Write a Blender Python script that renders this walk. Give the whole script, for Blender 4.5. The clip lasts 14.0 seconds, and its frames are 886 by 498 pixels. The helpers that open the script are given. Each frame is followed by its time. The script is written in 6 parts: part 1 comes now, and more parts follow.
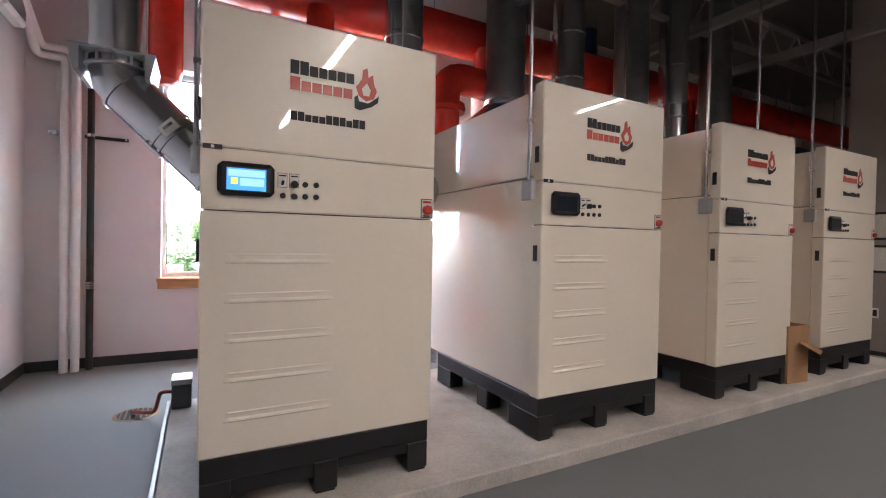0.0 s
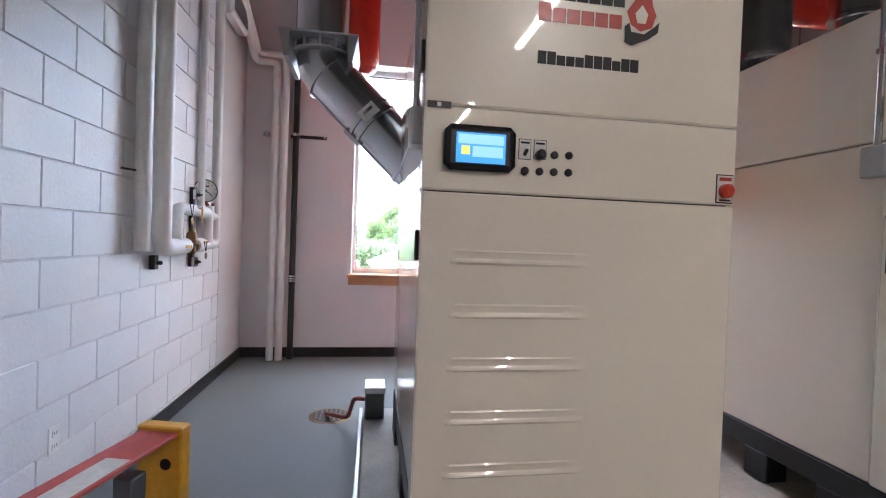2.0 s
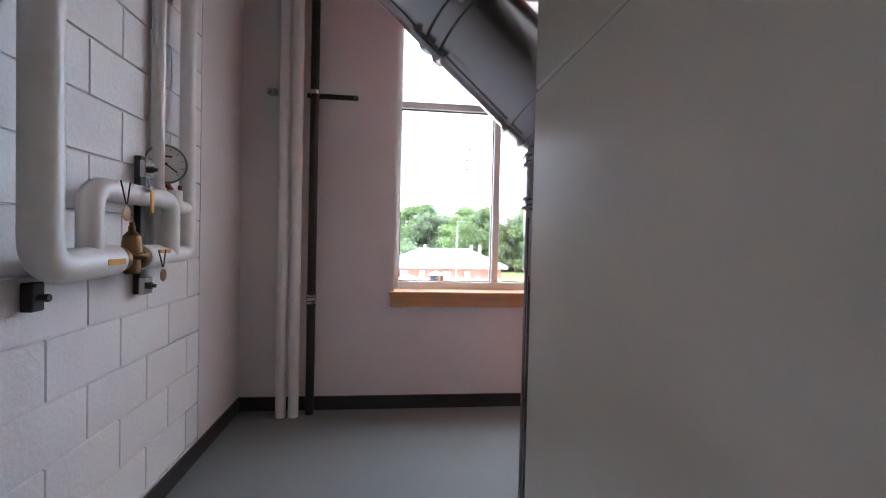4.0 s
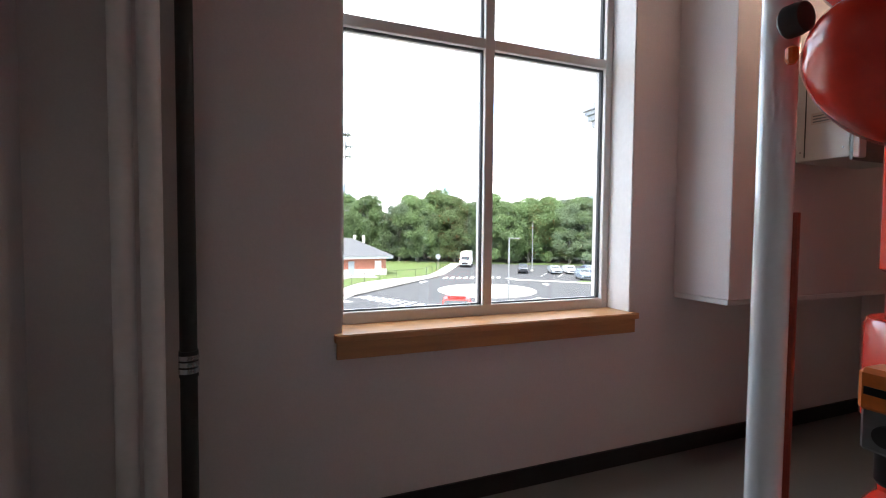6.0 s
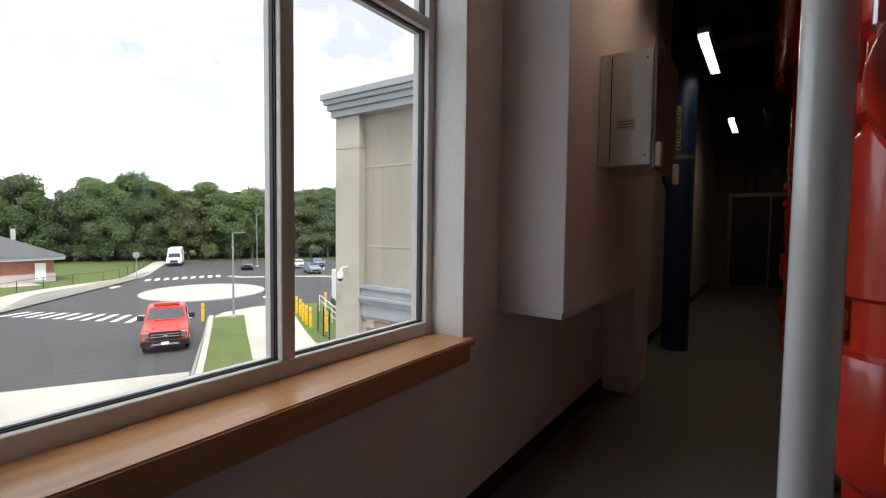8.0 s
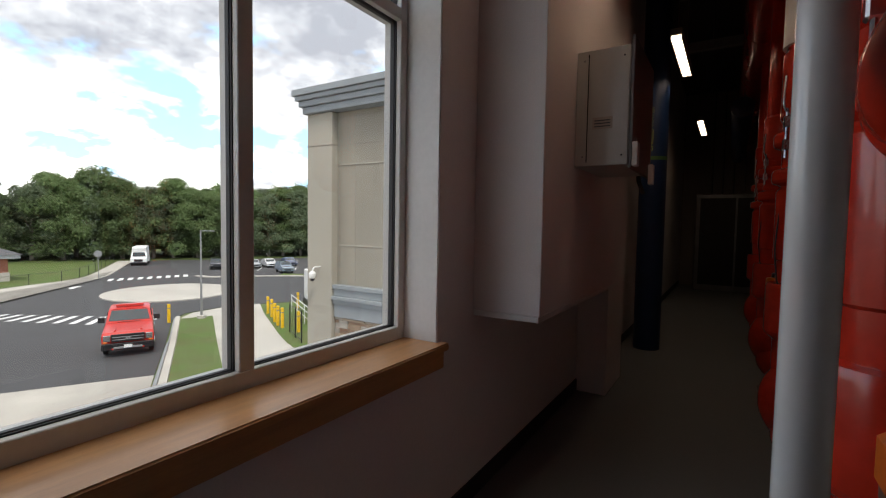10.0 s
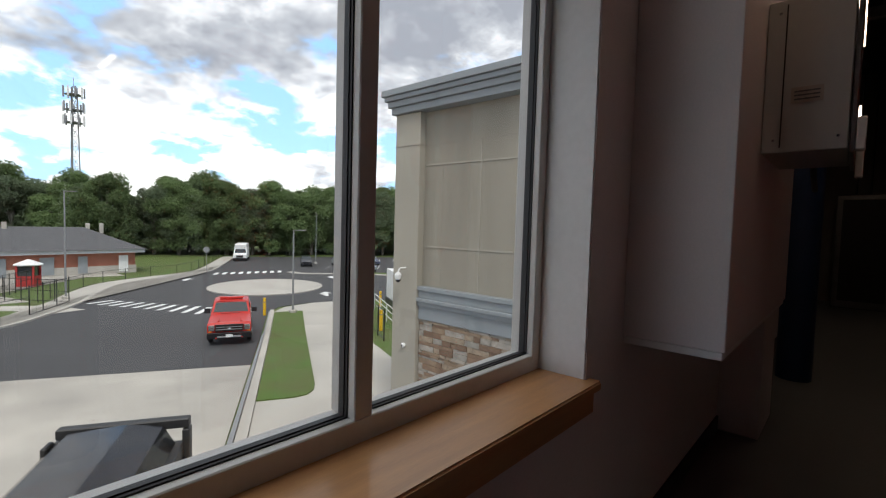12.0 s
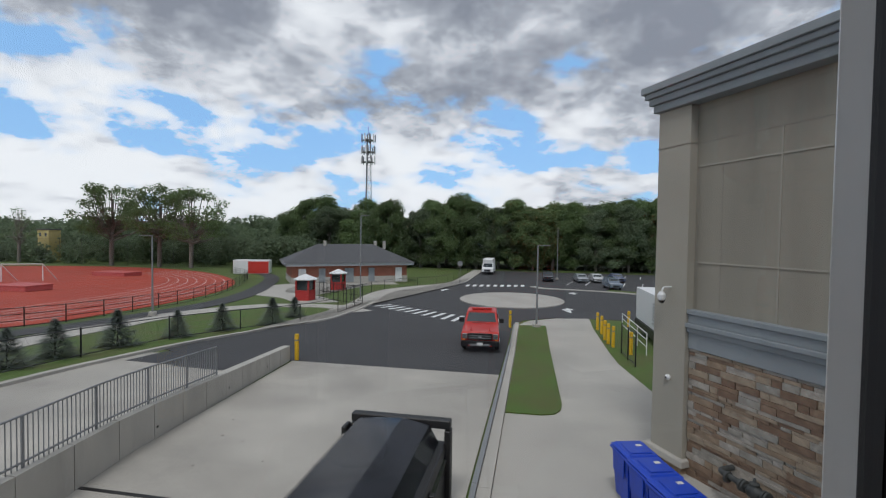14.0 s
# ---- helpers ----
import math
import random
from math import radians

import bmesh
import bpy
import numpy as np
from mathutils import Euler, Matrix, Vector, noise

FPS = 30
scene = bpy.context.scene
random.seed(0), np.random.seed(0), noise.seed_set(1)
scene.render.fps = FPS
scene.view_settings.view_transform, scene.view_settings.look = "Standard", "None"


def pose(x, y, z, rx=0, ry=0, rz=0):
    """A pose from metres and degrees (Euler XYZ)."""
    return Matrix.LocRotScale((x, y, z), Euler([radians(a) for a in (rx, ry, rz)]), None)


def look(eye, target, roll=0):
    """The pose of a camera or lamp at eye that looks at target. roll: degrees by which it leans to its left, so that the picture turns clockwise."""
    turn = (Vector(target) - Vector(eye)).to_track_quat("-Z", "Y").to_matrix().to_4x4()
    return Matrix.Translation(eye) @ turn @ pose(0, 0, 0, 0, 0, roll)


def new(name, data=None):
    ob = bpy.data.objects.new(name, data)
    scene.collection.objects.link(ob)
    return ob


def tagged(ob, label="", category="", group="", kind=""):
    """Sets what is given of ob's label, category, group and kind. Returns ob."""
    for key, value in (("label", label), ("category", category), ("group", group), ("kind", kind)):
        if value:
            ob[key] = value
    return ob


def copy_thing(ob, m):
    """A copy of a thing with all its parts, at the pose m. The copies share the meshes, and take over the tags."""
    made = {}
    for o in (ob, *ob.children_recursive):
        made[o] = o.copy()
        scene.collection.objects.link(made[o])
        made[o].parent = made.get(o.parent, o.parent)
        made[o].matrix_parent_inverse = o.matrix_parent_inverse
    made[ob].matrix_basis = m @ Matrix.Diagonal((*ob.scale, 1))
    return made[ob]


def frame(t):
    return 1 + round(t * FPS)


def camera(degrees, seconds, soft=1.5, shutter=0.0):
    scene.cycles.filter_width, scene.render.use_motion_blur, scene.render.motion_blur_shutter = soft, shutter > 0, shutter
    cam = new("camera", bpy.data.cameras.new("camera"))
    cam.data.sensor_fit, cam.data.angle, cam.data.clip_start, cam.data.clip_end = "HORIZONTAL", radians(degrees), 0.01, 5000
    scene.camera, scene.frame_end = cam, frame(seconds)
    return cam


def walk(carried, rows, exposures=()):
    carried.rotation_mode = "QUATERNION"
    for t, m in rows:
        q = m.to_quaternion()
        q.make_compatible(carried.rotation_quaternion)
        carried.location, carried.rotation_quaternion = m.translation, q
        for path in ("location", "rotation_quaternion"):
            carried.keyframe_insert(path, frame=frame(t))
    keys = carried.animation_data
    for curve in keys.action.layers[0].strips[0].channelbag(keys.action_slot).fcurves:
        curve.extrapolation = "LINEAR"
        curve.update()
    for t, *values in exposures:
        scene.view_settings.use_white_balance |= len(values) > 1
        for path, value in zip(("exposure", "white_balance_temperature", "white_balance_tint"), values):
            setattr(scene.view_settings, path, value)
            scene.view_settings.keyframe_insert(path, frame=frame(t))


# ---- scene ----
cam = camera(87.9, 14.0, soft=1.1)
PATH = [
    (0, (0.006, 0.17, 1.313), (0.943, 1.937, 1.287), 1.1),
    (0.5, (0.001, 0.211, 1.306), (0.936, 1.978, 1.277), 1.1),
    (1, (-0.005, 0.318, 1.302), (0.866, 2.118, 1.268), 1.5),
    (1.5, (-0.029, 0.585, 1.299), (0.568, 2.494, 1.254), 2.0),
    (2, (-0.136, 0.89, 1.281), (0.168, 2.866, 1.242), 2.1),
    (2.5, (-0.254, 1.238, 1.299), (-0.024, 3.224, 1.253), 1.6),
    (2.7, (-0.292, 1.387, 1.293), (-0.096, 3.377, 1.247), 1.6),
    (4.8, (-0.612, 3.029, 1.281), (-0.254, 4.996, 1.235), 0.6),
    (5, (-0.681, 3.172, 1.318), (-0.209, 5.114, 1.258), 0.8),
    (5.5, (-0.689, 3.506, 1.313), (-0.09, 5.413, 1.243), 0.4),
    (6, (-0.681, 3.832, 1.346), (0.052, 5.691, 1.261), 0.5),
    (6.5, (-0.662, 4.15, 1.362), (0.389, 5.849, 1.262), 0.4),
    (7, (-0.561, 4.418, 1.362), (0.695, 5.971, 1.262), 0.5),
    (7.5, (-0.499, 4.591, 1.377), (0.918, 5.999, 1.273), 0.6),
    (8, (-0.507, 4.738, 1.404), (1.126, 5.889, 1.3), 0.7),
    (8.2, (-0.507, 4.776, 1.405), (1.188, 5.831, 1.299), 0.6),
    (10.3, (-0.403, 4.787, 1.41), (1.287, 5.85, 1.304), 1.1),
    (10.5, (-0.387, 4.799, 1.414), (1.294, 5.875, 1.302), 1.0),
    (11, (-0.349, 4.861, 1.405), (1.302, 5.984, 1.296), 1.0),
    (11.5, (-0.28, 5.02, 1.409), (1.324, 6.21, 1.306), 1.3),
    (12, (-0.224, 5.208, 1.404), (1.266, 6.538, 1.298), 1.6),
    (12.5, (-0.153, 5.397, 1.38), (1.055, 6.988, 1.276), 1.3),
    (13, (-0.097, 5.572, 1.36), (0.742, 7.386, 1.271), 1.4),
    (13.5, (-0.093, 5.723, 1.334), (0.549, 7.617, 1.264), 1.1),
    (14, (-0.15, 5.799, 1.337), (0.498, 7.69, 1.278), 0.8),
]
EXPOSURES = [(0, 4.42, 5850, 17), (1.5, 4.35, 5600, 14), (2.7, 3.97, 5750, 16), (4.8, 2.78, 5850, 13), (6.0, 2.12, 6200, 13), (7.0, 1.6, 6450, 13), (8.0, 0.88, 6600, 13), (10.5, 0.25, 6700, 14), (11.5, 0.0, 6650, 14), (12.5, -0.25, 6350, 13), (14, -0.85, 6150, 14)]
walk(cam, [(t, look(eye, target, roll)) for t, eye, target, roll in PATH], EXPOSURES)

# ---- world, sun and lamps ----
SUN_AZ, SUN_EL = 215.0, 55.0
world = bpy.data.worlds.new("sky")
scene.world = world
world.use_nodes = True
wn, wl = world.node_tree.nodes, world.node_tree.links
wn.clear()
sky = wn.new("ShaderNodeTexSky")
sky.sky_type, sky.sun_disc = "NISHITA", False
sky.sun_elevation, sky.sun_rotation = radians(SUN_EL), radians(SUN_AZ)
w_out, w_bg = wn.new("ShaderNodeOutputWorld"), wn.new("ShaderNodeBackground")
w_bg.inputs[1].default_value = 0.15
w_co, w_sep, w_div = wn.new("ShaderNodeTexCoord"), wn.new("ShaderNodeSeparateXYZ"), wn.new("ShaderNodeVectorMath")
wl.new(w_co.outputs["Generated"], w_sep.inputs[0])
w_abs, w_add = wn.new("ShaderNodeMath"), wn.new("ShaderNodeMath")
w_abs.operation, w_add.operation, w_div.operation = "ABSOLUTE", "ADD", "DIVIDE"
w_add.inputs[1].default_value = 0.34
wl.new(w_sep.outputs["Z"], w_abs.inputs[0])
wl.new(w_abs.outputs[0], w_add.inputs[0])
wl.new(w_co.outputs["Generated"], w_div.inputs[0])
wl.new(w_add.outputs[0], w_div.inputs[1])


def cloud_noise(scale, detail, rough, shift):
    """Cloud puffs on a level layer, seen in perspective."""
    n = wn.new("ShaderNodeTexNoise")
    n.inputs["Scale"].default_value, n.inputs["Detail"].default_value, n.inputs["Roughness"].default_value = scale, detail, rough
    n.inputs["Distortion"].default_value = 0.12
    m = wn.new("ShaderNodeMapping")
    m.inputs["Location"].default_value = shift
    wl.new(w_div.outputs[0], m.inputs[0])
    wl.new(m.outputs[0], n.inputs["Vector"])
    return n


def world_ramp(src, stops):
    r = wn.new("ShaderNodeValToRGB")
    r.color_ramp.elements[0].position, r.color_ramp.elements[0].color = stops[0][0], (*stops[0][1], 1)
    r.color_ramp.elements[1].position, r.color_ramp.elements[1].color = stops[-1][0], (*stops[-1][1], 1)
    for p, c in stops[1:-1]:
        r.color_ramp.elements.new(p).color = (*c, 1)
    wl.new(src, r.inputs[0])
    return r


def scalar_ramp(src, stops):
    """A value curve over a value."""
    return world_ramp(src, [(p, (v, v, v)) for p, v in stops])


def w_math(op, a, b):
    n = wn.new("ShaderNodeMath")
    n.operation = op
    for i, v in enumerate((a, b)):
        if isinstance(v, (int, float)):
            n.inputs[i].default_value = v
        else:
            wl.new(v, n.inputs[i])
    return n.outputs[0]


# cumulus: white near the horizon, blue gaps above it, grey bases overhead
puffs = cloud_noise(2.7, 14, 0.56, (3.1, 1.4, 0.0)).outputs[0]
bases = cloud_noise(1.7, 8, 0.55, (0.4, 2.7, 0.0)).outputs[0]
lumps = cloud_noise(7.5, 9, 0.6, (1.9, 0.2, 0.0)).outputs[0]
gaps = scalar_ramp(w_abs.outputs[0], [(0.0, 0.62), (0.07, 0.56), (0.14, 0.485), (0.23, 0.48), (0.31, 0.58), (0.45, 0.70), (1.0, 0.62)]).outputs[0]
cover = world_ramp(w_math("ADD", puffs, w_math("SUBTRACT", gaps, 0.5)), [(0.445, (0.0, 0.0, 0.0)), (0.485, (0.72, 0.72, 0.72)), (0.53, (1, 1, 1))])
height = scalar_ramp(w_abs.outputs[0], [(0.0, 0.08), (0.2, 0.24), (0.32, 0.45), (0.46, 0.57), (1.0, 0.32)]).outputs[0]
depth_ = w_math("ADD", height, w_math("ADD", w_math("MULTIPLY", w_math("SUBTRACT", bases, 0.5), 1.5), w_math("MULTIPLY", w_math("SUBTRACT", lumps, 0.5), 1.05)))
shade = world_ramp(depth_, [(0.12, (11.8, 11.7, 11.5)), (0.26, (10.2, 10.2, 10.2)), (0.38, (7.4, 7.5, 7.8)), (0.50, (5.2, 5.4, 5.8)), (0.68, (3.5, 3.7, 4.2))])
clear = wn.new("ShaderNodeMixRGB")
clear.inputs[0].default_value, clear.inputs[2].default_value = 0.5, (5.5, 10.5, 17.0, 1)
wl.new(sky.outputs[0], clear.inputs[1])
w_mix = wn.new("ShaderNodeMixRGB")
wl.new(cover.outputs[0], w_mix.inputs[0])
wl.new(clear.outputs[0], w_mix.inputs[1])
wl.new(shade.outputs[0], w_mix.inputs[2])
wl.new(w_mix.outputs[0], w_bg.inputs[0])
wl.new(w_bg.outputs[0], w_out.inputs[0])

sun = new("sun", bpy.data.lights.new("sun", "SUN"))
sun.data.energy, sun.data.angle, sun.data.color = 2.4, radians(12), (1.0, 0.96, 0.9)
sun.matrix_world = look((20 * math.sin(radians(SUN_AZ)), 20 * math.cos(radians(SUN_AZ)), 20 * math.tan(radians(SUN_EL))), (0, 0, 0))

# ---- materials ----
MATS = {}


def mat(name, color, rough=0.5, metal=0.0, var=0.12, scale=6.0, bump=0.0, bump_scale=40.0, coat=0.0, dark=None, rand=0.0, stretch=(1, 1, 1)):
    """A surface with a broad stain noise, a fine grain noise and optional relief."""
    if name in MATS:
        return MATS[name]
    m = bpy.data.materials.new(name)
    m.use_nodes = True
    n, l = m.node_tree.nodes, m.node_tree.links
    p = n["Principled BSDF"]
    p.inputs["Metallic"].default_value = metal
    if coat:
        p.inputs["Coat Weight"].default_value, p.inputs["Coat Roughness"].default_value = coat, 0.012
    co, mp = n.new("ShaderNodeTexCoord"), n.new("ShaderNodeMapping")
    mp.inputs["Scale"].default_value = stretch
    l.new(co.outputs["Object"], mp.inputs[0])
    big, fine = n.new("ShaderNodeTexNoise"), n.new("ShaderNodeTexNoise")
    big.inputs["Scale"].default_value, big.inputs["Detail"].default_value = scale, 5
    fine.inputs["Scale"].default_value, fine.inputs["Detail"].default_value = bump_scale, 4
    l.new(mp.outputs[0], big.inputs["Vector"])
    l.new(mp.outputs[0], fine.inputs["Vector"])
    dark = dark or tuple(c * (1 - 2.2 * var) for c in color)
    light = tuple(min(1, c * (1 + var)) for c in color)
    mixer = n.new("ShaderNodeMath")
    mixer.operation = "MULTIPLY_ADD"
    mixer.inputs[1].default_value = 0.35
    l.new(fine.outputs[0], mixer.inputs[0])
    add = n.new("ShaderNodeMath")
    add.operation = "MULTIPLY"
    add.inputs[1].default_value = 0.65
    l.new(big.outputs[0], add.inputs[0])
    l.new(add.outputs[0], mixer.inputs[2])
    ramp = n.new("ShaderNodeValToRGB")
    ramp.color_ramp.elements[0].position, ramp.color_ramp.elements[0].color = 0.3, (*dark, 1)
    ramp.color_ramp.elements[1].position, ramp.color_ramp.elements[1].color = 0.68, (*light, 1)
    l.new(mixer.outputs[0], ramp.inputs[0])
    col = ramp.outputs[0]
    if rand:
        info, hsv, rng = n.new("ShaderNodeObjectInfo"), n.new("ShaderNodeHueSaturation"), n.new("ShaderNodeMapRange")
        rng.inputs["To Min"].default_value, rng.inputs["To Max"].default_value = 1 - rand, 1 + rand
        l.new(info.outputs["Random"], rng.inputs["Value"])
        l.new(rng.outputs[0], hsv.inputs["Value"])
        l.new(col, hsv.inputs["Color"])
        col = hsv.outputs[0]
    l.new(col, p.inputs["Base Color"])
    rr = n.new("ShaderNodeMapRange")
    rr.inputs["To Min"].default_value, rr.inputs["To Max"].default_value = rough * 0.8, min(1, rough * 1.2)
    l.new(mixer.outputs[0], rr.inputs["Value"])
    l.new(rr.outputs[0], p.inputs["Roughness"])
    if bump:
        b = n.new("ShaderNodeBump")
        b.inputs["Strength"].default_value, b.inputs["Distance"].default_value = bump, 0.004
        l.new(fine.outputs[0], b.inputs["Height"])
        l.new(b.outputs[0], p.inputs["Normal"])
    MATS[name] = m
    return m


def glow(name, color, strength):
    m = bpy.data.materials.new(name)
    m.use_nodes = True
    p = m.node_tree.nodes["Principled BSDF"]
    p.inputs["Base Color"].default_value = (*color, 1)
    p.inputs["Emission Color"].default_value = (*color, 1)
    p.inputs["Emission Strength"].default_value = strength
    MATS[name] = m
    return m


def glass_mat():
    m = bpy.data.materials.new("window_glass")
    m.use_nodes = True
    n, l = m.node_tree.nodes, m.node_tree.links
    n.clear()
    out, mix, tr, gl = (n.new("ShaderNode" + k) for k in ("OutputMaterial", "MixShader", "BsdfTransparent", "BsdfGlossy"))
    tr.inputs[0].default_value, gl.inputs["Roughness"].default_value = (0.96, 0.98, 0.975, 1), 0.0
    mix.inputs[0].default_value = 0.035
    l.new(tr.outputs[0], mix.inputs[1])
    l.new(gl.outputs[0], mix.inputs[2])
    l.new(mix.outputs[0], out.inputs[0])
    return m


M_BLOCK = mat("painted_block", (0.74, 0.735, 0.75), 0.5, var=0.05, scale=2, bump=0.8, bump_scale=55, rand=0.02)
M_SMOOTHW = mat("smooth_wall_paint", (0.68, 0.665, 0.67), 0.55, var=0.05, scale=1.5, bump=0.12, bump_scale=110)
M_JOINT = mat("block_joint", (0.70, 0.695, 0.71), 0.8, var=0.06, bump=0.2)
M_WALL = mat("painted_plaster", (0.745, 0.695, 0.69), 0.55, var=0.04, scale=1.5, bump=0.12, bump_scale=120)
# wall paint darkened to stand in for the weak light at the east side
M_DIM = mat("dimmed_wall_paint", (0.30, 0.265, 0.245), 0.6, var=0.06, scale=1.5, bump=0.1, bump_scale=90)
M_TRIMW = mat("reveal_paint", (0.80, 0.79, 0.78), 0.5, var=0.04, scale=2, bump=0.05)
M_FLOOR = mat("epoxy_floor", (0.17, 0.182, 0.186), 0.6, var=0.05, scale=1.1, bump=0.06, bump_scale=60)
M_PAD = mat("concrete_pad", (0.52, 0.49, 0.45), 0.75, var=0.16, scale=3, bump=0.4, bump_scale=70)
M_BASEB = mat("rubber_base", (0.022, 0.022, 0.025), 0.45, var=0.15)
M_CREAM = mat("enamel_cream", (0.83, 0.76, 0.645), 0.32, var=0.015, scale=1.2, coat=1.0)
M_BLACK = mat("black_steel", (0.014, 0.014, 0.016), 0.45, var=0.2, scale=8, bump=0.05)
M_PLASTIC = mat("black_plastic", (0.012, 0.012, 0.014), 0.35, var=0.15)
M_ALU = mat("window_aluminium", (0.66, 0.645, 0.62), 0.4, 0.0, var=0.04, scale=4)
M_GASKET = mat("glazing_gasket", (0.03, 0.03, 0.032), 0.6)
M_OAK = mat("sill_oak", (0.58, 0.30, 0.125), 0.34, var=0.10, scale=3, bump=0.08, bump_scale=40, coat=0.15, stretch=(1, 12, 12))
M_GALV = mat("galvanised_steel", (0.56, 0.57, 0.59), 0.23, 0.95, var=0.03, scale=4, bump=0.03, bump_scale=18)
M_INSUL = mat("white_pipe_jacket", (0.78, 0.77, 0.76), 0.35, var=0.05, scale=4, bump=0.1, bump_scale=30)
M_REDP = mat("red_pipe_jacket", (0.62, 0.034, 0.015), 0.25, var=0.1, scale=5, bump=0.12, bump_scale=20, coat=0.4)
M_BLUEP = mat("blue_pipe_jacket", (0.008, 0.03, 0.10), 0.4, var=0.1, scale=5)
M_DECK = mat("roof_deck", (0.07, 0.068, 0.066), 0.6, var=0.12, scale=3)
M_STEEL = mat("joist_paint", (0.26, 0.25, 0.235), 0.6, var=0.12, scale=5)
M_DARKIRON = mat("black_iron", (0.02, 0.019, 0.019), 0.5, var=0.2, bump=0.1)
M_GREYBOX = mat("grey_box_paint", (0.42, 0.43, 0.44), 0.4, 0.2, var=0.06)
M_CHROMEI = mat("clamp_steel", (0.6, 0.6, 0.6), 0.25, 1.0, var=0.08)
M_WHITEI = mat("white_plate", (0.78, 0.78, 0.77), 0.35, var=0.03)
M_GLASS = glass_mat()
M_FLOOR.node_tree.nodes["Principled BSDF"].inputs["Specular IOR Level"].default_value = 0.25
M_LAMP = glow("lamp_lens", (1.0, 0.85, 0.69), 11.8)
M_LAMPDIM = glow("aisle_lamp_lens", (1.0, 0.75, 0.52), 7.3)


# ---- mesh helpers ----
def box(bm, x0, x1, y0, y1, z0, z1, bevel=0.0):
    r = bmesh.ops.create_cube(bm, size=1, matrix=Matrix.LocRotScale(((x0 + x1) / 2, (y0 + y1) / 2, (z0 + z1) / 2), None, (abs(x1 - x0), abs(y1 - y0), abs(z1 - z0))))
    if bevel:
        edges = {e for v in r["verts"] for e in v.link_edges}
        bmesh.ops.bevel(bm, geom=list(edges), offset=bevel, segments=1, affect="EDGES")
    return bm


def tube(bm, p0, p1, r0, r1=None, seg=24, caps=True):
    p0, p1 = Vector(p0), Vector(p1)
    d = p1 - p0
    m = Matrix.Translation((p0 + p1) / 2) @ d.to_track_quat("Z", "Y").to_matrix().to_4x4()
    bmesh.ops.create_cone(bm, cap_ends=caps, segments=seg, radius1=r0, radius2=r0 if r1 is None else r1, depth=d.length, matrix=m)
    return bm


def bent(bm, points, r, seg=16, radius=0.1, steps=6):
    """A round pipe along points, with swept bends."""
    pts = [Vector(p) for p in points]
    line = [pts[0]]
    for a, b, c in zip(pts, pts[1:], pts[2:]):
        u, v = (a - b).normalized(), (c - b).normalized()
        k = min(radius, (a - b).length * 0.49, (c - b).length * 0.49)
        for i in range(steps + 1):
            s = i / steps
            line.append((b + u * k) * (1 - s) ** 2 + b * 2 * s * (1 - s) + (b + v * k) * s ** 2)
    line.append(pts[-1])
    rings, ref = [], None
    for i, p in enumerate(line):
        d = (line[min(i + 1, len(line) - 1)] - line[max(i - 1, 0)]).normalized()
        if ref is None:
            ref = d.orthogonal().normalized()
        ref = (ref - d * ref.dot(d)).normalized()
        w = d.cross(ref)
        rings.append([bm.verts.new(p + (ref * math.cos(2 * math.pi * j / seg) + w * math.sin(2 * math.pi * j / seg)) * r) for j in range(seg)])
    for a, b in zip(rings, rings[1:]):
        for j in range(seg):
            bm.faces.new((a[j], a[(j + 1) % seg], b[(j + 1) % seg], b[j]))
    bm.faces.new(rings[0][::-1])
    bm.faces.new(rings[-1])
    return bm


def lathe(bm, profile, centre=(0, 0, 0), axis="Z", seg=28):
    """A turned shape: profile of (radius, height) along an axis."""
    turn = {"Z": Matrix(), "Y": Matrix.Rotation(radians(-90), 4, "X"), "X": Matrix.Rotation(radians(90), 4, "Y")}[axis]
    m = Matrix.Translation(centre) @ turn
    rings = [[bm.verts.new(m @ Vector((r * math.cos(2 * math.pi * j / seg), r * math.sin(2 * math.pi * j / seg), h))) for j in range(seg)] for r, h in profile]
    for a, b in zip(rings, rings[1:]):
        for j in range(seg):
            bm.faces.new((a[j], a[(j + 1) % seg], b[(j + 1) % seg], b[j]))
    bm.faces.new(rings[0][::-1])
    bm.faces.new(rings[-1])
    return bm


def part(name, bm, material, parent=None, label="", smooth=True):
    me = bpy.data.meshes.new(name)
    bmesh.ops.recalc_face_normals(bm, faces=bm.faces)
    bm.to_mesh(me)
    bm.free()
    me.materials.append(material)
    if smooth:
        me.shade_smooth()
        me.set_sharp_from_angle(angle=radians(21))
    ob = new(name, me)
    if parent is not None:
        ob.parent = parent
    if label:
        ob["label"] = label
    return ob


def B():
    return bmesh.new()


def thing(name, label, category, at=(0, 0, 0), rz=0, group="", kind=""):
    ob = new(name)
    ob.matrix_world = pose(*at, 0, 0, rz)
    return tagged(ob, label, category, group, kind)


def setting(name, bm, material, label, category):
    return tagged(part(name, bm, material), label, category, kind="structure")


# ---- large structure ----
WX, NY, EX, SY, TOP = -1.46, 5.87, 7.6, -7.5, 4.7
bm = B()
ys = ((SY - 0.2, 0.065), (2.0, 0.065), (4.2, 0.0), (NY + 0.3, 0.0))
low = [[bm.verts.new((x, y, z + dz)) for dz in (-0.3, 0) for x in (WX - 0.2, EX + 5.2)] for y, z in ys]
for p, q in zip(low, low[1:]):
    for i, j in ((0, 1), (1, 3), (3, 2), (2, 0)):
        bm.faces.new((p[i], p[j], q[j], q[i]))
for p in (low[0], low[-1]):
    bm.faces.new((p[0], p[1], p[3], p[2]))
setting("floor", bm, M_FLOOR, "smooth grey-green epoxy coated concrete floor", "floor")
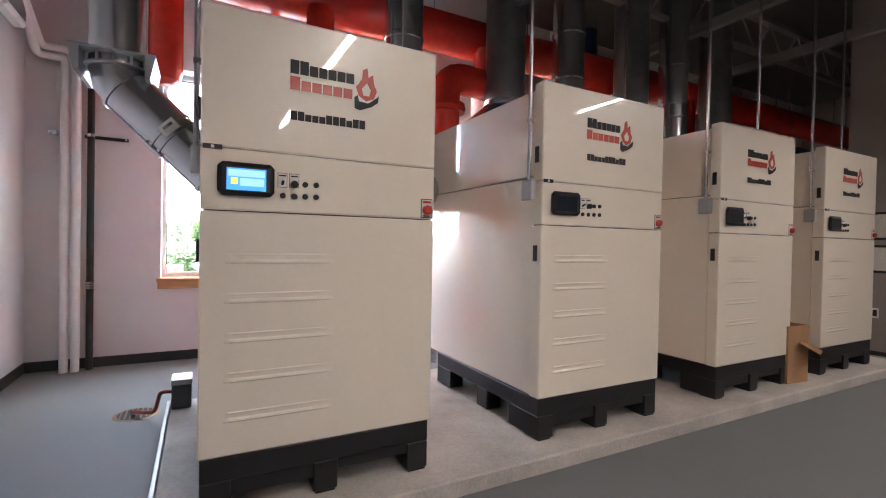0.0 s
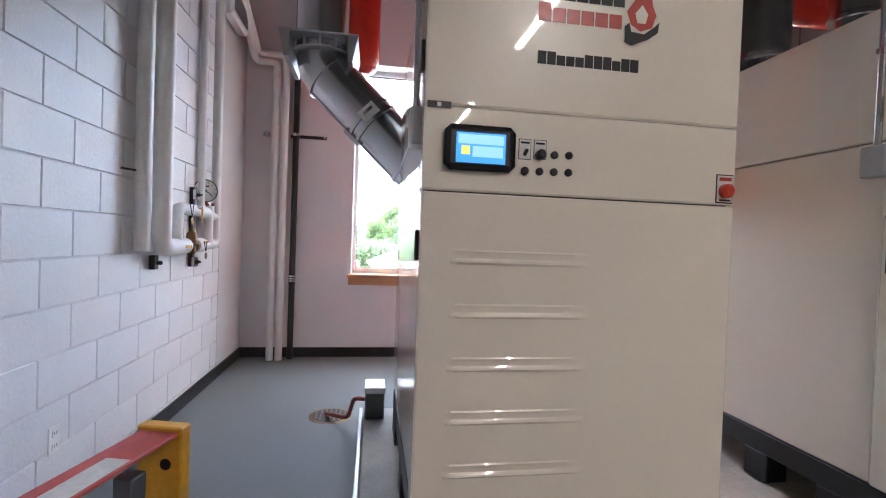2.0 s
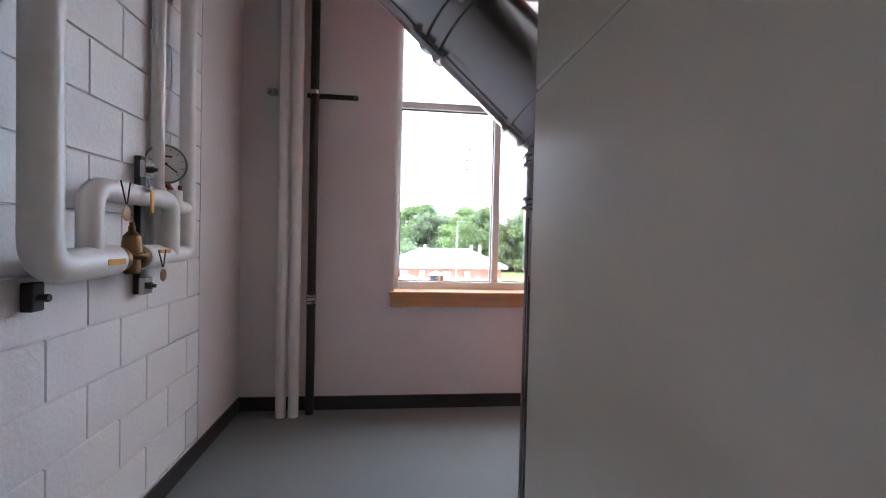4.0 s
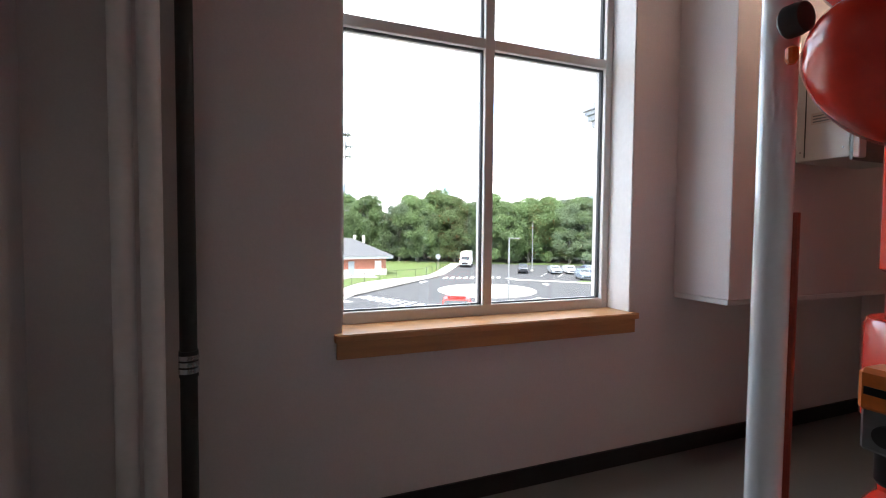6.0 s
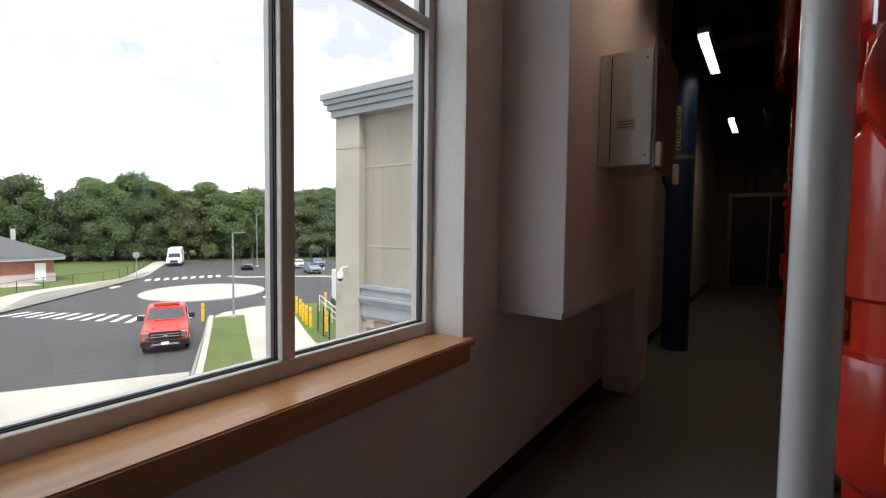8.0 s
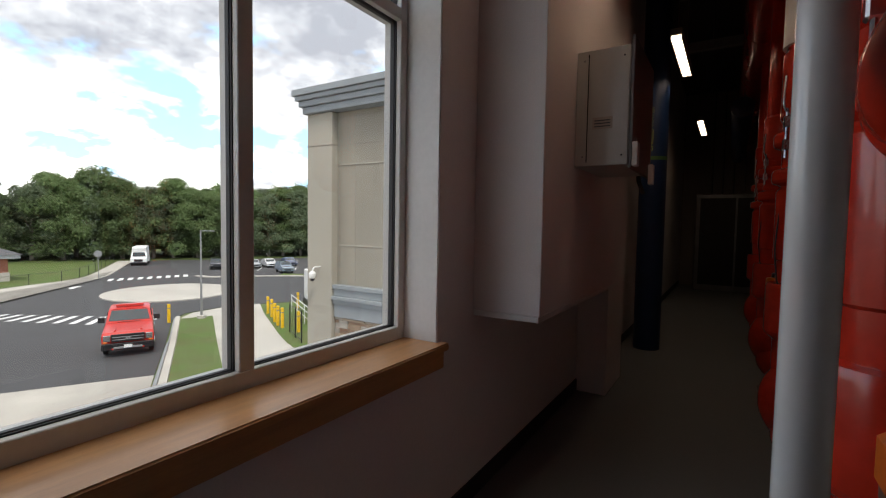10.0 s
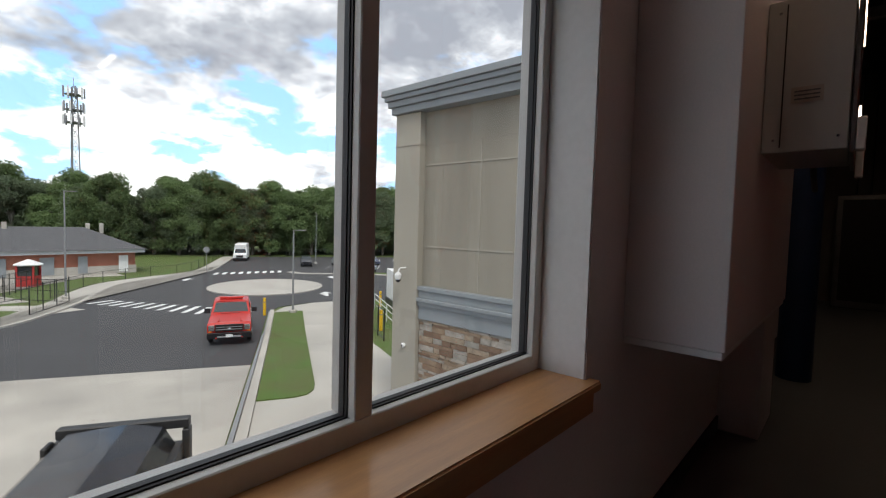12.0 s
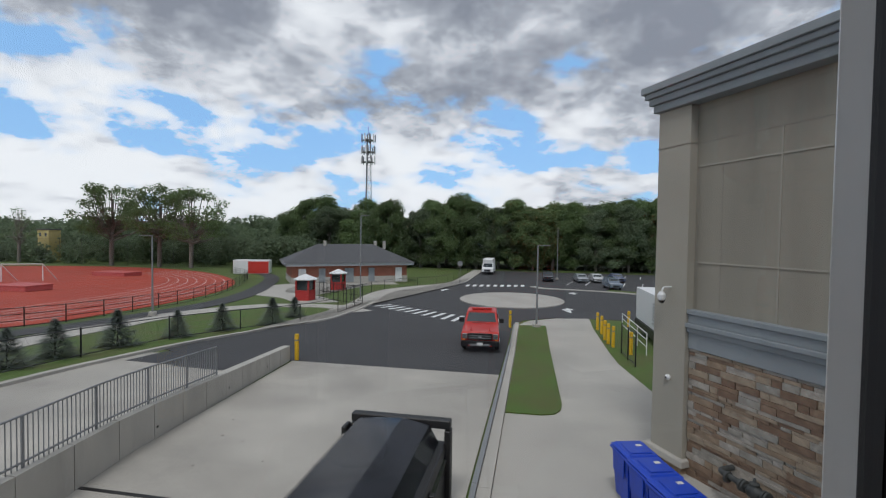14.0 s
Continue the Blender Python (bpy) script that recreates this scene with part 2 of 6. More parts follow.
setting("ceiling", box(B(), WX - 0.2, EX + 5.2, SY - 0.2, NY + 0.3, TOP, TOP + 0.15), M_DECK, "dark open roof deck above the steel joists", "ceiling")
setting("wall_west", box(B(), WX - 0.2, WX - 0.010, SY - 0.2, NY + 0.3, 0, TOP), M_JOINT, "white painted concrete block wall", "wall")
setting("wall_south", box(B(), WX, EX + 5, SY - 0.2, SY, 0, TOP), M_WALL, "plain painted wall closing the room", "wall")
# the gloom of the aisle end is put into this wall's colour
setting("wall_east", box(B(), 12.6, 12.8, SY, NY + 0.3, 0, TOP), M_DIM, "plain end wall, dim light put into its dark colour", "wall")
# window wall, with the opening left free
OX0, OX1, OZ0, OZ1 = -0.36, 1.275, 0.88, 3.12
WY = NY + 0.30
bm = B()
box(bm, WX - 0.009, OX0, NY, WY, 0, TOP)
box(bm, OX1, 12.6, NY, WY, 0, TOP)
box(bm, OX0, OX1, NY, WY, 0, OZ0)
box(bm, OX0, OX1, NY, WY, OZ1, TOP)
setting("wall_north", bm, M_WALL, "mauve-grey painted plaster wall round the window", "wall")
setting("baseboard", box(B(), WX + 0.012, 12.6, NY - 0.012, NY, 0, 0.10), M_BASEB, "black rubber base along the wall", "baseboard")
setting("baseboard", box(B(), WX, WX + 0.012, SY, NY, 0, 0.10), M_BASEB, "black rubber base along the block wall", "baseboard")
setting("concrete_pad", box(B(), -0.16, 6.6, 2.11, 3.95, 0, 0.15, 0.010), M_PAD, "raised pale concrete housekeeping pad", "plinth")

# ---- window ----
win = thing("window_1", "tall aluminium window with four panes", "window", kind="structure")
F0, F1 = NY + 0.182, NY + 0.277
zb, zt, zm, xm = OZ0 + 0.045, OZ1, 2.33, 0.455
for nm, b in (("window_frame", (OX0, OX0 + 0.042, F0, F1, OZ0, OZ1)), ("window_frame", (OX1 - 0.05, OX1, F0, F1, OZ0, OZ1)),
              ("window_frame", (OX0 + 0.042, OX1 - 0.05, F0, F1, OZ0, OZ0 + 0.06)), ("window_frame", (OX0 + 0.042, OX1 - 0.05, F0, F1, OZ1 - 0.06, OZ1)),
              ("mullion", (xm - 0.027, xm + 0.027, F0, F1, OZ0 + 0.06, OZ1 - 0.06)), ("transom", (OX0 + 0.042, xm - 0.027, F0, F1, zm - 0.027, zm + 0.027)),
              ("transom", (xm + 0.027, OX1 - 0.05, F0, F1, zm - 0.027, zm + 0.027))):
    part(nm, box(B(), *b, 0.003), M_ALU, win)
for x0, x1 in ((OX0 + 0.042, xm - 0.027), (xm + 0.027, OX1 - 0.05)):
    for z0, z1 in ((OZ0 + 0.06, zm - 0.027), (zm + 0.027, OZ1 - 0.06)):
        bm = B()
        g = 0.004
        ym = F0 + 0.042
        for a in ((x0, x0 + g, z0, z1), (x1 - g, x1, z0, z1), (x0 + g, x1 - g, z0, z0 + g), (x0 + g, x1 - g, z1 - g, z1)):
            box(bm, a[0], a[1], ym - 0.016, ym + 0.016, a[2], a[3])
        for a in ((x0, x0 + g + 0.003, z0, z1), (x1 - g - 0.003, x1, z0, z1), (x0 + g + 0.003, x1 - g - 0.003, z0, z0 + g + 0.003), (x0 + g + 0.003, x1 - g - 0.003, z1 - g - 0.003, z1)):
            box(bm, a[0], a[1], ym - 0.0075, ym - 0.0035, a[2], a[3])
        part("gasket", bm, M_GASKET, win)
        pane = part("pane", box(B(), x0 + 0.001, x1 - 0.001, ym - 0.003, ym + 0.003, z0 + 0.001, z1 - 0.001), M_GLASS, win, smooth=False)
        pane.visible_shadow = False
bm = B()
plan = [(OX0 - 0.03, NY - 0.045), (OX1 + 0.03, NY - 0.045), (OX1 + 0.03, NY - 0.0005), (OX1 - 0.001, NY - 0.0005), (OX1 - 0.001, F0), (OX0 + 0.001, F0), (OX0 + 0.001, NY - 0.0005), (OX0 - 0.03, NY - 0.0005)]
lo, hi = ([bm.verts.new((x, y, z)) for x, y in plan] for z in (OZ0 - 0.03, OZ0 + 0.003))
bm.faces.new(lo[::-1])
bm.faces.new(hi)
for i in range(8):
    bm.faces.new((lo[i], lo[(i + 1) % 8], hi[(i + 1) % 8], hi[i]))
bmesh.ops.bevel(bm, geom=[e for e in bm.edges if all(v.co.y < NY - 0.04 for v in e.verts)], offset=0.006, segments=3, affect="EDGES")
box(bm, OX0 - 0.02, OX1 + 0.02, NY - 0.024, NY - 0.001, OZ0 - 0.11, OZ0 - 0.0305, 0.003)
part("window_sill", bm, M_OAK, win, "varnished oak sill")

for b in ((OX0, OX0 + 0.006, NY + 0.004, F0, OZ0 + 0.004, OZ1 - 0.007), (OX1 - 0.006, OX1, NY + 0.004, F0, OZ0 + 0.004, OZ1 - 0.007), (OX0, OX1, NY + 0.004, F0, OZ1 - 0.006, OZ1)):
    part("reveal_lining", box(B(), *b), M_TRIMW, win, "white painted reveal")

# soffit box beside the window and the stub below it
setting("pipe_chase", box(B(), 1.60, 3.45, 5.517, NY, 0.985, TOP, 0.004), M_WALL, "boxed-out plaster pipe chase hung on the wall", "chase")
setting("chase_trim", box(B(), 1.606, 3.44, 5.526, NY - 0.001, 0.955, 0.984, 0.003), M_TRIMW, "white painted board under the pipe chase", "trim")
setting("column", box(B(), 3.5, 4.1, 5.62, NY, 0, TOP, 0.004), M_WALL, "plastered column beside the chase", "column")

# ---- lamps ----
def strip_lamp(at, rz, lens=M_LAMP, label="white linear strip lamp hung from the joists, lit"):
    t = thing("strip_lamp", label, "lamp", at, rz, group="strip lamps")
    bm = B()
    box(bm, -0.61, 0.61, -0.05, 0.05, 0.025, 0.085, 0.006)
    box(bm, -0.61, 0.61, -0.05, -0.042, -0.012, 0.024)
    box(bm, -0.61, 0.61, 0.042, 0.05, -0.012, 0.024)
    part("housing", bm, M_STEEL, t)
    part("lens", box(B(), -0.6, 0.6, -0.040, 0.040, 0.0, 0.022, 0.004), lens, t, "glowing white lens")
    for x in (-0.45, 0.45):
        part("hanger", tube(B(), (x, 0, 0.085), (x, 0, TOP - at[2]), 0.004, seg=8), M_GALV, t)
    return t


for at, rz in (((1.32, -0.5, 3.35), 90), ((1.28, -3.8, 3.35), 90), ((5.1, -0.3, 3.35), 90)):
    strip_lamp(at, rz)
for at in ((2.05, 5.22, 3.1), (4.8, 5.27, 3.1), (8.6, 5.27, 3.1)):
    strip_lamp(at, 0, M_LAMPDIM)

# ---- boilers ----
M_SEAM = mat("panel_gap", (0.05, 0.05, 0.05), 0.8)
M_INK = mat("printed_black", (0.008, 0.008, 0.009), 0.6)
M_INKRED = mat("printed_red", (0.50, 0.045, 0.02), 0.35)
M_LABEL = mat("paper_label", (0.72, 0.70, 0.66), 0.6, var=0.06, scale=40)
M_SCREEN = glow("lit_screen", (0.06, 0.28, 0.70), 0.075)
M_SCREEN2 = glow("lit_screen_pale", (0.26, 0.48, 0.72), 0.075)
M_SCREENY = glow("lit_screen_yellow", (0.80, 0.62, 0.10), 0.075)
M_SCREENOFF = mat("dark_screen", (0.02, 0.025, 0.035), 0.12)
M_BRASS = mat("brass", (0.20, 0.115, 0.05), 0.42, 0.8, var=0.15, scale=10)
M_COPPER = mat("copper_pipe", (0.30, 0.07, 0.045), 0.4, 0.6, var=0.15)
M_ORANGE = mat("orange_plastic", (0.75, 0.18, 0.02), 0.4)
M_LADRED = mat("ladder_fibreglass", (0.52, 0.07, 0.055), 0.45, var=0.12, scale=8, bump=0.1)
M_LADYEL = mat("ladder_plastic", (0.72, 0.36, 0.02), 0.45, var=0.1)
M_CARD = mat("cardboard", (0.42, 0.24, 0.12), 0.8, var=0.1, scale=5)
M_STEELD = mat("dull_steel", (0.20, 0.20, 0.205), 0.35, 0.7, var=0.12, scale=6)


def word(x0, x1, z0, z1, seed, caps, material, parent):
    """A row of plain printed bars, one for each letter."""
    rng = random.Random(seed)
    n = seed % 100
    step = (x1 - x0) / n
    for i in range(n):
        top = z1 if i in caps or rng.random() < 0.2 else z0 + 0.76 * (z1 - z0)
        part("printed_bar", box(B(), x0 + i * step, x0 + (i + 0.89) * step, -0.0022, -0.0002, z0, top), material, parent)


def flat_shape(points, y0=-0.0024, y1=-0.0002):
    bm = B()
    a = [bm.verts.new((x, y0, z)) for x, z in points]
    b = [bm.verts.new((x, y1, z)) for x, z in points]
    bm.faces.new(a)
    bm.faces.new(b[::-1])
    for i in range(len(points)):
        bm.faces.new((a[i], b[i], b[(i + 1) % len(points)], a[(i + 1) % len(points)]))
    return bm


def louvre(z, depth=0.008):
    """A pressed slot: a rounded raised lip round a shallow groove, fading to one end."""
    bm = B()
    n = 22
    rows = []
    for i in range(n + 1):
        f = i / n
        x = 0.095 + 0.455 * f
        k = depth * min(1, f * 14) * (1 - f) ** 0.35
        h = 0.017
        rows.append([bm.verts.new((x, y, z + q)) for q, y in ((-h - 0.007, -0.0006), (-h, -k), (-h + 0.006, -k * 0.8), (-0.004, -0.0008), (0.006, -0.0008), (h, -k * 0.55), (h + 0.005, -0.0006))])
    for a, b in zip(rows, rows[1:]):
        for j in range(6):
            bm.faces.new((a[j], b[j], b[j + 1], a[j + 1]))
    return bm


def boiler_base(t):
    """A black steel skirt with fork openings, legs and feet."""
    part("base", box(B(), 0.01, 1.05, 0.006, 1.30, 0.295, 0.398, 0.004), M_BLACK, t)
    for x0, x1 in ((0.01, 0.13), (0.475, 0.585), (0.94, 1.05)):
        for y0, y1 in ((0.006, 0.30), (0.55, 0.68), (1.08, 1.30)):
            part("base_leg", box(B(), x0, x1, y0, y1, 0.16, 0.2945, 0.004), M_BLACK, t)
    part("apron", box(B(), 0.131, 0.474, 0.02, 0.03, 0.225, 0.2945), M_BLACK, t)
    part("apron", box(B(), 0.586, 0.939, 0.02, 0.03, 0.245, 0.2945), M_BLACK, t)


def boiler(at, lit):
    t = thing("boiler", "tall cream enamelled boiler on a black base, " + ("screen lit" if lit else "screen dark"), "boiler", at, group="row of boilers")
    part("body", box(B(), 0.014, 1.046, 0.094, 1.46, 0.402, 1.72, 0.006), M_CREAM, t)
    part("upper_casing", box(B(), 0.014, 1.046, 0.094, 1.46, 1.725, 2.245, 0.006), M_CREAM, t)
    part("panel_gap", box(B(), 0.02, 1.04, 0.02, 0.12, 0.41, 2.23), M_SEAM, t)
    fp = part("front_panel", box(B(), 0, 1.06, 0, 0.088, 0.402, 1.428, 0.006), M_CREAM, t)
    for i in range(5):
        part("louvre", louvre(1.232 - 0.1665 * i), M_CREAM, fp)
    cp = part("control_panel", box(B(), 0, 1.06, 0, 0.088, 1.433, 1.689, 0.006), M_CREAM, t)
    tp = part("top_panel", box(B(), 0, 1.06, 0, 0.088, 1.692, 2.275, 0.006), M_CREAM, t)
    boiler_base(t)
    for x in (0.02, 0.485, 0.95):
        for y in (0.0, 1.1):
            part("foot", box(B(), x, x + 0.09, y + 0.01, y + 0.14, 0.15, 0.16), M_BLACK, t)
    # printed marks as plain shapes
    word(0.345, 0.635, 2.045, 2.105, 1107, (0, 1), M_INK, tp)
    word(0.345, 0.628, 1.975, 2.033, 1206, (0,), M_INKRED, tp)
    word(0.348, 0.69, 1.842, 1.882, 1311, (0, 5, 9, 10), M_INK, tp)
    part("flame_mark", flat_shape([(0.655, 1.995), (0.64, 2.035), (0.668, 2.075), (0.672, 2.118), (0.694, 2.132), (0.700, 2.088), (0.722, 2.104), (0.728, 2.06), (0.742, 2.03), (0.728, 1.99), (0.69, 1.975)]), M_INKRED, tp)
    part("flame_core", flat_shape([(0.676, 2.0), (0.668, 2.03), (0.692, 2.06), (0.712, 2.03), (0.705, 2.0)], -0.0034, -0.0026), M_CREAM, tp)
    part("cup_mark", flat_shape([(0.634, 1.935), (0.632, 1.985), (0.648, 1.998), (0.655, 1.97), (0.70, 1.966), (0.738, 1.995), (0.752, 2.01), (0.748, 1.975), (0.715, 1.95), (0.66, 1.928)], -0.0044, -0.0036), M_INK, tp)
    # controls
    sc = part("screen_bezel", box(B(), 0.062, 0.283, -0.028, 0, 1.494, 1.632, 0.018), M_PLASTIC, cp)
    part("screen", box(B(), 0.096, 0.248, -0.031, -0.0285, 1.516, 1.606), M_SCREEN if lit else M_SCREENOFF, sc, "lit blue touch screen" if lit else "dark touch screen")
    if lit:
        part("screen_field", box(B(), 0.102, 0.242, -0.0322, -0.0312, 1.572, 1.600), M_SCREEN2, sc)
        part("screen_field", box(B(), 0.112, 0.138, -0.0322, -0.0312, 1.540, 1.566), M_SCREENY, sc)
        part("screen_field", box(B(), 0.146, 0.24, -0.0322, -0.0312, 1.534, 1.566), M_SCREEN2, sc)
    part("plate_border", box(B(), 0.298, 0.338, -0.0015, 0, 1.541, 1.605), M_INK, cp)
    part("plate_border", box(B(), 0.347, 0.388, -0.0015, 0, 1.544, 1.605), M_INK, cp)
    part("plate_bar", box(B(), 0.304, 0.332, -0.0042, -0.0032, 1.590, 1.596), M_INK, cp)
    part("plate_bar", box(B(), 0.353, 0.382, -0.0042, -0.0032, 1.590, 1.596), M_INK, cp)
    part("switch_plate", box(B(), 0.300, 0.336, -0.003, 0, 1.543, 1.603), M_LABEL, cp)
    part("toggle", tube(B(), (0.318, -0.002, 1.557), (0.318, -0.022, 1.566), 0.006, seg=10), M_PLASTIC, cp)
    part("switch_plate", box(B(), 0.349, 0.386, -0.003, 0, 1.546, 1.603), M_LABEL, cp)
    part("selector", lathe(B(), [(0.016, 0), (0.016, -0.02), (0.010, -0.03)], (0.367, -0.002, 1.557), axis="Y", seg=16), M_PLASTIC, cp)
    for x, z in ((0.415, 1.560), (0.463, 1.562), (0.320, 1.506), (0.368, 1.506), (0.415, 1.507), (0.463, 1.508)):
        part("indicator", lathe(B(), [(0.0125, 0.0), (0.0125, -0.006), (0.008, -0.010)], (x, 0, z), axis="Y", seg=14), M_PLASTIC, cp)
    part("plate_border", box(B(), 0.986, 1.049, -0.0015, 0, 1.438, 1.534), M_INK, cp)
    ep = part("stop_plate", box(B(), 0.99, 1.045, -0.004, 0, 1.442, 1.530), M_LABEL, cp)
    part("stop_button", lathe(B(), [(0.024, 0), (0.024, -0.018), (0.015, -0.026)], (1.017, -0.004, 1.478), axis="Y", seg=16), M_INKRED, ep)
    part("plate_bar", box(B(), 0.995, 1.040, -0.0056, -0.0044, 1.512, 1.524), M_INKRED, ep)
    part("plate_bar", box(B(), 0.997, 1.038, -0.0056, -0.0044, 1.445, 1.451), M_INK, ep)
    part("nameplate", box(B(), 0.008, 0.080, -0.004, 0, 1.680, 1.700), M_PLASTIC, cp)
    part("nameplate_mark", box(B(), 0.038, 0.050, -0.006, -0.0045, 1.684, 1.696), M_LABEL, cp)
    for z in (1.215, 1.80):
        part("latch", box(B(), -0.012, 0.0, 0.03, 0.062, z, z + 0.095, 0.003), M_PLASTIC, t, "black recessed latch")
    return t


BX = (0.005, 1.77, 3.50, 5.10)
for i, x in enumerate(BX):
    boiler((x, 2.275, 0), i == 0)
    cd = thing("conduit_drop", "galvanised conduit with a grey junction box", "conduit", (x, 2.40, 0), group="conduit drops")
    part("conduit", tube(B(), (-0.016, -0.02, 1.70), (-0.016, -0.02, TOP), 0.012, seg=10), M_GALV, cd)
    part("junction_box", box(B(), -0.036, 0.012, -0.065, 0.03, 1.580, 1.70, 0.006), M_GREYBOX, cd)
    part("strap", box(B(), -0.030, 0.012, -0.034, -0.006, 2.05, 2.07), M_GALV, cd)
    cd = thing("conduit_drop", "thin galvanised conduit down to the boiler top", "conduit", (x + 0.99, 2.55, 0), group="conduit drops")
    part("conduit", tube(B(), (0, 0, 2.24), (0, 0, TOP), 0.011, seg=10), M_GALV, cd)
    part("hub", tube(B(), (0, 0, 2.24), (0, 0, 2.275), 0.02, seg=10), M_GALV, cd)


# ---- flues and ducts ----
def band(bm, z, r, at=(0, 0)):
    lathe(bm, [(r, z - 0.025), (r + 0.008, z - 0.015), (r + 0.008, z + 0.015), (r, z + 0.025)], (at[0], at[1], 0))


fl = thing("flue", "shiny galvanised flue rising in a slanted offset behind the boiler", "flue", (0.222, 3.92, 0))
R_F = 0.165
M_JACKET = mat("stainless_jacket", (0.40, 0.40, 0.41), 0.2, 0.92, var=0.06, scale=3, bump=0.05, bump_scale=12)


def ridge(bm, z, r):
    """A drawband: two rolled ridges with a groove between."""
    lathe(bm, [(r - 0.002, z - 0.026), (r + 0.010, z - 0.020), (r + 0.012, z - 0.012), (r + 0.004, z - 0.006), (r + 0.004, z + 0.006), (r + 0.012, z + 0.012), (r + 0.010, z + 0.020), (r - 0.002, z + 0.026)], seg=56)
    return bm


part("lower_section", lathe(B(), [(R_F, 1.18), (R_F, 1.605)], seg=56), M_JACKET, fl)
part("boot", lathe(B(), [(R_F - 0.006, 0.15), (R_F - 0.006, 1.17), (R_F - 0.001, 1.18)], seg=56), M_JACKET, fl)
for z in (1.41, 1.555):
    part("drawband", ridge(B(), z, R_F), M_JACKET, fl)
# long seams standing proud of the jacket, and the locking straps across the bands
for a in (186, 252, 300):
    c, s_ = math.cos(radians(a)), math.sin(radians(a))
    part("standing_seam", tube(B(), ((R_F + 0.001) * c, (R_F + 0.001) * s_, 0.30), ((R_F + 0.001) * c, (R_F + 0.001) * s_, 1.36), 0.005, seg=8), M_JACKET, fl)
for a in (203, 224):
    c, s_ = math.cos(radians(a)), math.sin(radians(a))
    part("locking_strap", bent(B(), [((R_F + 0.002) * c, (R_F + 0.002) * s_, 1.40), ((R_F + 0.014) * c, (R_F + 0.014) * s_, 1.42), ((R_F + 0.014) * c, (R_F + 0.014) * s_, 1.58), ((R_F + 0.002) * c, (R_F + 0.002) * s_, 1.60)], 0.006, 8, 0.02, 3), M_JACKET, fl)
LOW, UP = Vector((0, 0, 1.66)), Vector((-0.722, 0.10, 2.37))
d = (UP - LOW).normalized()
part("slanted_section", bent(B(), [(0, 0, 1.595), LOW, UP, (-0.722, 0.10, 2.52)], R_F, 40, 0.07, 2), M_GALV, fl)
part("riser", tube(B(), (-0.722, 0.10, 2.52), (-0.722, 0.10, TOP), R_F, seg=40), M_GALV, fl)
for f in (0.10, 0.17, 0.50, 0.56, 0.93):
    c = LOW.lerp(UP, f)
    part("band", tube(B(), c - d * 0.010, c + d * 0.010, R_F + 0.011, seg=40), M_GALV, fl)
# seam down the underside of the slant with its clip
lean = Vector((d.x, d.y, 0)).normalized()
under = (lean - d * lean.dot(d)).normalized()
for k in (-0.5, 0.35):
    o = (under * math.cos(k) + d.cross(under) * math.sin(k)) * (R_F + 0.002)
    part("standing_seam", tube(B(), LOW.lerp(UP, 0.1) + o, LOW.lerp(UP, 0.93) + o, 0.006, seg=8), M_GALV, fl)
o = (under * math.cos(0.35) + d.cross(under) * math.sin(0.35)) * (R_F + 0.012)
part("seam_clip", tube(B(), LOW.lerp(UP, 0.47) + o, LOW.lerp(UP, 0.60) + o, 0.017, seg=10), M_CHROMEI, fl)
# support collar: plate, folded side cheeks and studs
cx, cy = -0.722, 0.10
part("support_plate", box(B(), cx - 0.235, cx + 0.235, cy - 0.22, cy + 0.22, 2.515, 2.527), M_GREYBOX, fl)
for x0, k in ((cx - 0.235, 1), (cx + 0.235, -1)):
    bm = B()
    tri = [(x0, cy - 0.22, 2.514), (x0 + 0.06 * k, cy - 0.22, 2.514), (x0 + 0.06 * k, cy - 0.22, 2.36), (x0 + 0.03 * k, cy - 0.22, 2.36)]
    a = [bm.verts.new(v) for v in tri]
    b = [bm.verts.new((v[0], v[1] + 0.44, v[2])) for v in tri]
    bm.faces.new(a)
    bm.faces.new(b[::-1])
    for i in range(4):
        bm.faces.new((a[i], b[i], b[(i + 1) % 4], a[(i + 1) % 4]))
    part("side_cheek", bm, M_GREYBOX, fl, smooth=False)
for i in range(12):
    a = 2 * math.pi * i / 12
    part("stud", tube(B(), (cx + 0.185 * math.cos(a), cy + 0.185 * math.sin(a), 2.455), (cx + 0.185 * math.cos(a), cy + 0.185 * math.sin(a), 2.514), 0.009, seg=6), M_GREYBOX, fl)
part("collar_ring", lathe(B(), [(R_F + 0.001, 2.445), (R_F + 0.03, 2.445), (R_F + 0.03, 2.457), (R_F + 0.001, 2.457)], (cx, cy, 0), seg=40), M_GREYBOX, fl)
side_n = d.cross(Vector((0, 1, 0))).normalized()
face = side_n.cross(d).normalized()
if face.y > 0:
    face = -face
dp = part("data_plate", box(B(), -0.06, 0.06, -0.04, 0.04, 0, 0.004), M_LABEL, fl)
ax = d.cross(face).normalized()
rot = Matrix((ax, d, face)).transposed().to_4x4()
rot.translation = LOW.lerp(UP, 0.55) + face * (R_F + 0.003)
dp.matrix_basis = rot
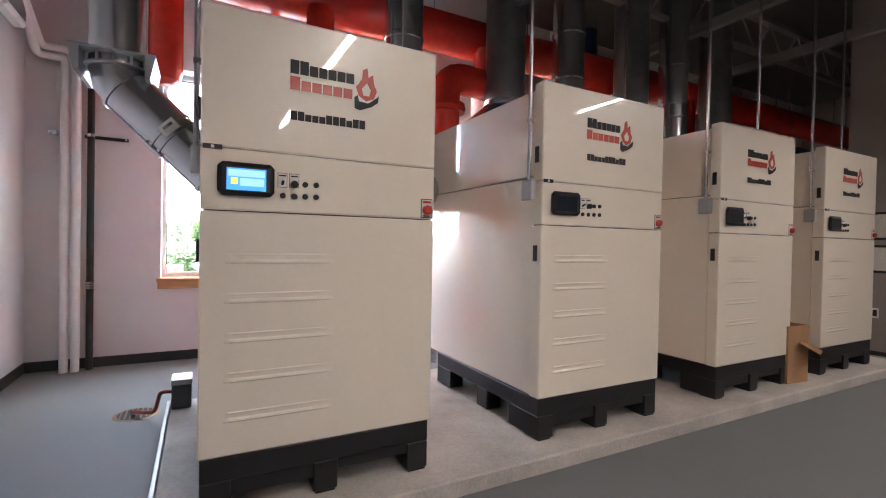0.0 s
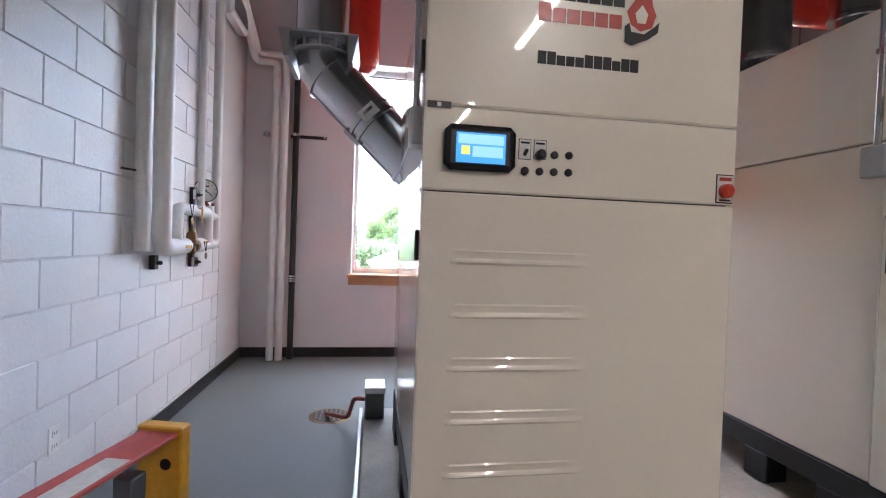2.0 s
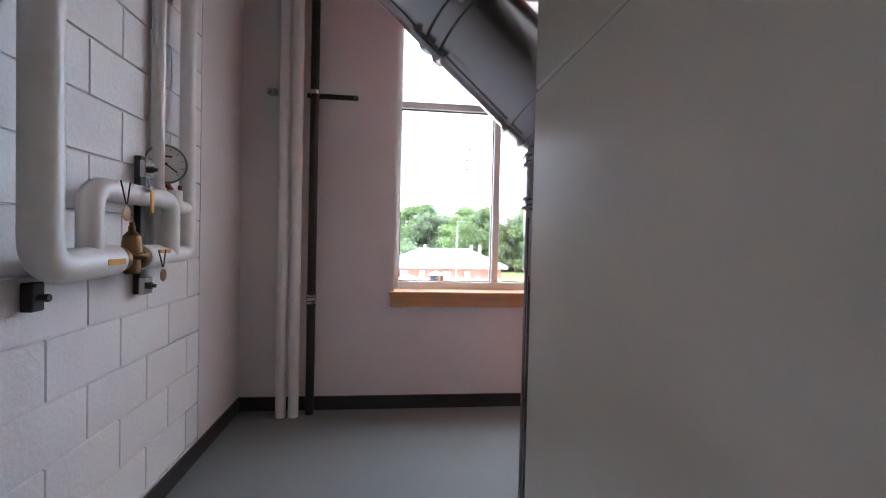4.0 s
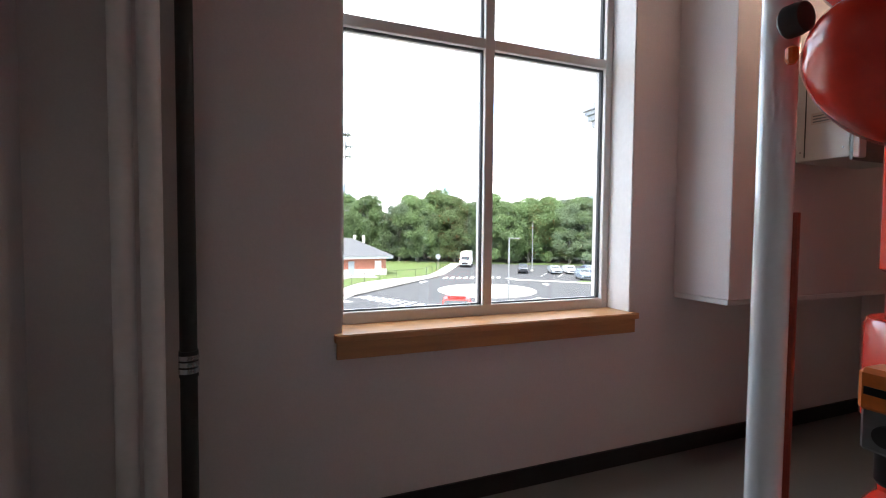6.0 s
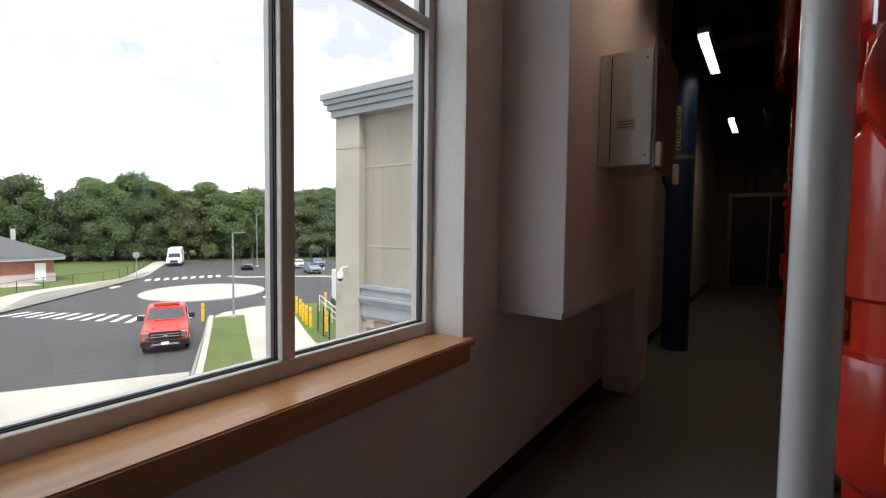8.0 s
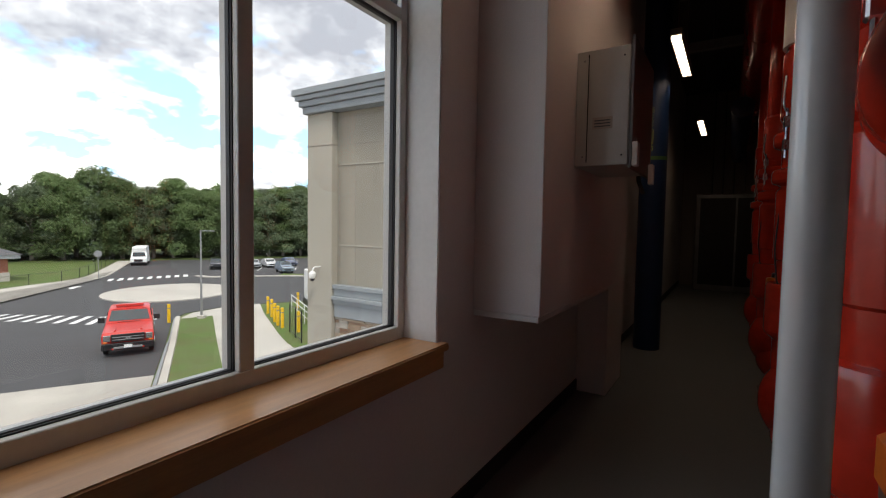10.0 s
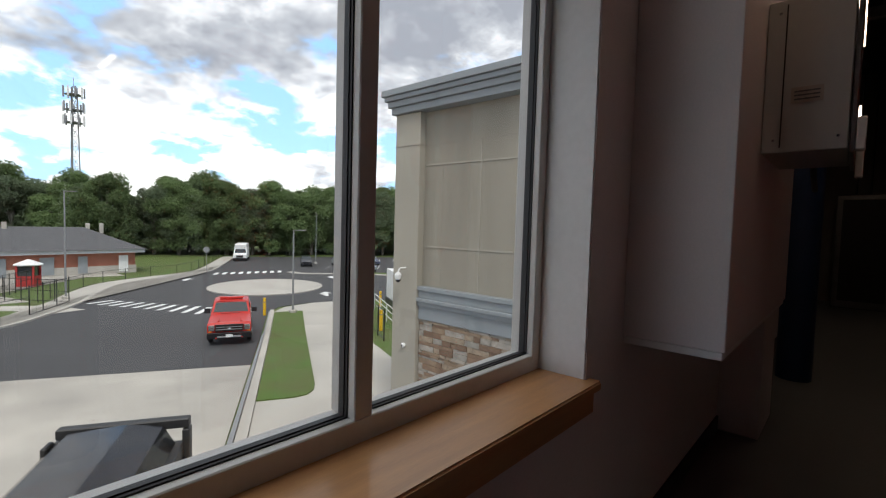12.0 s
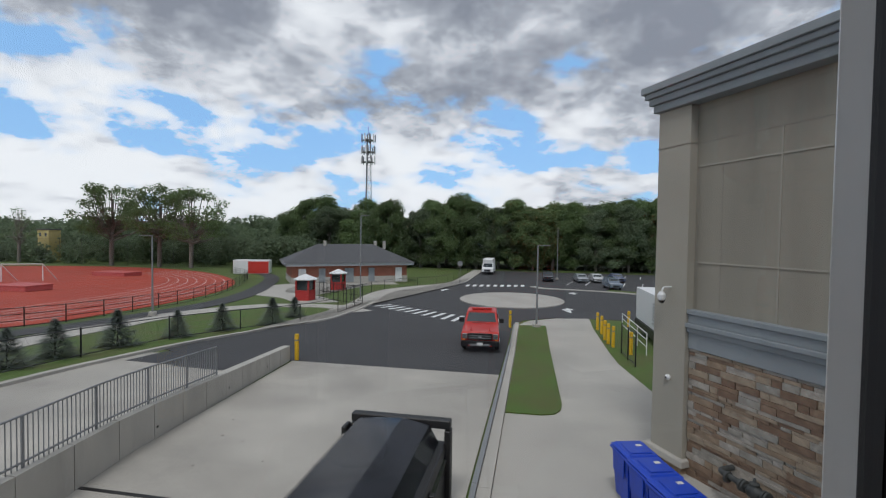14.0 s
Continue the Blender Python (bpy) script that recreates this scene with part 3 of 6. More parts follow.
# access clamp that faces the walkway
hd = part("access_clamp", box(B(), -0.036, 0.036, -0.006, 0.0, -0.085, 0.095, 0.004), M_STEELD, fl)
hd.matrix_basis = Matrix.Translation((R_F * math.cos(radians(213)), R_F * math.sin(radians(213)), 1.27)) @ pose(0, 0, 0, 0, 0, 213 + 90)
for x in (-0.027, 0.027):
    part("clamp_rod", tube(B(), (x, -0.014, -0.12), (x, -0.014, 0.10), 0.005, seg=8), M_GALV, hd)
    part("clamp_nut", tube(B(), (x, -0.014, -0.10), (x, -0.014, -0.082), 0.009, seg=6), M_GALV, hd)
part("clamp_handle", bent(B(), [(-0.02, -0.006, 0.0), (-0.02, -0.03, 0.01), (-0.02, -0.03, 0.06), (0.02, -0.03, 0.06), (0.02, -0.03, 0.01), (0.02, -0.006, 0.0)], 0.006, 8, 0.015, 3), M_GALV, hd)

for x, r, z0 in ((1.60, 0.17, 2.0), (3.54, 0.17, 2.0), (5.30, 0.17, 2.0)):
    t = thing("air_duct", "round galvanised air duct rising behind the boilers", "duct", (x, 4.0, 0), group="ducts behind the boilers")
    part("pipe", tube(B(), (0, 0, z0), (0, 0, TOP), r, seg=28), M_GALV, t)
    for z in (2.95, 3.12, 3.6):
        bm = B()
        band(bm, z, r)
        part("band", bm, M_GALV, t)
    part("elbow", bent(B(), [(0, 0, z0 + 0.01), (0, 0, 1.75), (0, -0.42, 1.75)], r - 0.005, 24, 0.2, 5), M_GALV, t)
for x in (2.72, 4.55, 6.2):
    t = thing("flue", "grey round flue with a slanted lower offset", "flue", (x, 4.02, 0), group="ducts behind the boilers")
    part("riser", tube(B(), (0, 0, 2.75), (0, 0, TOP), 0.20, seg=28), M_STEELD, t)
    part("slanted_section", bent(B(), [(0, 0, 2.76), (0, 0, 2.62), (-0.6, 0, 2.1), (-0.6, 0, 0.2)], 0.198, 26, 0.15, 5), M_GALV, t)
    bm = B()
    band(bm, 2.72, 0.2)
    part("band", bm, M_GALV, t)

# ---- red heating water piping ----
hdr = thing("red_header", "thick red jacketed pipe header under the roof", "pipe", (0, 4.55, 3.55))
part("pipe", tube(B(), (-0.7, 0, 0), (12.3, 0, 0), 0.21, seg=28), M_REDP, hdr)
part("end_cap", lathe(B(), [(0.21, 0), (0.19, -0.06), (0.10, -0.10)], (-0.7, 0, 0), axis="X"), M_REDP, hdr)
for x in (0.1, 1.6, 3.4, 5.2, 7.0, 8.8):
    part("hanger", tube(B(), (x, 0, 0.21), (x, 0, TOP - 3.55), 0.008, seg=8), M_GALV, hdr)
    part("joint_band", lathe(B(), [(0.214, -0.03), (0.214, 0.03)], (x + 0.3, 0, 0), axis="X"), M_REDP, hdr)
bl = thing("blue_header", "blue jacketed pipe run under the roof", "pipe", (0, 4.72, 3.10))
part("pipe", tube(B(), (7.2, 0, 0), (12.3, 0, 0), 0.14, seg=24), M_BLUEP, bl)
for x in (7.6, 9.6):
    part("hanger", tube(B(), (x, 0, 0.14), (x, 0, TOP - 3.10), 0.008, seg=8), M_GALV, bl)


def lobe(bm, centre, radii, rz=0, tilt=0):
    """One rounded shell of a moulded valve jacket."""
    m = Matrix.Translation(centre) @ pose(0, 0, 0, 0, tilt, rz) @ Matrix.Diagonal((*radii, 1))
    bmesh.ops.create_uvsphere(bm, u_segments=32, v_segments=20, radius=1, matrix=m)
    return bm


def riser(at, bulb=False, white=False):
    t = thing("red_riser", "glossy red jacketed riser with valve jackets and a rounded foot", "pipe", at, group="red risers")
    part("pipe", lathe(B(), [(0.125, 0.35), (0.125, 3.42)], seg=32), M_REDP, t)
    part("foot_jacket", lobe(B(), (-0.03, -0.02, 0.46), (0.205, 0.20, 0.24)), M_REDP, t, "bulging red foot jacket")
    part("foot_elbow", lobe(B(), (-0.10, -0.05, 0.30), (0.17, 0.17, 0.17), tilt=35), M_REDP, t)
    part("pump_jacket", bent(B(), [(0, 0, 0.33), (0.0, -0.40, 0.33)], 0.12, 20), M_REDP, t)
    part("foot_stand", lathe(B(), [(0.09, 0.0), (0.09, 0.02), (0.04, 0.03), (0.04, 0.14)], seg=16), M_DARKIRON, t)
    part("valve_jacket", lathe(B(), [(0.127, 0.80), (0.160, 0.83), (0.168, 0.85), (0.168, 1.09), (0.160, 1.115), (0.127, 1.12)], seg=36), M_REDP, t)
    part("body_jacket", lathe(B(), [(0.127, 1.24), (0.142, 1.25), (0.142, 1.62), (0.127, 1.64)], seg=36), M_REDP, t)
    for z in (1.70, 1.90):
        part("flange_jacket", lathe(B(), [(0.127, z - 0.05), (0.160, z - 0.035), (0.166, z - 0.02), (0.166, z + 0.02), (0.160, z + 0.035), (0.127, z + 0.05)], seg=36), M_REDP, t)
    part("upper_jacket", lathe(B(), [(0.127, 2.0), (0.140, 2.02), (0.140, 2.36), (0.127, 2.38)], seg=36), M_REDP, t)
    if white:
        part("top_band", lathe(B(), [(0.144, 2.40), (0.144, 3.1)], seg=32), M_INSUL, t, "white jacketed upper length")
    part("side_branch", bent(B(), [(-0.02, 0.02, 1.80), (-0.02, -0.36, 1.80), (-0.02, -0.40, 2.6)], 0.11, 22, 0.14, 5), M_REDP, t)
    ac = part("valve_actuator", box(B(), -0.235, -0.13, -0.04, 0.07, 0.80, 1.00, 0.008), M_STEELD, t, "grey valve actuator")
    part("cover", box(B(), -0.242, -0.125, -0.047, 0.077, 0.90, 1.01, 0.012), M_ORANGE, ac, "orange actuator cover")
    part("cover_stripe", box(B(), -0.2445, -0.2425, -0.03, 0.06, 0.945, 0.965), M_PLASTIC, ac)
    part("knob", lathe(B(), [(0.026, 1.012), (0.025, 1.045), (0.018, 1.05)], (-0.185, 0.015, 0), seg=16), M_PLASTIC, ac)
    part("motor", lathe(B(), [(0.036, 0.72), (0.042, 0.73), (0.042, 0.798)], (-0.185, 0.015, 0), seg=18), M_PLASTIC, ac)
    part("dial", lathe(B(), [(0.028, 0.0), (0.026, -0.008)], (-0.2355, 0.015, 0.85), axis="X", seg=18), M_PLASTIC, ac)
    if not bulb:
        part("cable", bent(B(), [(-0.13, 0.06, 0.98), (-0.10, 0.12, 1.10), (-0.08, 0.14, 1.30), (-0.06, 0.125, 1.5)], 0.004, 8, 0.06, 4), M_DARKIRON, ac)
    for k, z in enumerate((1.86, 1.98)):
        cl = part("clamp", box(B(), -0.15, -0.115, 0.10, 0.135, z - 0.03, z + 0.03, 0.006), M_GALV, t)
        part("clamp_bolt", tube(B(), (-0.14, 0.12, z - 0.07), (-0.14, 0.12, z + 0.07), 0.007, seg=8), M_GALV, cl)
    part("gauge_line", bent(B(), [(-0.12, 0.1, 2.0), (-0.16, 0.14, 2.06), (-0.13, 0.13, 2.22)], 0.006, 8, 0.03, 3), M_GALV, t)
    if bulb:
        bm = lobe(B(), (-0.27, -0.02, 1.705), (0.28, 0.18, 0.14), tilt=20)
        part("elbow_jacket", bm, M_REDP, t, "lobed glossy red valve jacket")
        part("elbow_jacket", lobe(B(), (-0.10, -0.05, 1.695), (0.19, 0.18, 0.205), tilt=10), M_REDP, t, "lobed glossy red valve jacket")
        part("elbow_jacket", lobe(B(), (-0.24, -0.02, 2.02), (0.27, 0.19, 0.185), tilt=-14), M_REDP, t, "lobed glossy red valve jacket")
        part("jacket_lip", lobe(B(), (-0.43, 0.02, 1.73), (0.075, 0.075, 0.055), tilt=20), M_REDP, t)
        wh = part("valve_wheel", lathe(B(), [(0.015, -0.03), (0.034, -0.028), (0.038, -0.01), (0.038, 0.012), (0.030, 0.02)], (-0.47, 0.12, 1.845), axis="Y", seg=24), M_DARKIRON, t)
        for k in range(9):
            a = radians(40 * k)
            part("wheel_mark", lathe(B(), [(0.003, 0.0205), (0.003, 0.022)], (-0.47 + 0.026 * math.cos(a), 0.12, 1.845 + 0.026 * math.sin(a)), axis="Y", seg=8), M_LABEL, wh)
        part("wheel_pull", lathe(B(), [(0.008, -0.10), (0.014, -0.09), (0.014, -0.065), (0.008, -0.06)], (-0.47, 0.12, 1.845), seg=10), M_ORANGE, wh)
    return t


for x in (0.96, 2.745, 4.49, 6.2):
    riser((x, 4.44, 0), x < 1, x < 3)
rd = thing("red_elbow", "red jacketed elbow pipe behind the boiler", "pipe", (2.1, 4.15, 0))
part("pipe", bent(B(), [(0, 0, 1.2), (0, 0, 2.95), (0.75, 0.1, 2.95), (0.75, 0.3, 3.4)], 0.15, 22, 0.25, 6), M_REDP, rd)
part("flange", lathe(B(), [(0.2, 2.58), (0.21, 2.62), (0.2, 2.66)], seg=26), M_REDP, rd)
rd = thing("red_elbow", "red jacketed pipe behind the slanted flue", "pipe", (-0.26, 4.72, 0))
part("pipe", bent(B(), [(0, 0, 2.72), (0, 0, 3.35)], 0.13, 22), M_REDP, rd)
part("cap", lathe(B(), [(0.05, 2.60), (0.11, 2.64), (0.13, 2.72)], seg=22), M_REDP, rd)

wp = thing("white_pipe", "glossy white jacketed stand pipe from floor to roof", "pipe", (0.60, 4.66, 0))
part("pipe", tube(B(), (0, 0, 0), (0, 0, TOP), 0.043, seg=28), mat("white_pvc_jacket", (0.82, 0.82, 0.83), 0.16, var=0.02, coat=0.5), wp)
part("floor_collar", lathe(B(), [(0.08, 0.0), (0.08, 0.025), (0.056, 0.03)], seg=24), M_INSUL, wp)
# added copper-red rod that stands in for a red reflection along the pipe
part("copper_line", tube(B(), (0.068, -0.012, 0.0), (0.068, -0.012, 1.40), 0.014, seg=12), M_COPPER, wp)

# ---- aisle along the window wall ----
bp = thing("blue_pipe", "blue jacketed vertical pipe with a pipe marker", "pipe", (5.4, 5.58, 0))
part("pipe", tube(B(), (0, 0, 0), (0, 0, TOP), 0.145, seg=28), M_BLUEP, bp)
part("marker", lathe(B(), [(0.1465, 2.18), (0.1465, 2.22)], seg=28), mat("marker_green", (0.10, 0.22, 0.06), 0.5), bp)
cu = bpy.data.curves.new("marker_text", "FONT")
cu.body, cu.size, cu.extrude, cu.align_x, cu.align_y = "CHILLED WATER", 0.065, 0.001, "CENTER", "CENTER"
tx = new("marker_text", cu)
tx.matrix_world = Matrix.Translation((-0.149, 0.01, 2.52)) @ pose(0, 0, 0, 90, 0, -90) @ pose(0, 0, 0, 0, 0, 90)
tx.parent = bp
cu.materials.append(mat("marker_yellow", (0.45, 0.50, 0.10), 0.5))

cab = thing("metal_cabinet", "open grey sheet-metal wall cabinet on the chase", "cabinet", (2.06, 5.225, 1.73))
M_SHEET = mat("grey_sheet_metal", (0.58, 0.58, 0.555), 0.36, 0.3, var=0.02, scale=1.2)
part("body", box(B(), 0.0, 0.60, 0.02, 0.29, 0.0, 0.60, 0.004), M_SHEET, cab)
part("door", box(B(), -0.01, 0.62, 0.0, 0.016, -0.02, 0.64, 0.003), M_STEELD, cab, "dark cabinet door")
part("side_seam", box(B(), -0.003, 0.0, 0.225, 0.230, 0.02, 0.58), M_SEAM, cab)
part("data_label", box(B(), -0.003, 0.0, 0.10, 0.20, 0.19, 0.25), mat("faded_label", (0.52, 0.46, 0.40), 0.6, var=0.05), cab)
for z in (0.20, 0.215, 0.23):
    part("label_bar", box(B(), -0.0045, -0.0032, 0.11, 0.19, z, z + 0.006), M_STEELD, cab)
part("catch", box(B(), -0.02, 0.04, -0.03, -0.002, -0.01, 0.11, 0.004), M_INSUL, cab)
part("catch", box(B(), 0.52, 0.58, -0.03, -0.002, -0.06, 0.06, 0.004), M_INSUL, cab)
for y, z in ((0.25, 0.55), (0.25, 0.05), (0.05, 0.55), (0.05, 0.05)):
    part("screw", lathe(B(), [(0.006, 0.0), (0.004, -0.004)], (0, y, z), axis="X", seg=8), M_GALV, cab)
va = thing("valve_station", "red-knobbed valve and black hose line on the wall", "valve", (3.46, 5.42, 1.9))
part("line", bent(B(), [(0, 0.09, 0.9), (0, 0, 0.35), (0, 0, -0.12), (0.25, 0, -0.2)], 0.016, 10, 0.06, 4), M_DARKIRON, va)
part("knob", lathe(B(), [(0.04, 0.0), (0.045, -0.03), (0.03, -0.05)], (0, -0.01, 0.18), axis="Y", seg=16), M_INKRED, va)
ep = thing("end_panel", "dark grey equipment cabinet at the aisle end", "cabinet", (11.6, 4.6, 0))
part("body", box(B(), 0, 0.8, -0.7, 0.9, 0.0, 2.2, 0.02), M_STEELD, ep)
part("door", box(B(), -0.02, -0.002, -0.6, 0.08, 0.15, 2.1), M_DARKIRON, ep)
part("door", box(B(), -0.02, -0.002, 0.12, 0.8, 0.15, 2.1), M_DARKIRON, ep)
for i in range(7):
    t = thing("sprinkler_pipe", "thin steel conduit on the far end wall", "conduit", (12.5, 3.9 + 0.22 * i, 0), group="end wall conduits")
    part("conduit", tube(B(), (0, 0, 2.25), (0, 0, TOP), 0.014, seg=8), M_GALV, t)

# ---- north-west corner pipes ----
for i, (x, zt) in enumerate(((-1.135, 3.00), (-1.048, 3.08))):
    t = thing("wall_pipe", "white jacketed pipe down the corner to the floor", "pipe", (x, 5.745, 0), group="corner pipes")
    part("pipe", bent(B(), [(0, 0, 0), (0, 0, zt), (-1.35 - x + 0.03 * i, 0, zt), (-1.37 - x, -0.35, zt + 0.34), (-1.37 - x, -0.9, zt + 0.42)], 0.036, 18, 0.06, 4), M_INSUL, t)
ip = thing("iron_pipe", "black iron gas pipe up the wall with a clamp", "pipe", (-0.943, 5.79, 0))
part("pipe", tube(B(), (0, 0, 0), (0, 0, TOP), 0.030, seg=18), M_DARKIRON, ip)
for z in (0.805, 0.83, 0.855):
    part("coupling_band", lathe(B(), [(0.036, z - 0.009), (0.036, z + 0.009)], seg=18), M_CHROMEI, ip)
part("coupling", lathe(B(), [(0.034, 0.78), (0.034, 0.88)], seg=18), M_DARKIRON, ip)
part("bracket", box(B(), -0.06, 0.30, 0.045, 0.075, 2.28, 2.31, 0.003), M_DARKIRON, ip)
part("bracket_strap", lathe(B(), [(0.034, 2.285), (0.034, 2.315)], seg=18), M_GALV, ip)
part("bracket_tip", lathe(B(), [(0.012, 0.0), (0.012, -0.03)], (0.28, 0.06, 2.295), axis="Y", seg=10), M_GALV, ip)
wb = thing("wall_bracket", "small steel strut clip on the corner wall", "bracket", (-1.24, 5.84, 2.30))
part("clip", box(B(), -0.035, 0.03, -0.03, 0.03, -0.02, 0.02, 0.003), M_GALV, wb)
part("bolt", lathe(B(), [(0.01, -0.03), (0.01, -0.045)], (-0.02, 0, 0), axis="Y", seg=8), M_GALV, wb)

# ---- west wall make-up water station ----
ws = thing("water_station", "white jacketed make-up water piping with brass regulator on block wall", "piping", (-1.40, 0, 0))
ZR = 1.18
part("main_drop", bent(B(), [(0.03, 3.83, TOP), (0.03, 3.83, ZR - 0.01), (0.03, 4.17, ZR)], 0.053, 24, 0.09, 6), M_INSUL, ws)
part("rear_drop", lathe(B(), [(0.02, 1.155), (0.038, 1.16), (0.040, 1.17), (0.040, TOP)], (0.0, 3.66, 0), seg=20), M_INSUL, ws)
part("bypass_loop", bent(B(), [(0.02, 4.06, ZR), (0.02, 4.06, 1.425), (0.02, 4.62, 1.425), (0.02, 4.62, ZR)], 0.040, 20, 0.07, 6), M_INSUL, ws)
part("lower_run", bent(B(), [(0.02, 4.39, ZR), (0.02, 4.79, ZR), (0.02, 4.79, TOP)], 0.036, 20, 0.06, 6), M_INSUL, ws)
part("run_sleeve", lathe(B(), [(0.046, 4.37), (0.050, 4.38), (0.050, 4.50), (0.046, 4.51)], (0.02, 0, ZR), axis="Y", seg=20), M_INSUL, ws)
part("tee", bent(B(), [(0.02, 4.79, 1.40), (0.02, 4.66, 1.40), (0.02, 4.66, 1.475)], 0.032, 18, 0.04, 5), M_INSUL, ws)
part("rear_line", tube(B(), (-0.025, 4.60, 1.2), (-0.025, 4.60, TOP), 0.028, seg=16), M_INSUL, ws)
part("flow_label", box(B(), 0.0825, 0.0845, 4.05, 4.15, ZR - 0.012, ZR + 0.008), M_LADYEL, ws, "yellow flow label")
rg = part("regulator", lathe(B(), [(0.024, 1.12), (0.030, 1.13), (0.030, 1.175), (0.050, 1.186), (0.053, 1.192), (0.050, 1.198), (0.038, 1.203), (0.030, 1.265), (0.022, 1.275), (0.012, 1.285), (0.012, 1.30), (0.009, 1.305), (0.009, 1.318)], (0.025, 4.30, 0), seg=24), M_BRASS, ws, "brass pressure regulator")
for k in range(6):
    a = radians(60 * k + 20)
    part("flange_bolt", tube(B(), (0.025 + 0.044 * math.cos(a), 4.30 + 0.044 * math.sin(a), 1.181), (0.025 + 0.044 * math.cos(a), 4.30 + 0.044 * math.sin(a), 1.204), 0.004, seg=6), M_BRASS, rg)
part("union", lathe(B(), [(0.036, 4.325), (0.044, 4.335), (0.044, 4.36), (0.036, 4.37)], (0.02, 0, ZR), axis="Y", seg=20), M_BRASS, ws)
part("union", lathe(B(), [(0.036, 4.19), (0.044, 4.20), (0.044, 4.225), (0.036, 4.235)], (0.025, 0, ZR), axis="Y", seg=20), M_BRASS, ws)
part("strut_channel", box(B(), -0.058, -0.030, 4.47, 4.51, 1.02, 1.60, 0.002), M_DARKIRON, ws)
for z in (1.055, 1.545):
    st = part("strut", box(B(), -0.029, -0.006, 4.455, 4.525, z - 0.035, z + 0.035, 0.003), M_GALV, ws)
    part("strut_nut", lathe(B(), [(0.014, 0.0), (0.014, 0.016), (0.008, 0.018), (0.008, 0.03)], (-0.006, 4.49, z), axis="X", seg=6), M_DARKIRON, st)
st = part("strut", box(B(), -0.055, -0.020, 3.87, 3.92, 1.04, 1.125, 0.003), M_DARKIRON, ws)
part("strut_nut", lathe(B(), [(0.012, 0.0), (0.012, 0.03)], (-0.02, 3.895, 1.08), axis="X", seg=6), M_DARKIRON, st)
gg = part("gauge", lathe(B(), [(0.070, -0.03), (0.084, -0.026), (0.088, -0.015), (0.088, 0.008), (0.084, 0.014), (0.079, 0.014), (0.079, 0.008)], axis="X", seg=40), M_STEELD, ws, "round steel pressure gauge")
gg.matrix_basis = Matrix.Translation((0.0, 4.615, 1.588)) @ pose(0, 0, 0, 0, 0, -58)
part("dial", lathe(B(), [(0.078, 0.0082), (0.078, 0.0092)], axis="X", seg=40), M_LABEL, gg)
part("needle", box(B(), 0.0100, 0.0112, -0.030, 0.058, -0.003, 0.003), M_INK, gg).matrix_basis = pose(0, 0, 0, -38, 0, 0)
part("needle_hub", lathe(B(), [(0.007, 0.0095), (0.006, 0.013)], axis="X", seg=12), M_INK, gg)
part("dial_bar", box(B(), 0.0095, 0.0102, -0.024, 0.024, 0.030, 0.038), M_INK, gg)
for a in range(-45, 226, 30):
    c, s_ = math.cos(radians(a)), math.sin(radians(a))
    part("dial_tick", tube(B(), (0.0097, 0.060 * c, 0.060 * s_), (0.0097, 0.070 * c, 0.070 * s_), 0.0016, seg=5), M_INK, gg)
part("gauge_stem", tube(B(), (0.01, 4.65, 1.475), (0.0, 4.615, 1.51), 0.013, seg=12), M_COPPER, ws)
part("gauge_cock", tube(B(), (0.035, 4.68, 1.465), (0.035, 4.68, 1.50), 0.010, seg=10), M_COPPER, ws)
part("gauge_elbow", bent(B(), [(-0.05, 4.58, 1.60), (-0.03, 4.60, 1.60), (0.0, 4.65, 1.52)], 0.008, 8, 0.02, 3), M_BRASS, ws)
for y, z, zz in ((4.44, 1.21, 1.105), (4.17, 1.46, 1.345)):
    tg = part("tag", lathe(B(), [(0.024, -0.0012), (0.026, -0.0008), (0.026, 0.0008), (0.024, 0.0012)], (0.075, y, zz), axis="X", seg=22), M_BRASS, ws, "round brass valve tag")
    part("chain", bent(B(), [(0.070, y - 0.03, z), (0.075, y, zz + 0.024), (0.070, y + 0.03, z)], 0.0028, 6, 0.02, 3), M_DARKIRON, tg)
part("lever", box(B(), 0.062, 0.070, 4.43, 4.52, 1.195, 1.210, 0.003), M_LADYEL, ws, "yellow valve lever")
part("lever_stem", tube(B(), (0.03, 4.33, 1.44), (0.08, 4.33, 1.45), 0.012, seg=10), M_CHROMEI, ws)
part("lever", box(B(), 0.076, 0.084, 4.325, 4.345, 1.355, 1.445, 0.003), M_LADYEL, ws, "yellow valve lever")
part("clip_pin", tube(B(), (-0.06, 3.55, 1.60), (0.0, 3.68, 1.60), 0.006, seg=8), M_DARKIRON, ws)
ub = thing("wall_unit", "white framed wall unit high on the block wall", "wall unit", (-1.455, 5.25, 3.12))
part("case", box(B(), 0.0, 0.10, -0.25, 0.25, 0.0, 0.55, 0.02), M_INSUL, ub)
part("face", box(B(), 0.1005, 0.106, -0.2, 0.2, 0.05, 0.50), M_STEELD, ub)

# ---- low things ----
ol = thing("wall_outlet", "white duplex outlet plate on the block wall", "outlet", (-1.459, 3.067, 0.366))
part("plate", box(B(), 0.0, 0.006, -0.036, 0.036, -0.06, 0.06, 0.002), M_WHITEI, ol)
for z in (-0.028, 0.028):
    so = part("socket", box(B(), 0.0062, 0.009, -0.018, 0.018, z - 0.016, z + 0.016, 0.003), M_WHITEI, ol)
    for y in (-0.007, 0.007):
        part("slot", box(B(), 0.0092, 0.0098, y - 0.0015, y + 0.0015, z - 0.004, z + 0.008), M_INK, so)
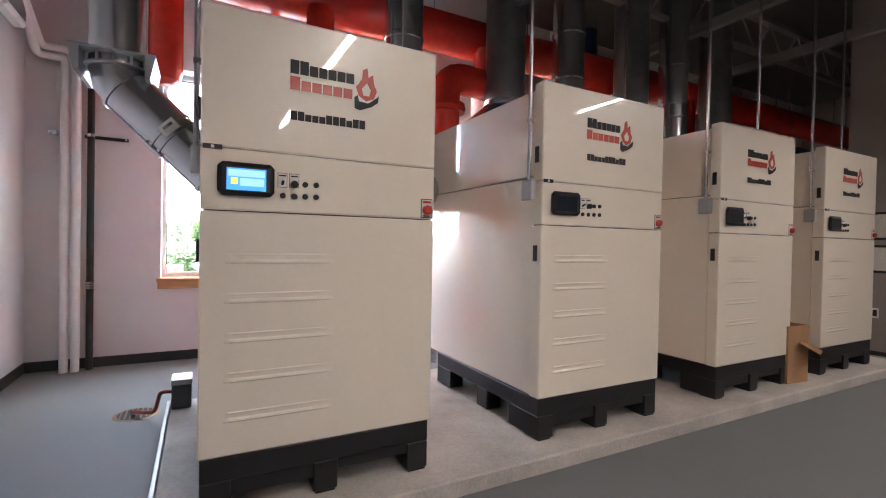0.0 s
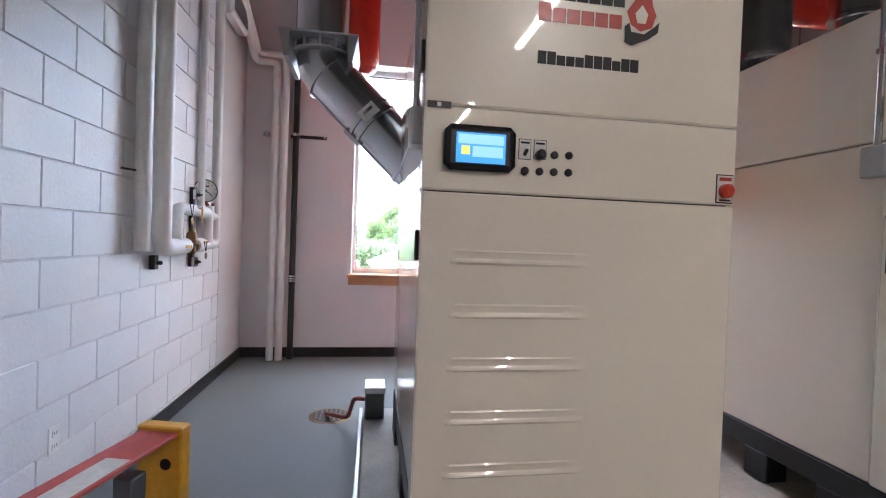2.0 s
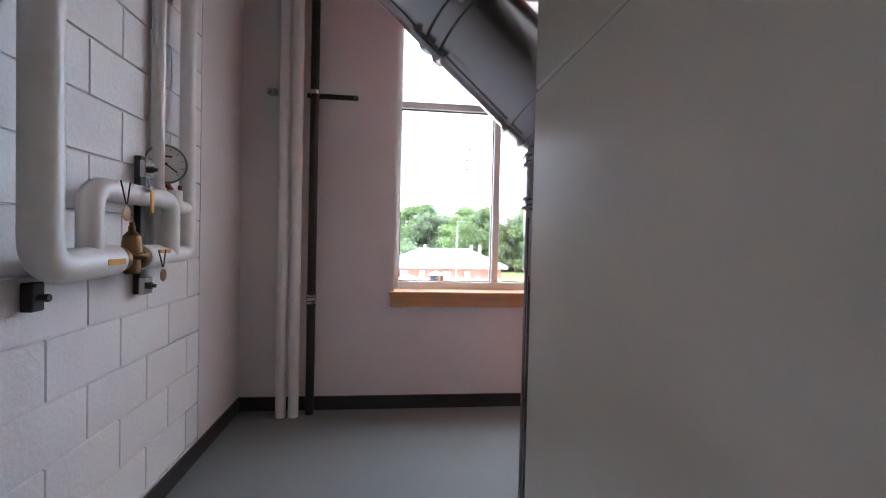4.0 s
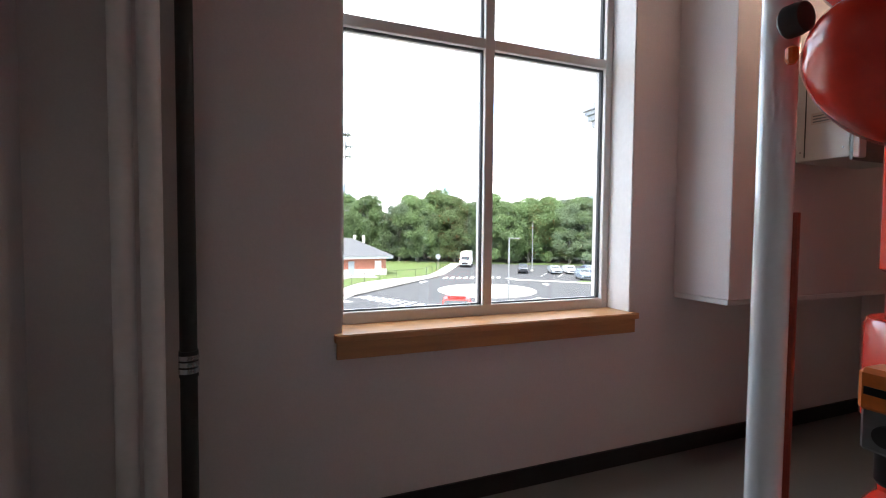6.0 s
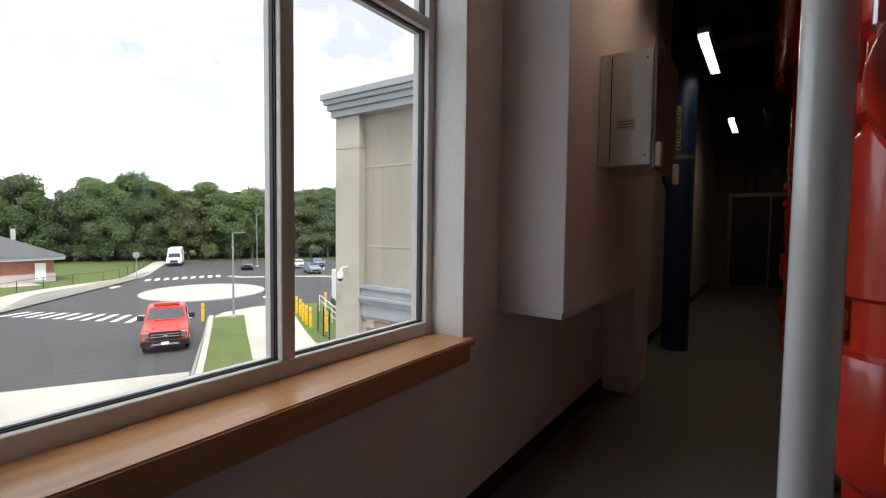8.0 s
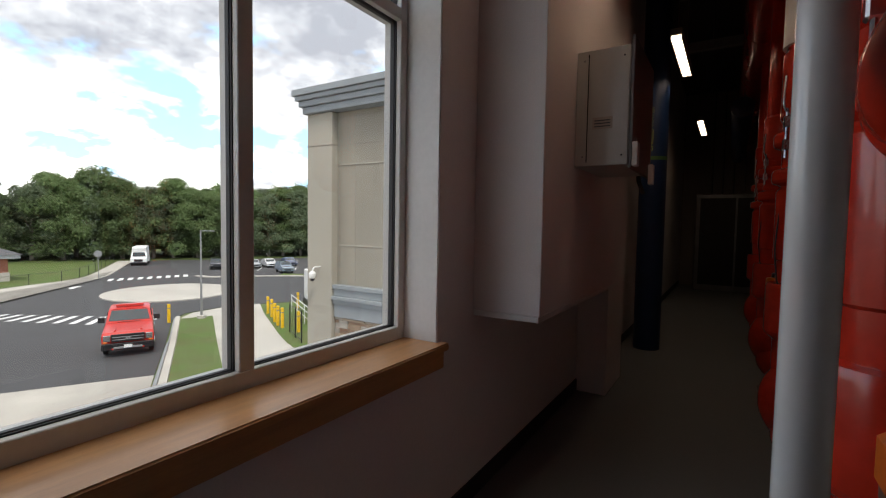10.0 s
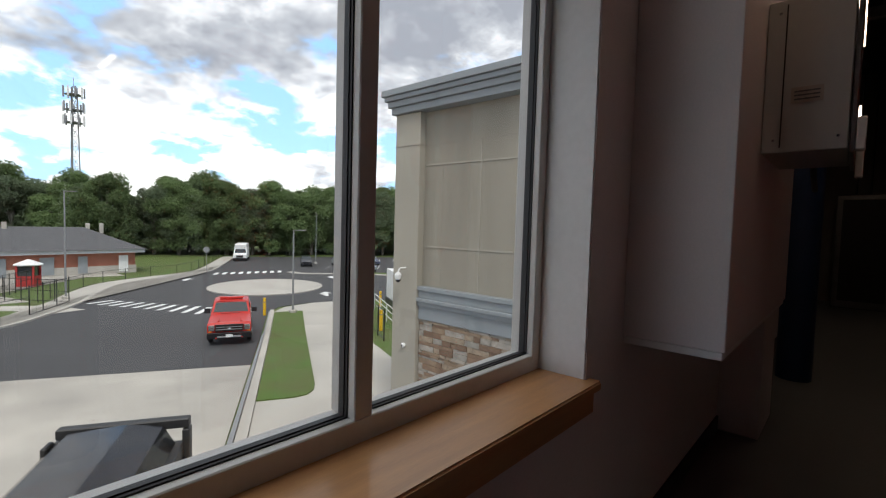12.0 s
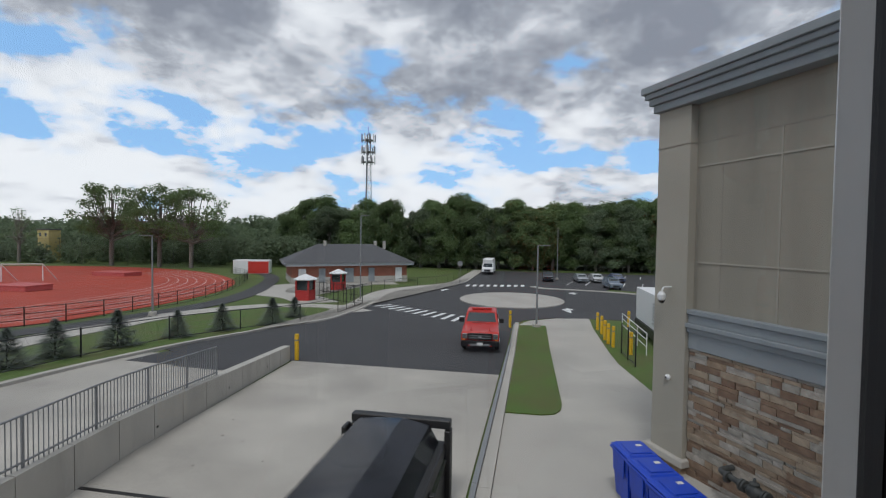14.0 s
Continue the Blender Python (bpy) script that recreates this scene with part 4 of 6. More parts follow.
dr = thing("floor_drain", "round brass floor drain grate set in the floor", "drain", (-0.39, 4.21, 0))
part("rim", lathe(B(), [(0.15, 0.0), (0.15, 0.005), (0.125, 0.007)], seg=28), M_BRASS, dr)
part("sump", lathe(B(), [(0.124, 0.0072), (0.124, 0.0078)], seg=28), M_INK, dr)
for i in range(7):
    x = -0.099 + 0.033 * i
    hl = math.sqrt(max(0, 0.0150 - x * x))
    part("bar", box(B(), x - 0.004, x + 0.004, -hl, hl, 0.0082, 0.012), M_BRASS, dr)
nb = thing("condensate_box", "small grey condensate box with a dark red hose to the drain", "box", (-0.09, 3.84, 0.15))
part("body", box(B(), -0.06, 0.06, -0.09, 0.09, 0.0, 0.16, 0.006), M_STEELD, nb)
part("cap", box(B(), -0.065, 0.065, -0.095, 0.095, 0.162, 0.20, 0.006), M_INSUL, nb)
part("hose", bent(B(), [(-0.06, 0.0, 0.10), (-0.13, 0.02, 0.10), (-0.17, 0.15, -0.08), (-0.33, 0.36, -0.125)], 0.014, 10, 0.06, 5), M_COPPER, nb)
ct_ = thing("pad_edge", "grey steel angle along the pad edge", "trim", kind="structure")
part("angle", box(B(), -0.185, -0.163, 2.11, 3.95, 0, 0.155, 0.003), M_GREYBOX, ct_)

ld = thing("step_ladder", "red and yellow fibreglass step ladder lying on its side", "ladder")
ld.matrix_world = Matrix.Translation((-0.80, 2.74, 0.043)) @ pose(0, 0, 0, 0, 0, -14)
for z in (0.03, 0.40):
    part("rail", box(B(), -0.17, -0.12, -1.9, -0.03, z, z + 0.085, 0.004), M_LADRED, ld)
    part("rail_flange", box(B(), -0.12, -0.02, -1.9, -0.03, z + 0.07, z + 0.085, 0.003), M_LADRED, ld)
    part("label", box(B(), -0.115, -0.03, -0.55, -0.25, z + 0.0852, z + 0.0862), M_LABEL, ld)
for i in range(5):
    part("tread", box(B(), -0.12, -0.05, -0.22 - 0.3 * i, -0.15 - 0.3 * i, 0.115, 0.40, 0.004), M_STEELD, ld)
part("top_cap", box(B(), -0.19, -0.01, -0.028, 0.03, 0.0, 0.50, 0.006), M_LADYEL, ld, "yellow plastic ladder top")
part("cap_hole", lathe(B(), [(0.022, -0.0305), (0.022, -0.0295)], (-0.07, 0, 0.36), axis="Y", seg=18), M_INK, ld)

cb = thing("cardboard_box", "tall open cardboard box with a hanging flap", "box", (4.50, 2.26, 0.15), -6)
for b in ((0, 0.28, 0, 0.006), (0, 0.28, 0.194, 0.20), (0, 0.006, 0.006, 0.194), (0.274, 0.28, 0.006, 0.194)):
    part("side", box(B(), *b, 0, 0.50), M_CARD, cb)
part("bottom", box(B(), 0.006, 0.274, 0.006, 0.194, 0, 0.006), M_CARD, cb)
fp_ = part("flap", box(B(), -0.10, 0.10, -0.003, 0.003, -0.16, 0.0), M_CARD, cb)
fp_.matrix_basis = Matrix.Translation((0.17, -0.002, 0.36)) @ pose(0, 0, 0, -62, 0, 25)

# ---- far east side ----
# low light on the partition is put into its colour
part_wall = setting("wall_partition", box(B(), 7.3, 7.45, SY, 2.95, 0, TOP), M_DIM, "wall beyond the boilers, dim light put into its brown-grey colour", "wall")
setting("baseboard", box(B(), 7.288, 7.30, SY, 2.95, 0, 0.10), M_BASEB, "black rubber base on the partition", "baseboard")
for z in (1.05, 1.45):
    pf = thing("framed_notice", "small black framed notice on the wall", "picture", (7.298, 2.62, z), group="framed notices")
    part("frame", box(B(), -0.02, 0, -0.20, 0.20, 0, 0.34, 0.004), M_PLASTIC, pf)
    part("sheet", box(B(), -0.022, -0.0205, -0.16, 0.16, 0.03, 0.31), M_LABEL, pf)
ol2 = thing("wall_outlet", "dark outlet plate on the partition wall", "outlet", (7.298, 2.64, 0.56))
part("plate", box(B(), -0.006, 0, -0.036, 0.036, -0.06, 0.06, 0.002), M_WHITEI, ol2)
part("socket", box(B(), -0.009, -0.0062, -0.02, 0.02, -0.04, 0.04), M_INK, ol2)

# ---- roof steel ----
for i, y in enumerate((-5.5, -3.6, -1.7, 0.2, 2.1, 4.0)):
    j = thing("roof_joist", "open web steel roof joist painted grey", "joist", (0, y, 0), group="roof joists", kind="structure")
    part("top_chord", box(B(), WX, 12.6, -0.05, 0.05, TOP - 0.06, TOP - 0.001), M_STEEL, j)
    part("bottom_chord", box(B(), WX, 12.6, -0.04, 0.04, TOP - 0.56, TOP - 0.51), M_STEEL, j)
    for k in range(18):
        x = WX + 0.2 + 0.76 * k
        part("web", tube(B(), (x, 0, TOP - 0.52), (x + 0.38, 0, TOP - 0.05), 0.014, seg=6), M_STEEL, j)
        part("web", tube(B(), (x + 0.38, 0, TOP - 0.05), (x + 0.76, 0, TOP - 0.52), 0.014, seg=6), M_STEEL, j)
for x, y0, y1, z in ((5.6, 1.2, 5.4, 4.05), (7.0, 0.6, 5.4, 3.9)):
    bmn = thing("steel_brace", "pale angled steel brace under the roof", "brace", kind="structure")
    part("brace", box(B(), x, x + 0.10, y0, y1, z, z + 0.12, 0.004), M_STEEL, bmn)
    for y in (y0 + 0.3, y1 - 0.3):
        part("rod", tube(B(), (x + 0.05, y, z + 0.12), (x + 0.05, y, TOP), 0.01, seg=8), M_GALV, bmn)
for x, y in ((0.6, 3.1), (2.2, 3.4)):
    c = thing("black_pipe_run", "thin black pipe run above the boilers", "pipe", (x, y, 3.55), group="black pipe runs")
    part("pipe", bent(B(), [(-0.6, 0, 0), (0.5, 0, 0), (0.5, 0.5, 0.1), (0.5, 0.5, TOP - 3.55)], 0.03, 10, 0.08, 4), M_DARKIRON, c)
    part("rod", tube(B(), (-0.4, 0, 0), (-0.4, 0, TOP - 3.55), 0.008, seg=6), M_GALV, c)

# ---- block courses of the west wall ----
setting("wall_west_plaster", box(B(), WX - 0.0095, WX, 5.16, NY, 0, TOP), M_SMOOTHW, "smooth painted end of the block wall", "wall")
blk = {}


def block_mesh(length):
    key = round(length, 3)
    if key not in blk:
        bm = box(B(), -0.0095, 0, 0, key - 0.006, 0, 0.1995)
        for v in bm.verts:
            if v.co.x > -0.001:
                v.co.y += 0.003 if v.co.y < 0.05 else -0.003
                v.co.z += 0.003 if v.co.z < 0.05 else -0.003
        me = bpy.data.meshes.new("block")
        bm.to_mesh(me)
        bm.free()
        me.materials.append(M_BLOCK)
        blk[key] = me
    return blk[key]


west = bpy.data.objects["wall_west"]
bm_rest = B()
for row in range(23):
    z = 0.120 + 0.2055 * (row - 1)
    if z + 0.2 > TOP or z < -0.1:
        continue
    y = 2.971 - 0.406 * 26 + (0.0 if row % 2 else 0.203)
    while y < 5.15:
        ln = min(0.406, 5.158 - y)
        if ln > 0.05 and y > SY + 0.05:
            if y > 1.75 and z > 0:
                ob = new("block", block_mesh(ln))
                ob.parent = west
                ob.matrix_basis = Matrix.Translation((WX, y, z))
            else:
                box(bm_rest, WX - 0.0095, WX, y, y + ln - 0.006, max(z, 0.001), z + 0.1995)
        y += 0.406
tagged(part("block_courses", bm_rest, M_BLOCK, west, smooth=False), kind="stuff")


# ---- outdoors: everything lies in a frame along the service drive (w across, s ahead) ----
DRIVE = pose(-0.156, 5.642, 0, 0, 0, -29.5)
KNOTS = ((-60, -3.75), (9, -3.75), (26, -5.0), (70, -6.45), (400, -7.2), (2600, -7.2))


def grade(s):
    for (a, za), (b, zb) in zip(KNOTS, KNOTS[1:]):
        if s <= b:
            return za + (zb - za) * (s - a) / (b - a)
    return KNOTS[-1][1]


def spot(w, s, lift=0.0):
    return DRIVE @ Vector((w, s, grade(s) + lift))


M_GRASS = mat("lawn", (0.052, 0.108, 0.012), 0.95, var=0.25, scale=0.6, bump=1.0, bump_scale=22, dark=(0.094, 0.092, 0.027))
M_ASPH = mat("asphalt", (0.055, 0.054, 0.056), 0.85, var=0.15, scale=0.3, bump=0.4, bump_scale=30)
M_CONC = mat("drive_concrete", (0.43, 0.402, 0.355), 0.85, var=0.17, scale=0.35, bump=0.25, bump_scale=20)
M_WALK = mat("walk_concrete", (0.44, 0.415, 0.37), 0.85, var=0.1, scale=0.4, bump=0.25, bump_scale=20)
M_TRACK = mat("track_rubber", (0.40, 0.052, 0.024), 0.97, var=0.12, scale=0.2)
M_MATRED = mat("mat_vinyl", (0.50, 0.10, 0.09), 0.6, var=0.08, scale=1.5)
M_LINE = mat("road_paint", (0.78, 0.78, 0.76), 0.7, var=0.1, scale=2)
M_YELLOW = mat("yellow_paint", (0.75, 0.45, 0.02), 0.4, var=0.1, scale=6)
M_STUCCO = mat("stucco", (0.30, 0.275, 0.225), 0.85, var=0.13, scale=1.4, stretch=(1, 1, 0.12), bump=0.4, bump_scale=60)
M_STUCCOP = mat("stucco_pilaster", (0.36, 0.335, 0.28), 0.85, var=0.06, scale=0.8, bump=0.3, bump_scale=60)
M_CORNICE = mat("cornice_paint", (0.25, 0.275, 0.29), 0.6, var=0.06, scale=1.5)
M_CAST = mat("cast_wall_concrete", (0.47, 0.445, 0.395), 0.85, var=0.1, scale=1.6, bump=0.3, bump_scale=25, rand=0.04, stretch=(1, 1, 0.25))
M_STONE = mat("ledge_stone", (0.40, 0.36, 0.31), 0.85, var=0.2, scale=9, bump=0.8, bump_scale=28)
n_, l_ = M_STONE.node_tree.nodes, M_STONE.node_tree.links
pick, isle, obj = n_.new("ShaderNodeMath"), n_.new("ShaderNodeNewGeometry"), n_.new("ShaderNodeObjectInfo")
pick.operation = "ADD"
l_.new(isle.outputs["Random Per Island"], pick.inputs[0])
l_.new(obj.outputs["Random"], pick.inputs[1])
wrap, hues, mul = n_.new("ShaderNodeMath"), n_.new("ShaderNodeValToRGB"), n_.new("ShaderNodeMixRGB")
wrap.operation = "FRACT"
l_.new(pick.outputs[0], wrap.inputs[0])
l_.new(wrap.outputs[0], hues.inputs[0])
hues.color_ramp.interpolation = "CONSTANT"
for i, (p_, c_) in enumerate(((0.0, (1.0, 1.0, 1.0)), (0.22, (0.62, 0.46, 0.36)), (0.40, (0.85, 0.74, 0.62)), (0.58, (0.50, 0.36, 0.28)), (0.72, (0.80, 0.82, 0.82)), (0.86, (0.72, 0.58, 0.46)))):
    e_ = hues.color_ramp.elements[i] if i < 2 else hues.color_ramp.elements.new(p_)
    e_.position, e_.color = p_, (*c_, 1)
mul.blend_type, mul.inputs[0].default_value = "MULTIPLY", 1.0
p_ = n_["Principled BSDF"]
l_.new(p_.inputs["Base Color"].links[0].from_socket, mul.inputs[1])
l_.new(hues.outputs[0], mul.inputs[2])
l_.new(mul.outputs[0], p_.inputs["Base Color"])
M_MORTAR = mat("mortar", (0.27, 0.24, 0.205), 0.9, var=0.15)
M_BLUEBIN = mat("blue_bin_plastic", (0.012, 0.06, 0.50), 0.4, var=0.1, scale=6)
M_TRUCKRED = mat("truck_red", (0.50, 0.022, 0.014), 0.35, var=0.04, coat=0.25)
M_TYRE = mat("tyre_rubber", (0.015, 0.015, 0.016), 0.8, var=0.2)
M_CARGLASS = mat("vehicle_glass", (0.03, 0.04, 0.045), 0.08, var=0.1, coat=0.5)
M_CHROME = mat("chrome", (0.6, 0.6, 0.6), 0.2, 1.0, var=0.05)
M_SHINGLE = mat("roof_shingle", (0.10, 0.10, 0.105), 0.85, var=0.2, scale=3, bump=0.4, bump_scale=12)
M_BRICKF = mat("far_brick", (0.34, 0.13, 0.085), 0.85, var=0.15, scale=2)
M_WHITE = mat("white_paint", (0.76, 0.76, 0.75), 0.5, var=0.05, scale=2)
M_BARK = mat("bark", (0.20, 0.175, 0.15), 0.9, var=0.3, scale=3, bump=0.6, bump_scale=20)
M_LEAF = mat("foliage", (0.18, 0.255, 0.105), 0.75, var=0.25, scale=0.35, rand=0.22)
M_LEAF2 = mat("far_foliage", (0.18, 0.235, 0.135), 0.8, var=0.25, scale=0.12, rand=0.2)
for m_ in (M_LEAF, M_LEAF2):
    n_, l_ = m_.node_tree.nodes, m_.node_tree.links
    pb = n_["Principled BSDF"]
    src = pb.inputs["Base Color"].links[0].from_socket
    tl, mx = n_.new("ShaderNodeBsdfTranslucent"), n_.new("ShaderNodeMixShader")
    mx.inputs[0].default_value = 0.55
    l_.new(src, tl.inputs["Color"])
    l_.new(pb.outputs[0], mx.inputs[1])
    l_.new(tl.outputs[0], mx.inputs[2])
    l_.new(mx.outputs[0], n_["Material Output"].inputs["Surface"])
M_FIR = mat("fir_needles", (0.14, 0.17, 0.135), 0.8, var=0.3, scale=4, rand=0.1)
M_TARP = mat("black_tarpaulin", (0.03, 0.034, 0.045), 0.2, var=0.2, scale=1.5, bump=0.25, bump_scale=2.5, coat=0.7)
M_FENCE = mat("black_fence_coating", (0.012, 0.012, 0.013), 0.5, var=0.1)
M_GREYP = mat("grey_metal_paint", (0.24, 0.245, 0.25), 0.5, 0.2, var=0.08)


def drape(name, outline, lift, material, label, category, thick=0.3, kind="structure"):
    """A paved or planted patch that follows the grade."""
    bm = B()
    f = bm.faces.new([bm.verts.new((w, s, 0)) for w, s in outline])
    bmesh.ops.triangulate(bm, faces=[f])
    for k, _ in KNOTS[1:-1]:
        bmesh.ops.bisect_plane(bm, geom=bm.verts[:] + bm.edges[:] + bm.faces[:], plane_co=(0, k, 0), plane_no=(0, 1, 0), dist=1e-5)
    for v in bm.verts:
        v.co.z = grade(v.co.y) + lift
    if thick:
        ret = bmesh.ops.extrude_face_region(bm, geom=bm.faces[:])
        for v in ret["geom"]:
            if isinstance(v, bmesh.types.BMVert):
                v.co.z -= thick
    ob = part(name, bm, material, smooth=False)
    ob.matrix_world = DRIVE
    return tagged(ob, label, category, kind=kind)


def ellipse(cw, cs, a, b, n=56, a0=0, a1=360):
    return [(cw + a * math.cos(radians(a0 + (a1 - a0) * i / n)), cs + b * math.sin(radians(a0 + (a1 - a0) * i / n))) for i in range(n + (a1 - a0 < 360))]


def smooth_line(points, steps=6):
    out = []
    p = [points[0], *points, points[-1]]
    for i in range(1, len(p) - 2):
        for k in range(steps):
            t = k / steps
            out.append(tuple(0.5 * (2 * p[i][j] + (p[i + 1][j] - p[i - 1][j]) * t + (2 * p[i - 1][j] - 5 * p[i][j] + 4 * p[i + 1][j] - p[i + 2][j]) * t * t
                                    + (3 * p[i][j] - p[i - 1][j] - 3 * p[i + 1][j] + p[i + 2][j]) * t ** 3) for j in (0, 1)))
    return out + [points[-1]]


def offset_line(line, d):
    out = []
    for i, (w, s) in enumerate(line):
        a, b = line[max(i - 1, 0)], line[min(i + 1, len(line) - 1)]
        t = Vector((b[0] - a[0], b[1] - a[1])).normalized()
        out.append((w - t.y * d, s + t.x * d))
    return out


def ribbon(line, d):
    return line + offset_line(line, d)[::-1]


drape("ground", [(-1200, -60), (1200, -60), (1200, 2500), (-1200, 2500)], 0, M_GRASS, "wide mown grass ground reaching the horizon", "ground", thick=0)
KERB_L = smooth_line([(-16.3, 4.6), (-17.4, 12.4), (-17.8, 17.1), (-17.7, 23.0), (-16.7, 28.2), (-15.0, 32.0), (-14.7, 36.0), (-15.0, 42.5), (-16.2, 50.0), (-16.6, 58.0), (-14.0, 66.5), (-10.6, 74.0), (-10.1, 86.0), (-10.1, 104.0)])
road_edge = [p for p in KERB_L if p[1] > 19.5]
drape("road", [(-1.2, 19.42), (-1.15, 34.6), (-0.4, 37.2), (2.0, 39.2), (5.2, 39.8), (45, 39.8), (70, 104)] + road_edge[::-1] + [(-16.65, 19.42)], 0.03, M_ASPH, "fresh dark asphalt drive and roundabout", "road")
drape("drive_apron", [(-1.15, -8.0), (-1.2, 19.40), (-10.6, 19.40), (-6.15, -8.0)], 0.03, M_CONC, "pale concrete loading dock apron", "pavement")
drape("drive_lane", [(-6.5, -8.0), (-11.0, 19.40), (-16.65, 19.40)] + [p for p in KERB_L if p[1] < 19.3][::-1] + [(-15, -8.0)], 0.034, M_CONC, "pale concrete lane behind the retaining wall", "pavement")
drape("pavement", [(-0.69, -8.0), (-0.69, 34.4), (0.0, 36.6), (2.2, 38.6), (4.9, 39.3), (4.55, 34.0), (4.24, 23.0), (4.52, 17.6), (6.3, 9.2), (10.4, -8.0)], 0.10, M_WALK, "light concrete footpath beside the building", "pavement")
drape("lawn_strip", [(-0.68, 14.06), (0.41, 14.1), (0.8, 14.3), (1.0, 14.75), (1.08, 15.4), (1.25, 34.3), (-0.66, 34.0)], 0.14, M_GRASS, "narrow mown grass strip inside the footpath", "lawn")
drape("kerb", ribbon(KERB_L, 0.3), 0.15, M_WALK, "concrete kerb along the drive", "kerb")
side = [p for p in KERB_L if p[1] > 36]
drape("pavement", ribbon(offset_line(side, 0.3), 2.0), 0.13, M_WALK, "concrete footpath along the roundabout", "pavement")
drape("pavement", ribbon(smooth_line([(-14.9, 36.8), (-18.7, 39.2), (-23.5, 37.5), (-26.2, 31.0), (-25.6, 23.4), (-23.8, 16.1), (-21.6, 4.6)]), -2.3), 0.05, M_WALK, "winding concrete path behind the fence", "pavement")
drape("pavement", ribbon(smooth_line([(-19.0, 44.0), (-24.0, 49.0), (-29.5, 52.0), (-31.0, 62.0), (-20.0, 69.5)]), 4.2), 0.04, M_WALK, "concrete forecourt before the brick building", "pavement")
drape("path", ribbon(smooth_line([(-30.2, 6.0), (-30.4, 24.0), (-30.8, 40.0), (-37.0, 57.0), (-47.5, 76.0), (-60, 84)]), -2.4), 0.05, M_ASPH, "asphalt path round the running track", "path")
drape("traffic_island", ellipse(-1.9, 52.8, 5.8, 8.2), 0.12, M_WALK, "round concrete island of the roundabout", "traffic island")
isl = smooth_line([(0.2, 72.2), (2.0, 69.8), (7.0, 68.6), (12.6, 66.4), (18.0, 62.0), (30.0, 60.0)])
drape("kerb", ribbon(isl, 1.0), 0.14, M_WALK, "long concrete kerb island between drive and car park", "kerb")
drape("lawn_strip", ribbon([(11.0, 69.4), (16.0, 66.5), (30.0, 63.0)], 2.0), 0.12, M_GRASS, "grass strip beside the car park", "lawn")
drape("running_track", ellipse(-85, 25, 53, 60, 90), 0.05, M_TRACK, "red rubber running track", "track")
for i in range(7):
    a = 51.6 - 1.25 * i
    line = ellipse(-85, 25, a, a + 7, 60, -30, 72)
    bm = B()
    pair = [[bm.verts.new((w, q, grade(q) + 0.10)) for w, q in row] for row in (line, offset_line(line, 0.09))]
    for k in range(len(line) - 1):
        bm.faces.new((pair[0][k], pair[0][k + 1], pair[1][k + 1], pair[1][k]))
    ob = part("lane_line", bm, M_LINE, smooth=False)
    ob.matrix_world = DRIVE
    tagged(ob, "white painted lane line on the track", "marking", kind="structure")
for i in range(10):
    k = i / 9
    a = Vector((-14.42, 41.68)).lerp(Vector((-5.75, 34.86)), k)
    b = Vector((-13.31, 43.51)).lerp(Vector((-5.35, 37.91)), k)
    n_ = Vector((a.y - b.y, b.x - a.x)).normalized() * 0.2
    drape("crosswalk_bar", [tuple(a - n_), tuple(b - n_), tuple(b + n_), tuple(a + n_)], 0.05, M_LINE, "white painted crossing bar on the asphalt", "marking", thick=0)
drape("crosswalk_bar", [(-2.45, 35.0), (-2.1, 35.0), (-2.0, 37.4), (-2.35, 37.4)], 0.05, M_LINE, "white painted crossing bar on the asphalt", "marking", thick=0)
for i in range(9):
    w = -9.6 + 1.05 * i
    drape("crosswalk_bar", [(w, 69.6 + 0.3 * i), (w + 0.55, 69.6 + 0.3 * i), (w + 0.55, 72.4 + 0.3 * i), (w, 72.4 + 0.3 * i)], 0.05, M_LINE, "white painted crossing bar on the asphalt", "marking", thick=0)
for i in range(9):
    w = 6.0 + 2.9 * i
    drape("parking_line", [(w, 77), (w + 0.14, 77), (w + 1.6, 83), (w + 1.46, 83)], 0.05, M_LINE, "white painted parking bay line", "marking", thick=0)
    drape("parking_line", [(w + 3, 92), (w + 3.14, 92), (w + 4.6, 98), (w + 4.46, 98)], 0.05, M_LINE, "white painted parking bay line", "marking", thick=0)
for w, s, r in ((-11.5, 60.5, 1.2), (3.6, 43.2, 1.2), (5.8, 62.0, 1.2)):
    drape("road_arrow", [(w, s), (w + 0.3, s), (w + 0.3, s + 2), (w + 0.8, s + 2), (w + 0.15, s + 3.4), (w - 0.5, s + 2), (w, s + 2)], 0.05, M_LINE, "white painted arrow on the asphalt", "marking", thick=0)

drape("trench_drain", [(-8.87, 7.61), (-2.51, 7.68), (-2.51, 7.59), (-8.87, 7.52)], 0.038, M_DARKIRON, "dark trench drain grate across the apron", "drain", thick=0.05)
drape("lane_asphalt", [(-10.95, 16.85), (-14.7, 17.05), (-17.3, 17.2), (-17.3, 19.5), (-11.2, 19.5)], 0.044, M_ASPH, "dark asphalt end of the lane", "road", thick=0.01)
drape("trench_drain", [(-10.95, 16.80), (-14.7, 17.0), (-14.7, 16.88), (-10.95, 16.68)], 0.046, M_DARKIRON, "dark trench drain grate across the lane", "drain", thick=0.012)

